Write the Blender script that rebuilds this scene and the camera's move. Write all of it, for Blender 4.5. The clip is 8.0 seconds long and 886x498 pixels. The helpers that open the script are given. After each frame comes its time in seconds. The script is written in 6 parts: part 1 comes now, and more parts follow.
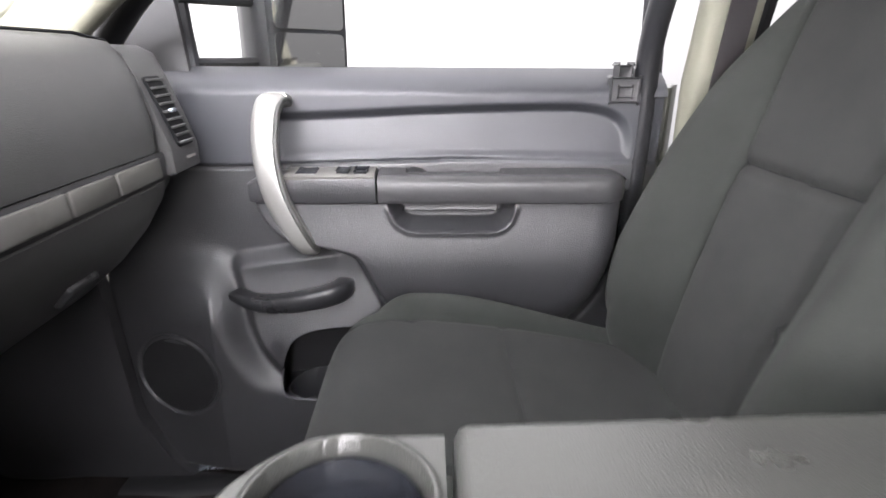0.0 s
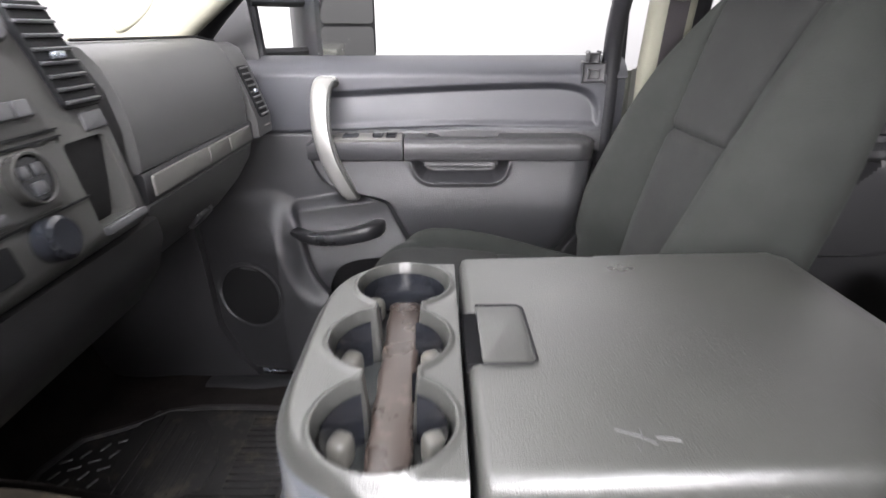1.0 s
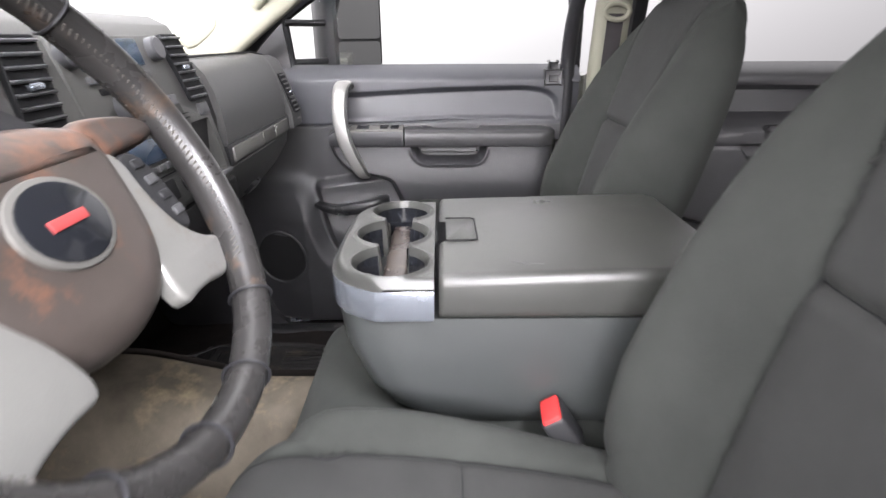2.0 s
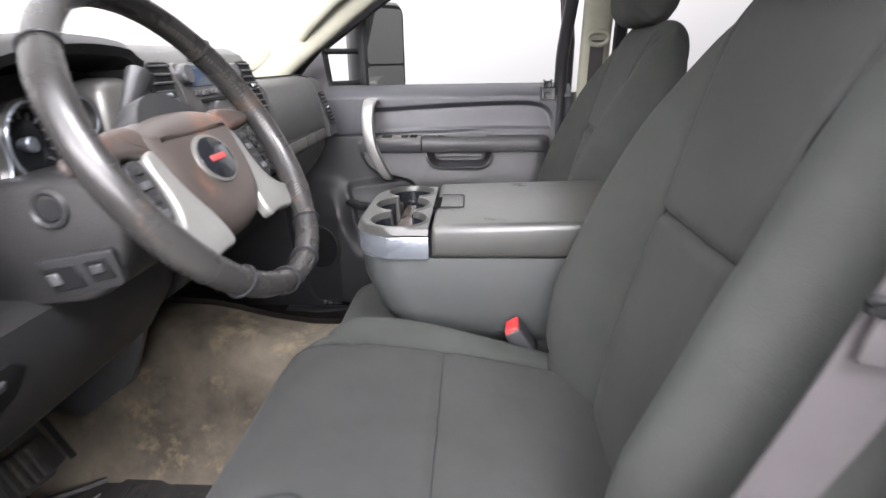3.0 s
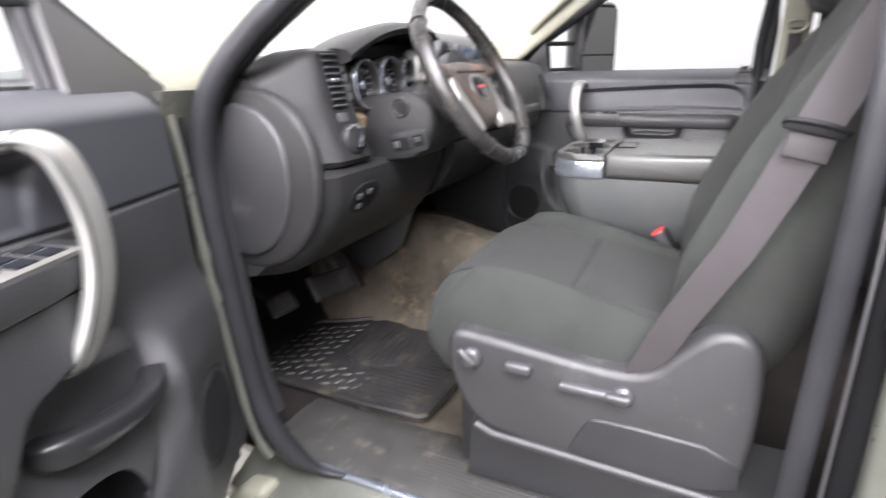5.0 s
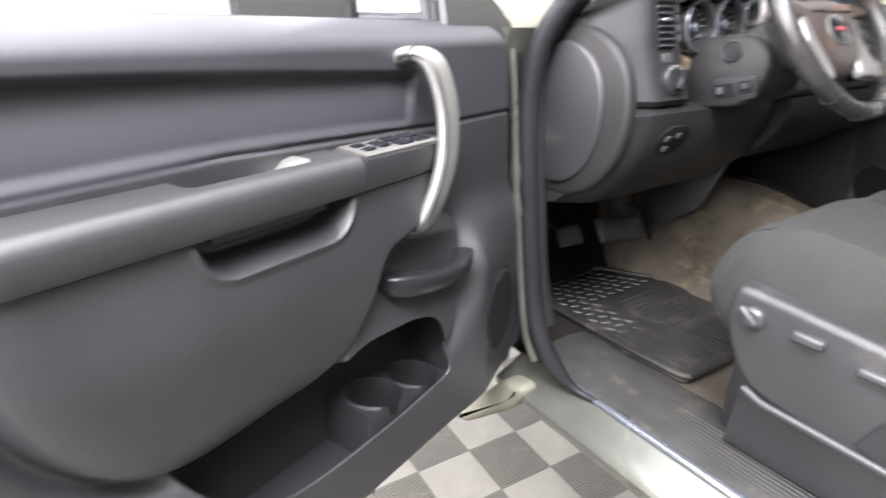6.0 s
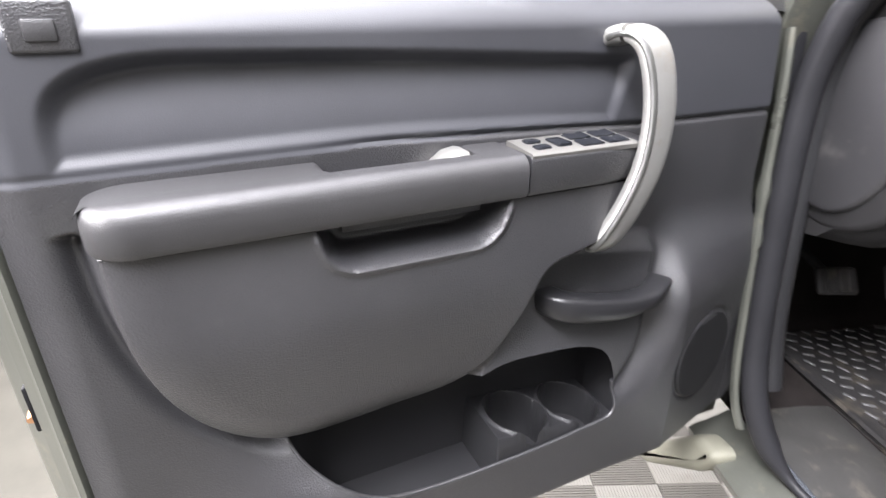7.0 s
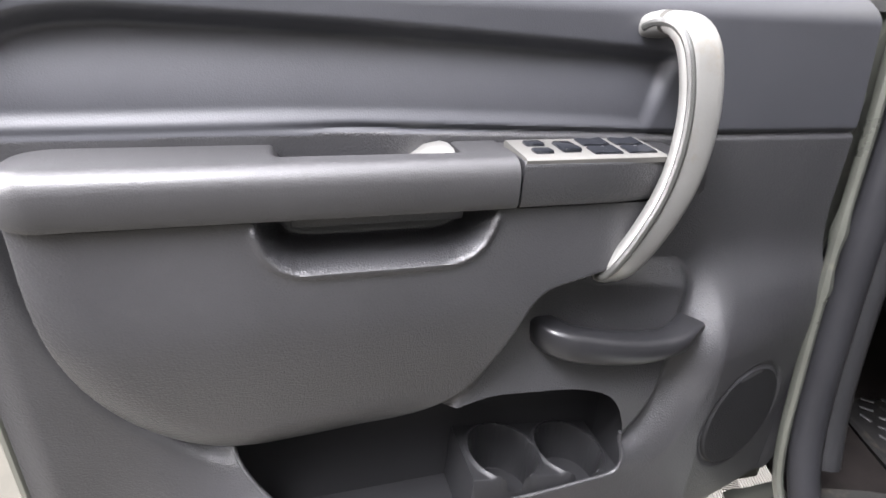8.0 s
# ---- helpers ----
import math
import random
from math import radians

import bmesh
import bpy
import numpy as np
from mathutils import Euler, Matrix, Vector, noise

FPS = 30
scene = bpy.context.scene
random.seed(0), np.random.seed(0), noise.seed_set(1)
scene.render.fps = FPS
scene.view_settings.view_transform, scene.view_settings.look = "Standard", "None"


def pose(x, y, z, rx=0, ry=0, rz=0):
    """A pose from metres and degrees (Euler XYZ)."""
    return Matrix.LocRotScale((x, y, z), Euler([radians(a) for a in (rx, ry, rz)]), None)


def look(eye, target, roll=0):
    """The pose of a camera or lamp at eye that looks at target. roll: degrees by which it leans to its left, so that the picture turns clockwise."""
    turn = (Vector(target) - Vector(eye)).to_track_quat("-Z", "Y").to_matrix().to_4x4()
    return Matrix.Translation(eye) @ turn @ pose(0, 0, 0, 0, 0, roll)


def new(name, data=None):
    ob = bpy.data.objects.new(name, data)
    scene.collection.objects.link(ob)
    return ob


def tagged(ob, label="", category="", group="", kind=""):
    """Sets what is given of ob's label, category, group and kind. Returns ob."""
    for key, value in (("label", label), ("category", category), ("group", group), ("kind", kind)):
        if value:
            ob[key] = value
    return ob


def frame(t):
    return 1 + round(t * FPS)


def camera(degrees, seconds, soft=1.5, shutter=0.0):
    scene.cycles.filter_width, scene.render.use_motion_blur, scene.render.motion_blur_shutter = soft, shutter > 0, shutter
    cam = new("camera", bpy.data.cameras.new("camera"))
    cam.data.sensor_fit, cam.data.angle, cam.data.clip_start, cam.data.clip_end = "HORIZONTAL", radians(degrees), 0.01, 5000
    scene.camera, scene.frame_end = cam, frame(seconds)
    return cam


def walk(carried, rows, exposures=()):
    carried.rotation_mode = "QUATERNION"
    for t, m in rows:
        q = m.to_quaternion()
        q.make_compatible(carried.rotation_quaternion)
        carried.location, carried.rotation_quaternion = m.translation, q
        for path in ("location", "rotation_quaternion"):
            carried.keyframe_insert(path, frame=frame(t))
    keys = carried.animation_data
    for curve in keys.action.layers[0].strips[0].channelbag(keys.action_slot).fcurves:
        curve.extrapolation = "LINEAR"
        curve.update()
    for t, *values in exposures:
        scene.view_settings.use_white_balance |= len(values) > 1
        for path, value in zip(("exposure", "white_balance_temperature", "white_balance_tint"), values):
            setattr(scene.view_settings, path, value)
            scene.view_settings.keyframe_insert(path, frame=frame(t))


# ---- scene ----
cam = camera(79.0, 8.0, shutter=0.5)
PATH = [
    (0, (-0.032, -0.126, 1.492), (-0.0024, 0.8144, 1.1526), 0.42),
    (0.5, (-0.034, -0.276, 1.518), (-0.0189, 0.6559, 1.1569), 0.10),
    (1, (-0.041, -0.429, 1.530), (-0.0312, 0.4958, 1.1491), 0.02),
    (1.5, (-0.045, -0.601, 1.549), (-0.0331, 0.3231, 1.1664), 0.09),
    (1.7, (-0.039, -0.677, 1.554), (-0.0256, 0.2475, 1.1742), 0.11),
    (2.8, (0.055, -0.999, 1.549), (0.0050, -0.0603, 1.2089), -1.40),
    (3, (0.053, -1.066, 1.551), (0.0002, -0.1246, 1.2188), -1.01),
    (3.5, (0.067, -1.226, 1.548), (-0.0189, -0.2763, 1.2453), -0.88),
    (4, (0.129, -1.329, 1.533), (-0.0183, -0.3854, 1.2370), -1.76),
    (4.2, (0.160, -1.365, 1.525), (-0.0281, -0.4281, 1.2310), -1.97),
    (5.3, (0.197, -1.593, 1.470), (-0.3377, -0.8142, 1.1418), -1.28),
    (5.5, (0.214, -1.605, 1.460), (-0.4154, -0.9028, 1.1275), -1.61),
    (6, (0.249, -1.638, 1.445), (-0.5313, -1.1325, 1.0767), -0.48),
    (6.5, (0.230, -1.602, 1.448), (-0.6378, -1.3069, 1.0485), -0.14),
    (7, (0.181, -1.495, 1.452), (-0.7257, -1.4122, 1.0384), -0.07),
    (7.5, (0.141, -1.421, 1.437), (-0.7679, -1.4292, 1.0208), 1.35),
    (8, (0.098, -1.392, 1.427), (-0.8108, -1.4379, 1.0127), 2.89),
]
EXPOSURES = [(0.0, 1.58), (0.5, 1.47), (1.5, 1.25), (3.0, 1.0), (4.0, 0.93), (5.5, 0.98), (7.0, 1.15), (8.0, 1.15)]
walk(cam, [(t, look(eye, target, roll)) for t, eye, target, roll in PATH], EXPOSURES)

# ---- light ----
world = bpy.data.worlds.new("white_light_tent")
world.use_nodes = True
wt = world.node_tree
coord, parts_, ramp_ = wt.nodes.new("ShaderNodeTexCoord"), wt.nodes.new("ShaderNodeSeparateXYZ"), wt.nodes.new("ShaderNodeMapRange")
wt.links.new(coord.outputs["Generated"], parts_.inputs[0])
wt.links.new(parts_.outputs["Z"], ramp_.inputs["Value"])
ramp_.inputs["From Min"].default_value, ramp_.inputs["From Max"].default_value = -0.25, 0.8
ramp_.inputs["To Min"].default_value, ramp_.inputs["To Max"].default_value = 0.2, 1.5
def fall(axis, a, b):
    """A smooth falling-off of the booth's light from one wall to the one across."""
    r = wt.nodes.new("ShaderNodeMapRange")
    r.inputs["From Min"].default_value, r.inputs["From Max"].default_value = -1, 1
    r.inputs["To Min"].default_value, r.inputs["To Max"].default_value = a, b
    wt.links.new(parts_.outputs[axis], r.inputs["Value"])
    return r.outputs["Result"]


def times(a, b):
    n = wt.nodes.new("ShaderNodeMath")
    n.operation = "MULTIPLY"
    wt.links.new(a, n.inputs[0])
    wt.links.new(b, n.inputs[1])
    return n.outputs[0]


wt.links.new(times(times(ramp_.outputs["Result"], fall("Y", 0.65, 1.35)), fall("X", 1.42, 0.16)), wt.nodes["Background"].inputs[1])
wt.nodes["Background"].inputs[0].default_value = (1.0, 0.965, 1.0, 1)
scene.world = world


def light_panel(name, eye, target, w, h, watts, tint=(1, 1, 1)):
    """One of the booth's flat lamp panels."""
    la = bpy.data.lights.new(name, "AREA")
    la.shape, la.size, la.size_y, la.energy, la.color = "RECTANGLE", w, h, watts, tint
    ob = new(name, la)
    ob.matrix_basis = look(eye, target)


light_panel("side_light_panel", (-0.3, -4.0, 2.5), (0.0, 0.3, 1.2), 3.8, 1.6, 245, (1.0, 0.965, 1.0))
light_panel("ceiling_light_panel", (-0.1, -1.8, 3.2), (-0.1, -1.6, 1.2), 4.0, 2.0, 120, (0.97, 0.96, 1.04))
light_panel("front_light_panel", (-3.6, -2.2, 3.0), (-0.2, 0.2, 1.2), 1.6, 1.0, 40, (1.0, 0.965, 1.02))

light_panel("rear_light_panel", (0.9, -2.2, 3.4), (-0.2, -0.6, 1.1), 0.9, 0.6, 100, (0.98, 0.965, 1.02))

GROUND = -0.30   # booth floor, below the cab
FLOOR = 0.66     # cab floor


# ---- materials ----
def mat(name, colour, rough=0.5, metal=0.0, grain=0.0, size=400.0, vary=0.12, patch=6.0, wear=None, wear_amount=0.0,
        gloss_vary=0.1, coat=0.0, leather=0.0, shine=0.5):
    """Procedural surface: colour varied at two scales, fine bump, roughness that wanders; wear: a second colour in patches."""
    m = bpy.data.materials.new(name)
    m.use_nodes = True
    nt = m.node_tree
    b = nt.nodes["Principled BSDF"]
    tc = nt.nodes.new("ShaderNodeTexCoord")
    big = nt.nodes.new("ShaderNodeTexNoise")
    big.inputs["Scale"].default_value = patch
    big.inputs["Detail"].default_value = 5
    big.inputs["Roughness"].default_value = 0.65
    fine = nt.nodes.new("ShaderNodeTexNoise")
    fine.inputs["Scale"].default_value = size
    fine.inputs["Detail"].default_value = 2
    nt.links.new(tc.outputs["Object"], big.inputs["Vector"])
    nt.links.new(tc.outputs["Object"], fine.inputs["Vector"])
    ramp = nt.nodes.new("ShaderNodeValToRGB")
    lo, hi = 1 - vary, 1 + vary
    ramp.color_ramp.elements[0].position, ramp.color_ramp.elements[1].position = 0.32, 0.68
    ramp.color_ramp.elements[0].color = (*[c * lo for c in colour], 1)
    ramp.color_ramp.elements[1].color = (*[min(c * hi, 1) for c in colour], 1)
    nt.links.new(big.outputs["Fac"], ramp.inputs["Fac"])
    mix = nt.nodes.new("ShaderNodeMix")
    mix.data_type = "RGBA"
    mix.blend_type = "OVERLAY"
    mix.inputs["Factor"].default_value = 0.12 if grain else 0.05
    nt.links.new(ramp.outputs["Color"], mix.inputs[6])
    nt.links.new(fine.outputs["Color"], mix.inputs[7])
    bw = nt.nodes.new("ShaderNodeRGBToBW")
    nt.links.new(fine.outputs["Color"], bw.inputs[0])
    nt.links.new(bw.outputs[0], mix.inputs[7])
    out = mix.outputs[2]
    if wear is not None:
        spot = nt.nodes.new("ShaderNodeTexNoise")
        spot.inputs["Scale"].default_value = patch * 1.7
        spot.inputs["Detail"].default_value = 7
        spot.inputs["Roughness"].default_value = 0.7
        nt.links.new(tc.outputs["Object"], spot.inputs["Vector"])
        r2 = nt.nodes.new("ShaderNodeMapRange")
        r2.inputs["From Min"].default_value = 0.62 - 0.25 * wear_amount
        r2.inputs["From Max"].default_value = 0.78 - 0.25 * wear_amount
        nt.links.new(spot.outputs["Fac"], r2.inputs["Value"])
        m2 = nt.nodes.new("ShaderNodeMix")
        m2.data_type = "RGBA"
        m2.inputs[7].default_value = (*wear, 1)
        nt.links.new(r2.outputs["Result"], m2.inputs["Factor"])
        nt.links.new(out, m2.inputs[6])
        out = m2.outputs[2]
    nt.links.new(out, b.inputs["Base Color"])
    rr = nt.nodes.new("ShaderNodeMapRange")
    rr.inputs["To Min"].default_value, rr.inputs["To Max"].default_value = max(rough - gloss_vary, 0.03), min(rough + gloss_vary, 1)
    nt.links.new(big.outputs["Fac"], rr.inputs["Value"])
    nt.links.new(rr.outputs["Result"], b.inputs["Roughness"])
    b.inputs["Metallic"].default_value = metal
    b.inputs["Coat Weight"].default_value = coat
    b.inputs["Specular IOR Level"].default_value = shine
    if grain:
        bump = nt.nodes.new("ShaderNodeBump")
        bump.inputs["Strength"].default_value = grain
        bump.inputs["Distance"].default_value = 0.0008
        if leather:
            cells = nt.nodes.new("ShaderNodeTexVoronoi")
            cells.inputs["Scale"].default_value = leather
            nt.links.new(tc.outputs["Object"], cells.inputs["Vector"])
            add = nt.nodes.new("ShaderNodeMath")
            add.operation = "ADD"
            nt.links.new(cells.outputs["Distance"], add.inputs[0])
            nt.links.new(fine.outputs["Fac"], add.inputs[1])
            nt.links.new(add.outputs[0], bump.inputs["Height"])
        else:
            nt.links.new(fine.outputs["Fac"], bump.inputs["Height"])
        nt.links.new(bump.outputs["Normal"], b.inputs["Normal"])
    return m


def weave(name, colour, rough=0.95, size=700.0, strength=0.5, vary=0.12):
    """Cloth: fine knotted threads as bump, uneven patches, a soft sheen."""
    m = mat(name, colour, rough, 0, 0, 300, vary, 9.0, gloss_vary=0.03, shine=0.12)
    nt = m.node_tree
    b = nt.nodes["Principled BSDF"]
    tc = nt.nodes.new("ShaderNodeTexCoord")
    waves = []
    for k in (1.0, 0.45):
        w = nt.nodes.new("ShaderNodeTexNoise")
        w.inputs["Scale"].default_value = size * k
        w.inputs["Detail"].default_value = 3
        nt.links.new(tc.outputs["Object"], w.inputs["Vector"])
        waves.append(w)
    mx = nt.nodes.new("ShaderNodeMath")
    mx.operation = "MAXIMUM"
    nt.links.new(waves[0].outputs["Fac"], mx.inputs[0])
    nt.links.new(waves[1].outputs["Fac"], mx.inputs[1])
    bump = nt.nodes.new("ShaderNodeBump")
    bump.inputs["Strength"].default_value = strength
    bump.inputs["Distance"].default_value = 0.001
    nt.links.new(mx.outputs[0], bump.inputs["Height"])
    nt.links.new(bump.outputs["Normal"], b.inputs["Normal"])
    b.inputs["Sheen Weight"].default_value = 0.03
    b.inputs["Sheen Roughness"].default_value = 0.5
    return m


PLASTIC = mat("grained_grey_plastic", (0.031, 0.0307, 0.033), 0.37, 0, 0.5, 900, 0.14, 5, (0.045, 0.045, 0.045), 0.05, gloss_vary=0.08, leather=440, shine=0.8)
PLASTIC_UPPER = mat("soft_blue_grey_door_vinyl", (0.040, 0.041, 0.047), 0.47, 0, 0.10, 1000, 0.10, 4, gloss_vary=0.08, leather=620, shine=0.6)
SHIELD = mat("seat_shield_plastic", (0.029, 0.0285, 0.030), 0.42, 0, 0.35, 900, 0.1, 6, (0.075, 0.072, 0.07), 0.1, leather=560)
FASCIA = mat("warm_grey_fascia_plastic", (0.058, 0.057, 0.054), 0.45, 0, 0.2, 1100, 0.1, 6, leather=800, shine=0.5)
BROWN = mat("worn_brown_insert", (0.036, 0.028, 0.024), 0.28, 0, 0.1, 700, 0.25, 12, (0.10, 0.08, 0.066), 0.2)
PLASTIC_SOFT = mat("soft_touch_dark_plastic", (0.036, 0.0355, 0.037), 0.43, 0, 0.22, 1100, 0.14, 5, gloss_vary=0.08, leather=620, shine=0.6)
PLASTIC_DARK = mat("dark_plastic", (0.021, 0.021, 0.0225), 0.42, 0, 0.25, 900, 0.1, 8, shine=0.4)
PLASTIC_SMOOTH = mat("smooth_dark_plastic", (0.045, 0.045, 0.048), 0.3, 0, 0, 500, 0.1, 10)
DASH = mat("dash_charcoal_plastic", (0.021, 0.0205, 0.021), 0.46, 0, 0.35, 900, 0.12, 5, (0.045, 0.043, 0.04), 0.12, leather=600, shine=0.25)
GLOVE = mat("grey_glove_door_plastic", (0.062, 0.0615, 0.0605), 0.42, 0, 0.25, 1100, 0.1, 5, (0.075, 0.073, 0.07), 0.08, leather=640, shine=0.6)
BLACK = mat("black_void_plastic", (0.008, 0.008, 0.009), 0.6, 0, 0, 300, 0.1, 8, shine=0.2)
GLOSS_BLACK = mat("gloss_black", (0.012, 0.013, 0.016), 0.12, 0, 0, 300, 0.1, 8, gloss_vary=0.05)
SILVER = mat("satin_silver_paint", (0.29, 0.286, 0.272), 0.36, 0.55, 0.08, 1200, 0.08, 9, (0.25, 0.225, 0.19), 0.2)
STRIP = mat("worn_silver_strip", (0.15, 0.146, 0.136), 0.42, 0.4, 0.05, 1500, 0.1, 12, (0.12, 0.115, 0.105), 0.2)
DULL_CHROME = mat("scuffed_chrome_band", (0.36, 0.39, 0.44), 0.25, 0.8, 0.03, 900, 0.08, 12, (0.25, 0.26, 0.28), 0.1)
VOID = mat("dull_black_lining", (0.006, 0.006, 0.0065), 0.9, 0, 0, 300, 0.1, 8, shine=0.03)
GAUGE = mat("glossy_gauge_ring", (0.045, 0.044, 0.042), 0.2, 0.3, 0, 500, 0.1, 10)
CLOTH = weave("charcoal_seat_cloth", (0.029, 0.031, 0.0285), size=900, strength=0.7)
CLOTH_INSERT = weave("charcoal_insert_cloth", (0.0285, 0.0290, 0.0281), size=1100, strength=0.6)
VINYL = mat("grey_vinyl", (0.040, 0.0405, 0.0375), 0.31, 0, 0.3, 900, 0.1, 5, (0.06, 0.058, 0.053), 0.12, leather=640, shine=0.8)
CONSOLE_SIDE = mat("blue_grey_console_vinyl", (0.033, 0.036, 0.0355), 0.46, 0, 0.3, 900, 0.1, 5, leather=640)
CARPET = mat("worn_tan_carpet", (0.090, 0.078, 0.062), 1.0, 0, 1.0, 420, 0.45, 5, (0.19, 0.155, 0.10), 0.25, shine=0.1)
# the carpet again, with footwell and under-seat shade put into its colour
CARPET_SHADED = mat("shade_darkened_carpet", (0.02, 0.017, 0.016), 1.0, 0, 1.0, 500, 0.3, 9, shine=0.1)
RUBBER = mat("dusty_black_rubber", (0.026, 0.025, 0.025), 0.55, 0, 0.3, 600, 0.25, 9, (0.075, 0.066, 0.052), 0.36, shine=0.3)
SCUFF = mat("scuffed_sill_plastic", (0.045, 0.044, 0.042), 0.34, 0, 0.3, 900, 0.18, 12, (0.11, 0.10, 0.085), 0.3)
STUD = mat("worn_grey_tread_stud", (0.10, 0.10, 0.10), 0.4, 0, 0, 500, 0.1, 8)
# striker steel, its colour darkened for the shadow it lies in
STEEL = mat("shaded_striker_steel", (0.055, 0.055, 0.05), 0.45, 0.5, 0.1, 700, 0.2, 14, (0.10, 0.095, 0.085), 0.2)
CATCH = mat("satin_black_plastic", (0.016, 0.016, 0.0175), 0.3, 0, 0.15, 900, 0.1, 8)
GRILLE = mat("perforated_grille_plastic", (0.012, 0.012, 0.013), 0.6, 0, 1.0, 900, 0.15, 8, leather=420, shine=0.25)
SEAL = mat("weatherstrip_rubber", (0.018, 0.018, 0.02), 0.42, 0, 0.15, 600, 0.15, 8, shine=0.22)
PAINT = mat("grey_green_metallic_paint", (0.13, 0.134, 0.115), 0.30, 0.5, 0.12, 700, 0.12, 7, (0.24, 0.22, 0.17), 0.12, coat=0.4)
PAINT_DARK = mat("dark_body_metal", (0.02, 0.028, 0.025), 0.4, 0.1, 0, 500, 0.15, 6)
BEIGE = mat("beige_pillar_trim", (0.21, 0.205, 0.16), 0.7, 0, 0.2, 500, 0.06, 5)
HEADLINER = mat("beige_headliner", (0.27, 0.26, 0.21), 0.95, 0, 0.4, 400, 0.05, 4)
LEATHER = mat("dark_wheel_leather", (0.024, 0.023, 0.0225), 0.27, 0, 0.25, 700, 0.2, 10, (0.085, 0.055, 0.036), 0.08)
HUB = mat("worn_brown_airbag_cover", (0.055, 0.045, 0.04), 0.42, 0, 0.25, 900, 0.2, 8, (0.16, 0.075, 0.045), 0.35)
WEBBING = weave("mauve_grey_webbing", (0.047, 0.043, 0.045), 0.6, 1500, 0.6, 0.08)
RED_DULL = mat("dull_red_enamel", (0.30, 0.045, 0.045), 0.45)
RED = mat("red_button", (0.55, 0.03, 0.03), 0.4)
GREEN = mat("green_button", (0.06, 0.42, 0.05), 0.4)
BLUE = mat("blue_button", (0.03, 0.14, 0.6), 0.4)
LACE = mat("grey_wheel_lacing", (0.085, 0.078, 0.07), 0.6)
STITCH = mat("pale_stitching", (0.2, 0.19, 0.18), 0.8)
TILE_WHITE = mat("pale_floor_tile", (0.24, 0.23, 0.205), 0.5, 0, 0.1, 300, 0.12, 6, (0.20, 0.188, 0.16), 0.2)
TILE_GREY = mat("grey_floor_tile", (0.125, 0.117, 0.102), 0.5, 0, 0.1, 300, 0.12, 6, (0.2, 0.19, 0.16), 0.2)
JOINT = mat("dark_tile_grid", (0.09, 0.085, 0.07), 0.8)
BULB_GREY = mat("grey_label", (0.065, 0.065, 0.068), 0.42)
BLUE_LENS = mat("blue_display", (0.02, 0.035, 0.06), 0.15)
ORANGE = mat("bare_orange_metal", (0.45, 0.24, 0.12), 0.4, 0.5, 0, 300, 0.2, 12)
TAN = mat("worn_tan_plastic", (0.20, 0.145, 0.095), 0.55, 0, 0.2, 500, 0.25, 14, (0.09, 0.075, 0.06), 0.3)


def glass_mat(name, tint, rough=0.0):
    m = bpy.data.materials.new(name)
    m.use_nodes = True
    b = m.node_tree.nodes["Principled BSDF"]
    b.inputs["Base Color"].default_value = (*tint, 1)
    b.inputs["Transmission Weight"].default_value = 1.0
    b.inputs["Roughness"].default_value = rough
    b.inputs["IOR"].default_value = 1.02
    return m


FINGER = mat("pale_rubber_finger", (0.085, 0.082, 0.072), 0.45, 0, 0.1, 600, 0.15, 12, (0.10, 0.085, 0.07), 0.2)
GLASS = glass_mat("clear_window_glass", (0.97, 0.98, 0.97))
MIRROR = mat("mirror_glass", (0.9, 0.9, 0.9), 0.03, 1.0, 0, 300, 0.01, 5, gloss_vary=0.02)

# ---- mesh helpers ----
PLACE = {}


def thing(name, label, category, at=(0, 0, 0), group="", kind="", turn=0.0):
    ob = new(name)
    m = pose(*at, 0, 0, turn)
    ob.matrix_basis = m
    ob.empty_display_size = 0.05
    PLACE[ob.name] = m
    return tagged(ob, label, category, group, kind)


def part(name, bm, material, parent=None, label="", flat=False, local=False, kind=""):
    """Links a bmesh as one mesh object; its vertices are in the world's metres, or in the thing's own if local."""
    me = bpy.data.meshes.new(name)
    bmesh.ops.remove_doubles(bm, verts=bm.verts, dist=1e-5)
    bm.to_mesh(me)
    bm.free()
    me.materials.append(material)
    if not flat:
        for p in me.polygons:
            p.use_smooth = True
    ob = new(name, me)
    # thing, part, sub-part: no deeper
    if parent is not None and parent.parent is not None and parent.parent.parent is not None:
        parent = parent.parent
    if parent is not None:
        ob.parent = parent
        base = PLACE.get(parent.name, Matrix())
        PLACE[ob.name] = base
        if not local and parent.type == "EMPTY":
            ob.matrix_parent_inverse = base.inverted()
        if parent.type != "EMPTY":
            ob.matrix_parent_inverse = Matrix()
    if not flat:
        me.set_sharp_from_angle(angle=radians(42))
    return tagged(ob, label, kind=kind)


def inlay(ob, material, inside_):
    """A second cloth on the faces whose middle lies inside."""
    ob.data.materials.append(material)
    for p in ob.data.polygons:
        if inside_(p.center):
            p.material_index = 1


def sm(a, b, x):
    t = np.clip((np.asarray(x, float) - a) / (b - a), 0, 1)
    return t * t * (3 - 2 * t)


def mix(a, b, t):
    return a * (1 - t) + b * t


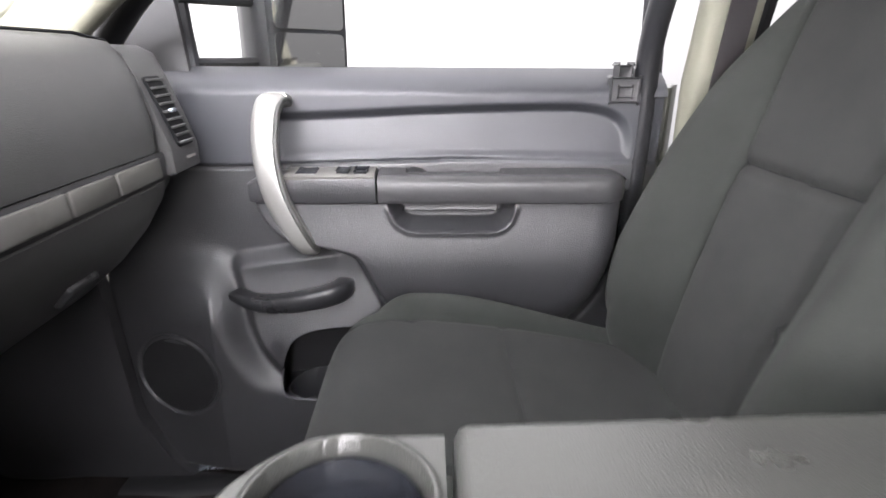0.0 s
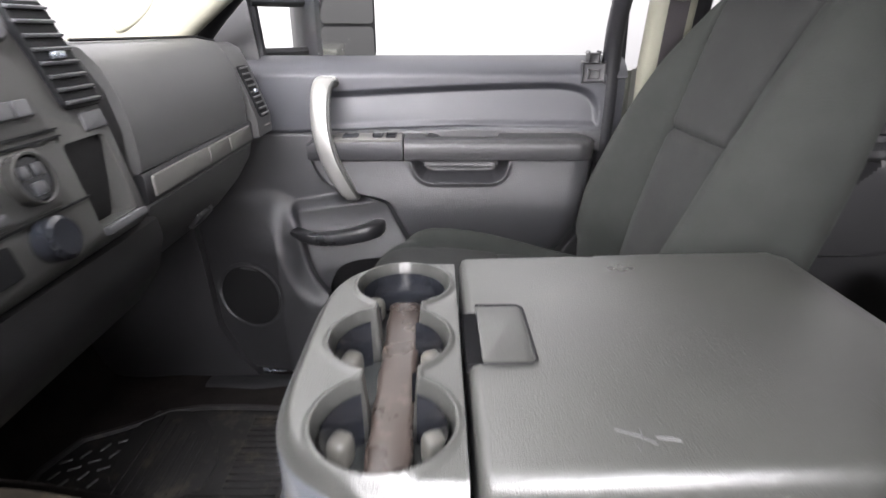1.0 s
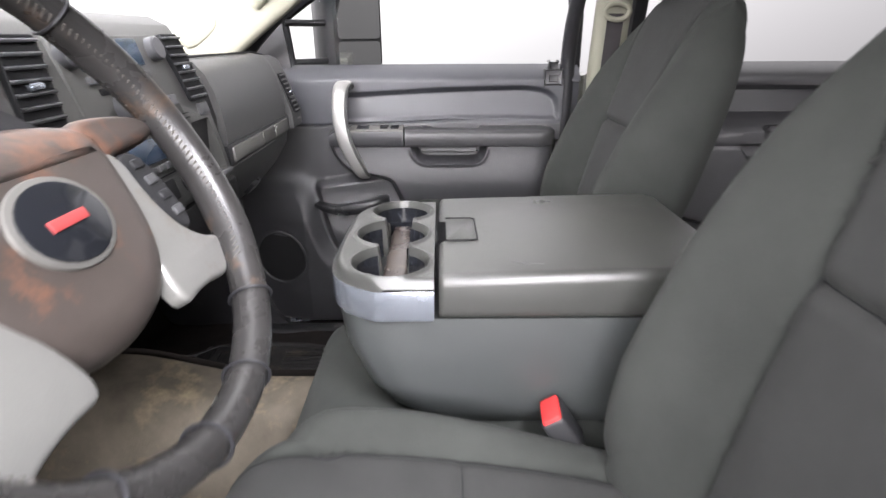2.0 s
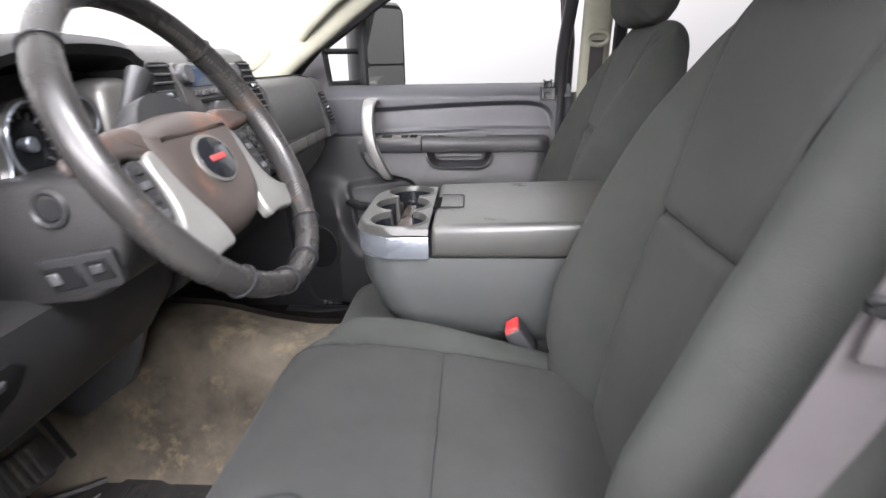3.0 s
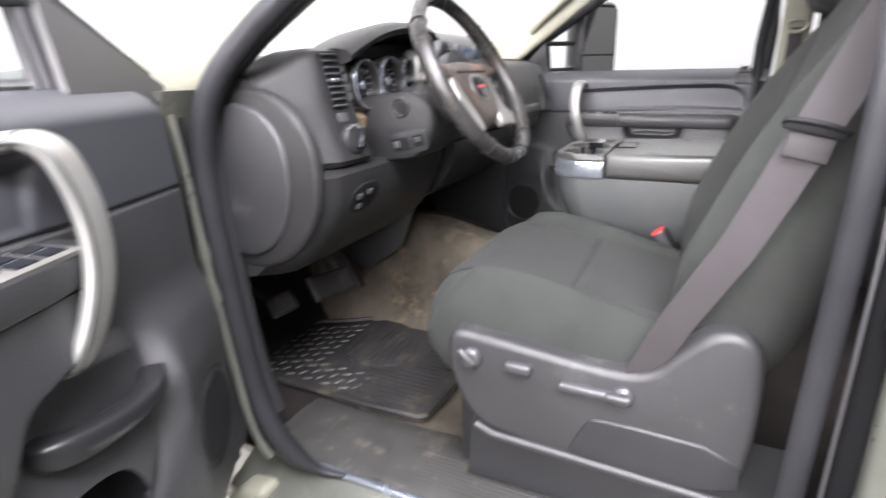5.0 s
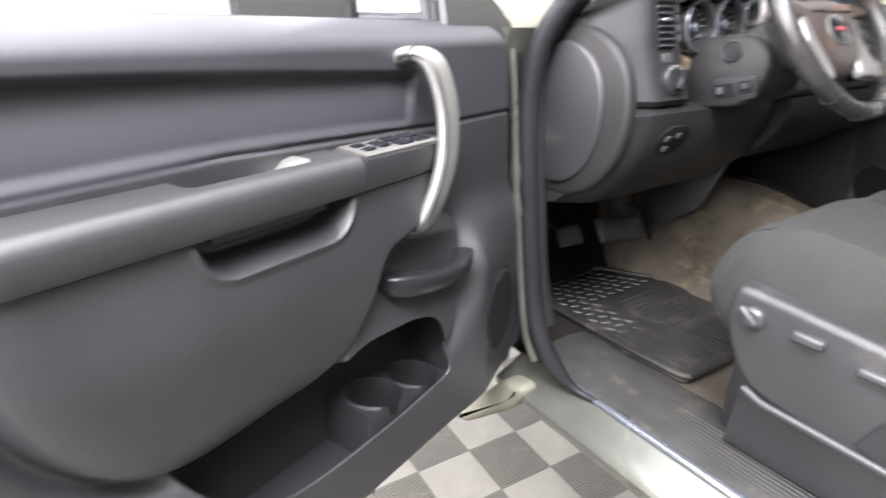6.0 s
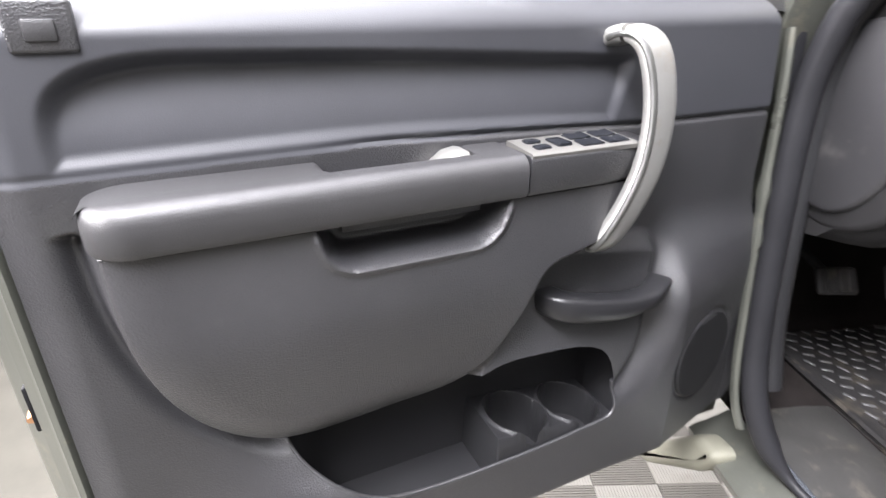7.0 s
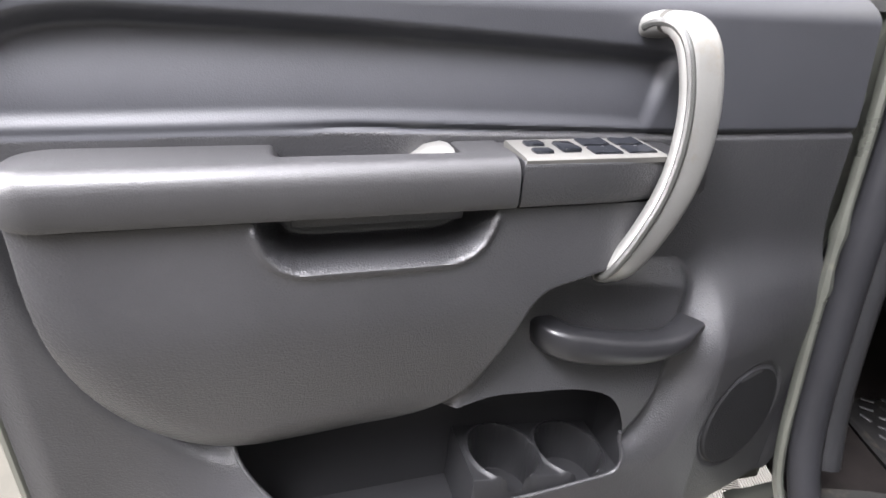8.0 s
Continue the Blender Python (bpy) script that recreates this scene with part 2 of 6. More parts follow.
def sdf(poly, X, Y):
    """Signed distance to a closed polygon, negative inside, over arrays."""
    P = np.array(poly, float)
    d = np.full(X.shape, 1e9)
    inside = np.zeros(X.shape, bool)
    for a, b in zip(P, np.roll(P, -1, 0)):
        e = b - a
        t = np.clip(((X - a[0]) * e[0] + (Y - a[1]) * e[1]) / max(e @ e, 1e-12), 0, 1)
        d = np.minimum(d, np.hypot(X - a[0] - t * e[0], Y - a[1] - t * e[1]))
        cross = (a[1] > Y) != (b[1] > Y)
        xi = (b[0] - a[0]) * (Y - a[1]) / np.where(abs(b[1] - a[1]) < 1e-12, 1e-12, b[1] - a[1]) + a[0]
        inside ^= cross & (X < xi)
    return np.where(inside, -d, d)


def inside(poly, X, Y, soft):
    return sm(soft, -soft, sdf(poly, X, Y))


def smooth_poly(points, rounds=2):
    P = [np.array(p, float) for p in points]
    for _ in range(rounds):
        Q = []
        for a, b in zip(P, P[1:] + P[:1]):
            Q += [a * 0.75 + b * 0.25, a * 0.25 + b * 0.75]
        P = Q
    return [tuple(p) for p in P]


def sheet(bm, pts, flip=False):
    """Faces over a grid of points, rows by columns."""
    V = [[bm.verts.new(p) for p in row] for row in pts]
    for r0, r1 in zip(V, V[1:]):
        for a, b, c, d in zip(r0, r0[1:], r1[1:], r1):
            bm.faces.new((d, c, b, a) if flip else (a, b, c, d))
    return V


def loft(bm, rings, cap=True, closed=True):
    V = [[bm.verts.new(p) for p in r] for r in rings]
    n = len(V[0])
    for r0, r1 in zip(V, V[1:]):
        for i in range(n if closed else n - 1):
            j = (i + 1) % n
            bm.faces.new((r0[i], r0[j], r1[j], r1[i]))
    if cap:
        bm.faces.new(V[0][::-1])
        bm.faces.new(V[-1])
    bmesh.ops.recalc_face_normals(bm, faces=bm.faces)
    return V


def tube(bm, pts, r=0.01, seg=10, flat=1.0, up=(0, 0, 1), cap=True, closed=False):
    """A rounded bar along points; r: one radius or one a point; flat: thickness over width."""
    P = [Vector(p) for p in pts]
    rings = []
    n = len(P)
    for i, p in enumerate(P):
        a, b = (P[i - 1], P[(i + 1) % n]) if closed else (P[max(i - 1, 0)], P[min(i + 1, n - 1)])
        d = (b - a).normalized()
        side = d.cross(Vector(up)).normalized()
        top = side.cross(d)
        rad = r[i] if isinstance(r, (list, tuple)) else r
        rings.append([p + side * rad * math.cos(q) + top * rad * flat * math.sin(q) for q in (2 * math.pi * k / seg for k in range(seg))])
    if closed:
        rings.append(rings[0])
    loft(bm, rings, cap and not closed)
    return bm


def rbox(bm, lo, hi, bevel=0.006, seg=2, m=None):
    """A box between two corners with rounded edges."""
    lo, hi = Vector(lo), Vector(hi)
    made = bmesh.ops.create_cube(bm, size=1.0)["verts"]
    for v in made:
        v.co = Vector([(lo[i] + hi[i]) / 2 + v.co[i] * (hi[i] - lo[i]) for i in range(3)])
    if bevel:
        edges = list({e for v in made for e in v.link_edges})
        out = bmesh.ops.bevel(bm, geom=edges, offset=bevel, segments=seg, profile=0.5, affect="EDGES")
        made = list({v for f in out["faces"] for v in f.verts} | {v for v in made if v.is_valid})
    if m is not None:
        bmesh.ops.transform(bm, matrix=m, verts=made)
    return bm


def slab(bm, outline, m, depth, bevel=0.004, seg=2):
    """An outline in a plane (matrix m: its x, y and outward z), thick by depth behind it, with rounded front edges."""
    steps = [(0.0, depth)] + [(bevel * (1 - math.cos(a)), bevel * (1 - math.sin(a))) for a in (math.pi / 2 * k / seg for k in range(seg + 1))]
    P = np.array(outline, float)
    area = 0.5 * np.sum(P[:, 0] * np.roll(P[:, 1], -1) - np.roll(P[:, 0], -1) * P[:, 1])
    if area < 0:
        P = P[::-1]
    e0 = P - np.roll(P, 1, 0)
    e1 = np.roll(P, -1, 0) - P
    nrm = []
    for a, b in zip(e0, e1):
        q = np.array([a[1] + b[1], -a[0] - b[0]])
        k = q / max(np.linalg.norm(q), 1e-9)
        nrm.append(k)
    nrm = np.array(nrm)
    rings = [[m @ Vector((*(p - k * inset), -down)) for p, k in zip(P, nrm)] for inset, down in steps]
    loft(bm, rings)
    return bm


def disc(bm, centre, axis, r, h, seg=28, bevel=0.002, inner=0.0):
    """A turned disc or ring whose face looks along the axis."""
    z = Vector(axis).normalized()
    m = Matrix.Translation(centre) @ z.to_track_quat("Z", "Y").to_matrix().to_4x4()
    prof = [(r, -h), (r, -bevel), (r - bevel, 0)]
    if inner:
        prof += [(inner + bevel, 0), (inner, -bevel), (inner, -h), (r, -h)]
    rings = [[m @ Vector((q * math.cos(a), q * math.sin(a), d)) for a in (2 * math.pi * k / seg for k in range(seg))] for q, d in prof]
    loft(bm, rings, cap=not inner)
    return bm


def plane_at(origin, x, y):
    """A matrix whose x and y lie along the given ways; z is their cross product."""
    x = Vector(x).normalized()
    z = x.cross(Vector(y)).normalized()
    y = z.cross(x)
    return Matrix(((x[0], y[0], z[0], origin[0]), (x[1], y[1], z[1], origin[1]), (x[2], y[2], z[2], origin[2]), (0, 0, 0, 1)))


def fillet(points, radius=0.02, n=5):
    """A polygon with its corners rounded; a point may carry its own radius as third number."""
    P = [np.array(p[:2], float) for p in points]
    out = []
    for i, p in enumerate(P):
        r = points[i][2] if len(points[i]) > 2 else radius
        a, b = P[i - 1] - p, P[(i + 1) % len(P)] - p
        la, lb = np.linalg.norm(a), np.linalg.norm(b)
        qa, qb = p + a / la * min(r, la * 0.48), p + b / lb * min(r, lb * 0.48)
        out += [tuple((1 - t) ** 2 * qa + 2 * t * (1 - t) * p + t * t * qb) for t in np.linspace(0, 1, n)]
    return out


def glide(points, n=6):
    """More points along a smooth curve through the given ones."""
    P = [np.array(p, float) for p in points]
    P = [2 * P[0] - P[1]] + P + [2 * P[-1] - P[-2]]
    out = []
    for a, b, c, d in zip(P, P[1:], P[2:], P[3:]):
        for t in np.arange(n) / n:
            out.append(tuple(0.5 * (2 * b + (c - a) * t + (2 * a - 5 * b + 4 * c - d) * t * t + (3 * b - a - 3 * c + d) * t ** 3)))
    return out + [tuple(P[-2])]


def rect(x0, x1, y0, y1, r=0.0, n=4):
    if not r:
        return [(x0, y0), (x1, y0), (x1, y1), (x0, y1)]
    out = []
    for cx, cy, a0 in ((x1 - r, y0 + r, -90), (x1 - r, y1 - r, 0), (x0 + r, y1 - r, 90), (x0 + r, y0 + r, 180)):
        out += [(cx + r * math.cos(radians(a0 + 90 * k / n)), cy + r * math.sin(radians(a0 + 90 * k / n))) for k in range(n + 1)]
    return out


def pillow_point(u, v, m, half, length, fn, pu, pv, corner, side=1, bend=None):
    w = 2 * v - 1
    big = max(abs(u), abs(w))
    fit_ = big / max((abs(u) ** corner + abs(w) ** corner) ** (1 / corner), 1e-9) if big > 0 else 1.0
    rim = max(1 - abs(u) ** pu, 0) ** 0.5 * max(1 - abs(w) ** pv, 0) ** 0.5
    uu, vv = u * fit_, 0.5 + 0.5 * w * fit_
    return m @ Vector((uu * half(vv), vv * length, side * fn(uu, vv) * rim + (bend(vv) if bend else 0.0)))


def pillow(bm, m, half, length, front, back, nu=44, nv=44, pu=5.0, pv=6.0, bend=None, corner=9.0):
    """A stuffed form: half(v) wide, front(u, v) and back(u, v) thick, rounded off at its rim."""
    us = [math.sin(math.pi / 2 * (-1 + 2 * i / nu)) for i in range(nu + 1)]
    vs = [0.5 - 0.5 * math.cos(math.pi * j / nv) for j in range(nv + 1)]
    for side, fn in ((1, front), (-1, back)):
        rows = []
        for v in vs:
            row = []
            for u in us:
                row.append(pillow_point(u, v, m, half, length, fn, pu, pv, corner, side, bend))
            rows.append(row)
        sheet(bm, rows, flip=side < 0)
    bmesh.ops.remove_doubles(bm, verts=bm.verts, dist=1e-4)
    bmesh.ops.recalc_face_normals(bm, faces=bm.faces)
    return bm


def hollow(ob, outline, m, depth):
    """Cuts a pocket of that outline into a closed mesh, from a little before the plane m to depth behind it."""
    bm = bmesh.new()
    slab(bm, outline, m @ Matrix.Translation((0, 0, 0.03)), depth + 0.03, 0.0005, 1)
    me = bpy.data.meshes.new("cutter")
    bm.to_mesh(me)
    bm.free()
    cutter = new("cutter", me)
    body = bpy.data.objects.new("body", ob.data)
    scene.collection.objects.link(body)
    mod = body.modifiers.new("cut", "BOOLEAN")
    mod.operation, mod.object, mod.solver = "DIFFERENCE", cutter, "EXACT"
    graph = bpy.context.evaluated_depsgraph_get()
    graph.update()
    made = bpy.data.meshes.new_from_object(body.evaluated_get(graph))
    bpy.data.objects.remove(body)
    bpy.data.objects.remove(cutter)
    made.set_sharp_from_angle(angle=radians(42))
    ob.data = made


# ---- booth and cab shell ----
def booth():
    bm = bmesh.new()
    rbox(bm, (-9, -8, GROUND - 0.2), (9, 8, GROUND - 0.012), 0)
    tagged(part("ground", bm, JOINT, None, "dark base under the snap-together floor tiles", True), kind="structure")


def cab_shell():
    # floor pan: flat sides, tunnel in the middle, toe board in front
    ys = np.linspace(-0.80, 0.80, 65)
    xs = np.concatenate([np.linspace(-1.02, -0.55, 24), np.linspace(-0.52, 1.7, 24)])
    rows = []
    for x in xs:
        row = []
        for y in ys:
            hump = 0.35 * float(sm(0.20, 0.05, abs(y - 0.02))) * float(mix(0.85, 1.0, sm(-0.3, -0.6, x))) * float(sm(0.1, -0.1, x))
            toe = 0.40 * float(sm(-0.88, -1.04, x)) ** 1.2
            lump = 0.006 * noise.noise(Vector((x * 9, y * 9, 0)))
            row.append(Vector((x, y, FLOOR + max(hump, 0) + toe + lump)))
        rows.append(row)
    right = [[p + Vector((0.004, 0, 0.014)) for p in row if p.y > 0.06] for row in rows if row[0].x < -0.08]
    left = [[p + Vector((0.003, 0, 0.010)) for p in row if p.y < -0.185] for row in rows if row[0].x < -0.50]
    bm = bmesh.new()
    sheet(bm, rows, flip=True)
    bmesh.ops.solidify(bm, geom=bm.faces, thickness=0.02)
    tagged(part("floor", bm, CARPET, None, "worn tan carpet over the cab floor and tunnel"), kind="structure")
    # darker sheets over the tan carpet stand for the shade on it
    bm = bmesh.new()
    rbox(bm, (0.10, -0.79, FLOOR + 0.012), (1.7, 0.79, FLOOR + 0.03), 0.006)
    tagged(part("floor_rear", bm, CARPET_SHADED, None, "carpet sheet darkened for the shade behind and under the front seats"), kind="structure")
    bm = bmesh.new()
    sheet(bm, right, flip=True)
    bmesh.ops.solidify(bm, geom=bm.faces, thickness=0.01)
    tagged(part("floor_right", bm, CARPET_SHADED, None, "brown carpet sheet darkened for the shade in the passenger footwell"), kind="structure")
    bm = bmesh.new()
    sheet(bm, left, flip=True)
    bmesh.ops.solidify(bm, geom=bm.faces, thickness=0.008)
    tagged(part("floor_left", bm, CARPET_SHADED, None, "carpet sheet darkened for the shade round the driver's pedals"), kind="structure")
    # firewall, roof, rear wall
    bm = bmesh.new()
    rbox(bm, (-1.06, -0.84, 0.55), (-1.03, 0.84, 1.46), 0.004)
    tagged(part("wall_front", bm, PLASTIC_DARK, None, "dark firewall behind the dashboard"), kind="structure")
    bm = bmesh.new()
    rows = [[Vector((x, y, 1.99 - 0.05 * (y / 0.7) ** 2 - 0.03 * ((x - 0.7) / 0.9) ** 2)) for y in np.linspace(-0.70, 0.70, 25)] for x in np.linspace(-0.12, 1.75, 25)]
    sheet(bm, rows)
    bmesh.ops.solidify(bm, geom=bm.faces, thickness=0.04)
    tagged(part("ceiling", bm, HEADLINER, None, "beige cloth headliner under the roof"), kind="structure")
    bm = bmesh.new()
    rbox(bm, (1.72, -0.84, 0.6), (1.78, 0.84, 1.46), 0.01)
    tagged(part("wall_rear", bm, HEADLINER, None, "rear cab wall below the back window"), kind="structure")


def pillar(name, pts, w, t, material, label, side):
    """A trim post swept along points; w wide along the cab, t thick."""
    P = [Vector(p) for p in pts]
    rings = []
    for i, p in enumerate(P):
        d = (P[min(i + 1, len(P) - 1)] - P[max(i - 1, 0)]).normalized()
        a = Vector((0, 1, 0)).cross(d).normalized()
        b = d.cross(a)
        ww = w[i] if isinstance(w, (list, tuple)) else w
        ring = []
        for k in range(16):
            q = 2 * math.pi * k / 16
            c, s = math.cos(q), math.sin(q)
            ring.append(p + a * ww * math.copysign(abs(c) ** 0.6, c) + b * t * math.copysign(abs(s) ** 0.6, s))
        rings.append(ring)
    bm = bmesh.new()
    loft(bm, rings)
    return tagged(part(name, bm, material, None, label), kind="structure")


def pillars():
    for side, n in ((1, "right"), (-1, "left")):
        y = lambda v: v * side
        low = (0.025, -0.037) if side > 0 else (0.0, 0.0)
        a = pillar("pillar_front_" + n, [(px + low[0], py, pz + low[1]) for px, py, pz in [(-0.86, y(0.775), 1.44), (-0.70, y(0.745), 1.53), (-0.52, y(0.705), 1.65), (-0.33, y(0.66), 1.775), (-0.1, y(0.61), 1.91), (0.05, y(0.59), 1.95)]],
                   [0.075, 0.072, 0.066, 0.062, 0.06, 0.06], 0.03, BEIGE, "beige windscreen pillar trim with a tweeter at its foot", side)
        if side > 0:
            # grab handle and tweeter on the passenger's side
            bm = bmesh.new()
            tube(bm, [(-0.465, 0.672, 1.625), (-0.43, 0.645, 1.658), (-0.35, 0.615, 1.718), (-0.24, 0.59, 1.788), (-0.19, 0.60, 1.815)], [0.016, 0.018, 0.018, 0.018, 0.016], 12, 1.2)
            part("grab_handle", bm, BEIGE, a)
            bm = bmesh.new()
            slab(bm, smooth_poly([(-0.055, -0.026), (0.045, -0.03), (0.062, 0.0), (0.04, 0.028), (-0.04, 0.03), (-0.06, 0.0)]),
                 plane_at((-0.625, 0.69, 1.565), (0.8, -0.12, 0.55), (-0.4, -0.25, 0.8)), 0.03, 0.006, 3)
            part("tweeter_cover", bm, BEIGE, a)
        # middle pillar
        b = pillar("pillar_middle_" + n, [(0.46, y(0.815), 0.62), (0.455, y(0.815), 1.0), (0.445, y(0.805), 1.45), (0.44, y(0.735), 1.75), (0.44, y(0.69), 1.95)],
                   [0.05, 0.045, 0.045, 0.045, 0.05], 0.03, BEIGE if side > 0 else PLASTIC_DARK, "trim of the post between front and rear doors", side)
        bm = bmesh.new()
        tube(bm, [(1.45, y(0.80), 1.46), (1.42, y(0.74), 1.72), (1.38, y(0.70), 1.95)], 0.05, 12)
        tagged(part("pillar_rear_" + n, bm, BEIGE, None, "beige rear cab post trim"), kind="structure")
        # roof rail
        bm = bmesh.new()
        tube(bm, [(-0.1, y(0.635), 1.93), (0.4, y(0.70), 1.945), (1.0, y(0.70), 1.945), (1.7, y(0.70), 1.93)], 0.045, 12)
        tagged(part("roof_rail_" + n, bm, HEADLINER, None, "beige roof rail along the cab side"), kind="structure")


def sill(side):
    """Rocker, scuff plate with ribs and a bright bar as highlight on the opening's edge."""
    n = "right" if side > 0 else "left"
    prof = [(0.72, 0.655), (0.78, 0.660), (0.80, 0.670), (0.815, 0.664), (0.85, 0.645), (0.876, 0.637), (0.889, 0.627), (0.886, 0.61), (0.84, 0.55), (0.76, 0.48), (0.66, 0.44), (0.66, 0.5)]
    bm = bmesh.new()
    loft(bm, [[Vector((x, side * y, z)) for y, z in prof] for x in (-0.66, -0.6, -0.3, 0.1, 0.5, 1.0, 1.6)])
    s = part("sill_" + n, bm, PAINT, None, "grey-green painted door sill and rocker panel")
    tagged(s, kind="structure")
    bm = bmesh.new()
    loft(bm, [[Vector((x, side * y, z)) for y, z in ((0.585 if side < 0 else 0.715, 0.668), (0.60 if side < 0 else 0.72, 0.676), (0.66 if side < 0 else 0.73, 0.682), (0.765, 0.678), (0.788, 0.670), (0.78, 0.662), (0.585 if side < 0 else 0.715, 0.655))] for x in (-0.64, -0.3, 0.1, 0.5, 0.9)])
    # the right plate takes a darker plastic to stand for its shade
    plate = part("scuff_plate", bm, SCUFF if side < 0 else PLASTIC_DARK, s, "scratched dark plastic scuff plate")
    for k in range(9):
        bm = bmesh.new()
        yy = (0.675 + 0.0105 * k) if side < 0 else (0.735 + 0.004 * k)
        tube(bm, [(-0.36, side * yy, 0.6805 - 0.0005 * k), (0.85, side * yy, 0.6805 - 0.0005 * k)], 0.0026, 6)
        part("rib", bm, SCUFF, plate)
    # the highlight along the painted flange, built as a bright bar
    bm = bmesh.new()
    tube(bm, [(-0.52, side * 0.800, 0.672), (1.5, side * 0.800, 0.672)], 0.011, 10, 0.6)
    part("edge_highlight", bm, DULL_CHROME, s, "chrome bar standing for the highlight on the sill flange")
    # weatherstrip round the door opening: along the sill, up the front and along the windscreen post
    bm = bmesh.new()
    path = [(0.372, 0.695, 1.92), (0.365, 0.755, 1.75), (0.352, 0.82, 1.58), (0.352, 0.848, 1.49), (0.353, 0.85, 1.39), (0.352, 0.85, 1.27), (0.35, 0.85, 1.1), (0.345, 0.85, 0.85), (0.33, 0.845, 0.72), (0.22, 0.832, 0.660), (-0.2, 0.832, 0.652), (-0.42, 0.834, 0.656), (-0.50, 0.85, 0.70), (-0.548, 0.856, 0.80), (-0.580, 0.858, 0.92), (-0.606, 0.858, 1.12), (-0.622, 0.856, 1.29), (-0.615, 0.852, 1.386), (-0.585, 0.842, 1.468), (-0.50, 0.812, 1.56), (-0.30, 0.75, 1.72), (-0.08, 0.695, 1.89)]
    thick = lambda pts: [0.008 + 0.014 * float(sm(0.668, 0.73, z)) for x, y, z in pts]
    for run_ in ((path[:9] + [(0.31, 0.842, 0.665)], [(-0.33, 0.790, 0.668), (-0.40, 0.800, 0.670), (-0.455, 0.818, 0.680), (-0.505, 0.842, 0.725)] + path[13:]) if side < 0 else (path,)):
        tube(bm, [(x, side * y, z) for x, y, z in glide(run_, 3)], (0.016 if side < 0 else 0.021) if run_[0][0] > 0 or side > 0 else thick(glide(run_, 3)), 12, 0.5 if run_[0][0] > 0 and side < 0 else 1.0, up=(0, 1, 0))
    tagged(part("weatherstrip_" + n, bm, SEAL, None, "black rubber weatherstrip round the door opening"), kind="structure")
    if side < 0:
        bm = bmesh.new()
        tube(bm, [(x - 0.022, side * (y - 0.04), z) for x, y, z in glide(path[13:], 3)], 0.024, 12, up=(0, 1, 0))
        tagged(part("pillar_trim_left", bm, PLASTIC_DARK, None, "dark trim moulding behind the door seal"), kind="structure")
    # hinge pillar of the body
    bm = bmesh.new()
    prof = [(-0.84, 0.80), (-0.715, 0.80), (-0.70, 0.85), (-0.705, 0.895), (-0.75, 0.91), (-0.84, 0.93)]
    loft(bm, [[Vector((x + (0.06 if z > 1.4 else 0), side * y, z)) for x, y in prof] for z in (0.62, 0.68, 1.0, 1.3, 1.46)])
    p = tagged(part("hinge_pillar_" + n, bm, PAINT, None, "grey-green painted hinge pillar"), kind="structure")
    # dark trim inside the seal and the painted flange outside it
    if side > 0:
        return
    bm = bmesh.new()
    trim_ = [(-0.70, 0.79, 0.70), (-0.705, 0.79, 1.0), (-0.71, 0.79, 1.25), (-0.70, 0.79, 1.42)]
    tube(bm, [(x, side * y, z) for x, y, z in trim_], 0.03, 12, up=(0, 1, 0))
    part("inner_trim", bm, PLASTIC_DARK, p, "dark trim beside the seal")
    bm = bmesh.new()
    run = glide([(-0.648, 0.888, 1.42), (-0.632, 0.888, 1.32), (-0.618, 0.888, 1.17), (-0.601, 0.888, 1.04), (-0.586, 0.888, 0.93), (-0.573, 0.888, 0.85), (-0.556, 0.886, 0.785), (-0.532, 0.880, 0.740)], 5)
    tube(bm, [(x, side * y, z) for x, y, z in run], [0.009 + (0.004 if 1.15 < z < 1.19 or 1.08 < z < 1.10 or 1.27 < z < 1.29 else 0) for x, y, z in run], 8, 0.8, up=(0, 1, 0))
    part("painted_flange", bm, PAINT, p, "painted steel flange with notches")
    for z in ((0.80, 1.22) if side < 0 else ()):
        h = bmesh.new()
        rbox(h, (-0.745, side * 0.93 - 0.018, z - 0.045), (-0.70, side * 0.93 + 0.03, z + 0.045), 0.006)
        hinge = part("hinge", h, PAINT, p, "painted steel door hinge")
        h = bmesh.new()
        tube(h, [(-0.685, side * 0.925, z - 0.055), (-0.685, side * 0.925, z + 0.055)], 0.012, 10)
        part("hinge_pin", h, PAINT, hinge)


booth()
cab_shell()
pillars()
sill(-1)
sill(1)


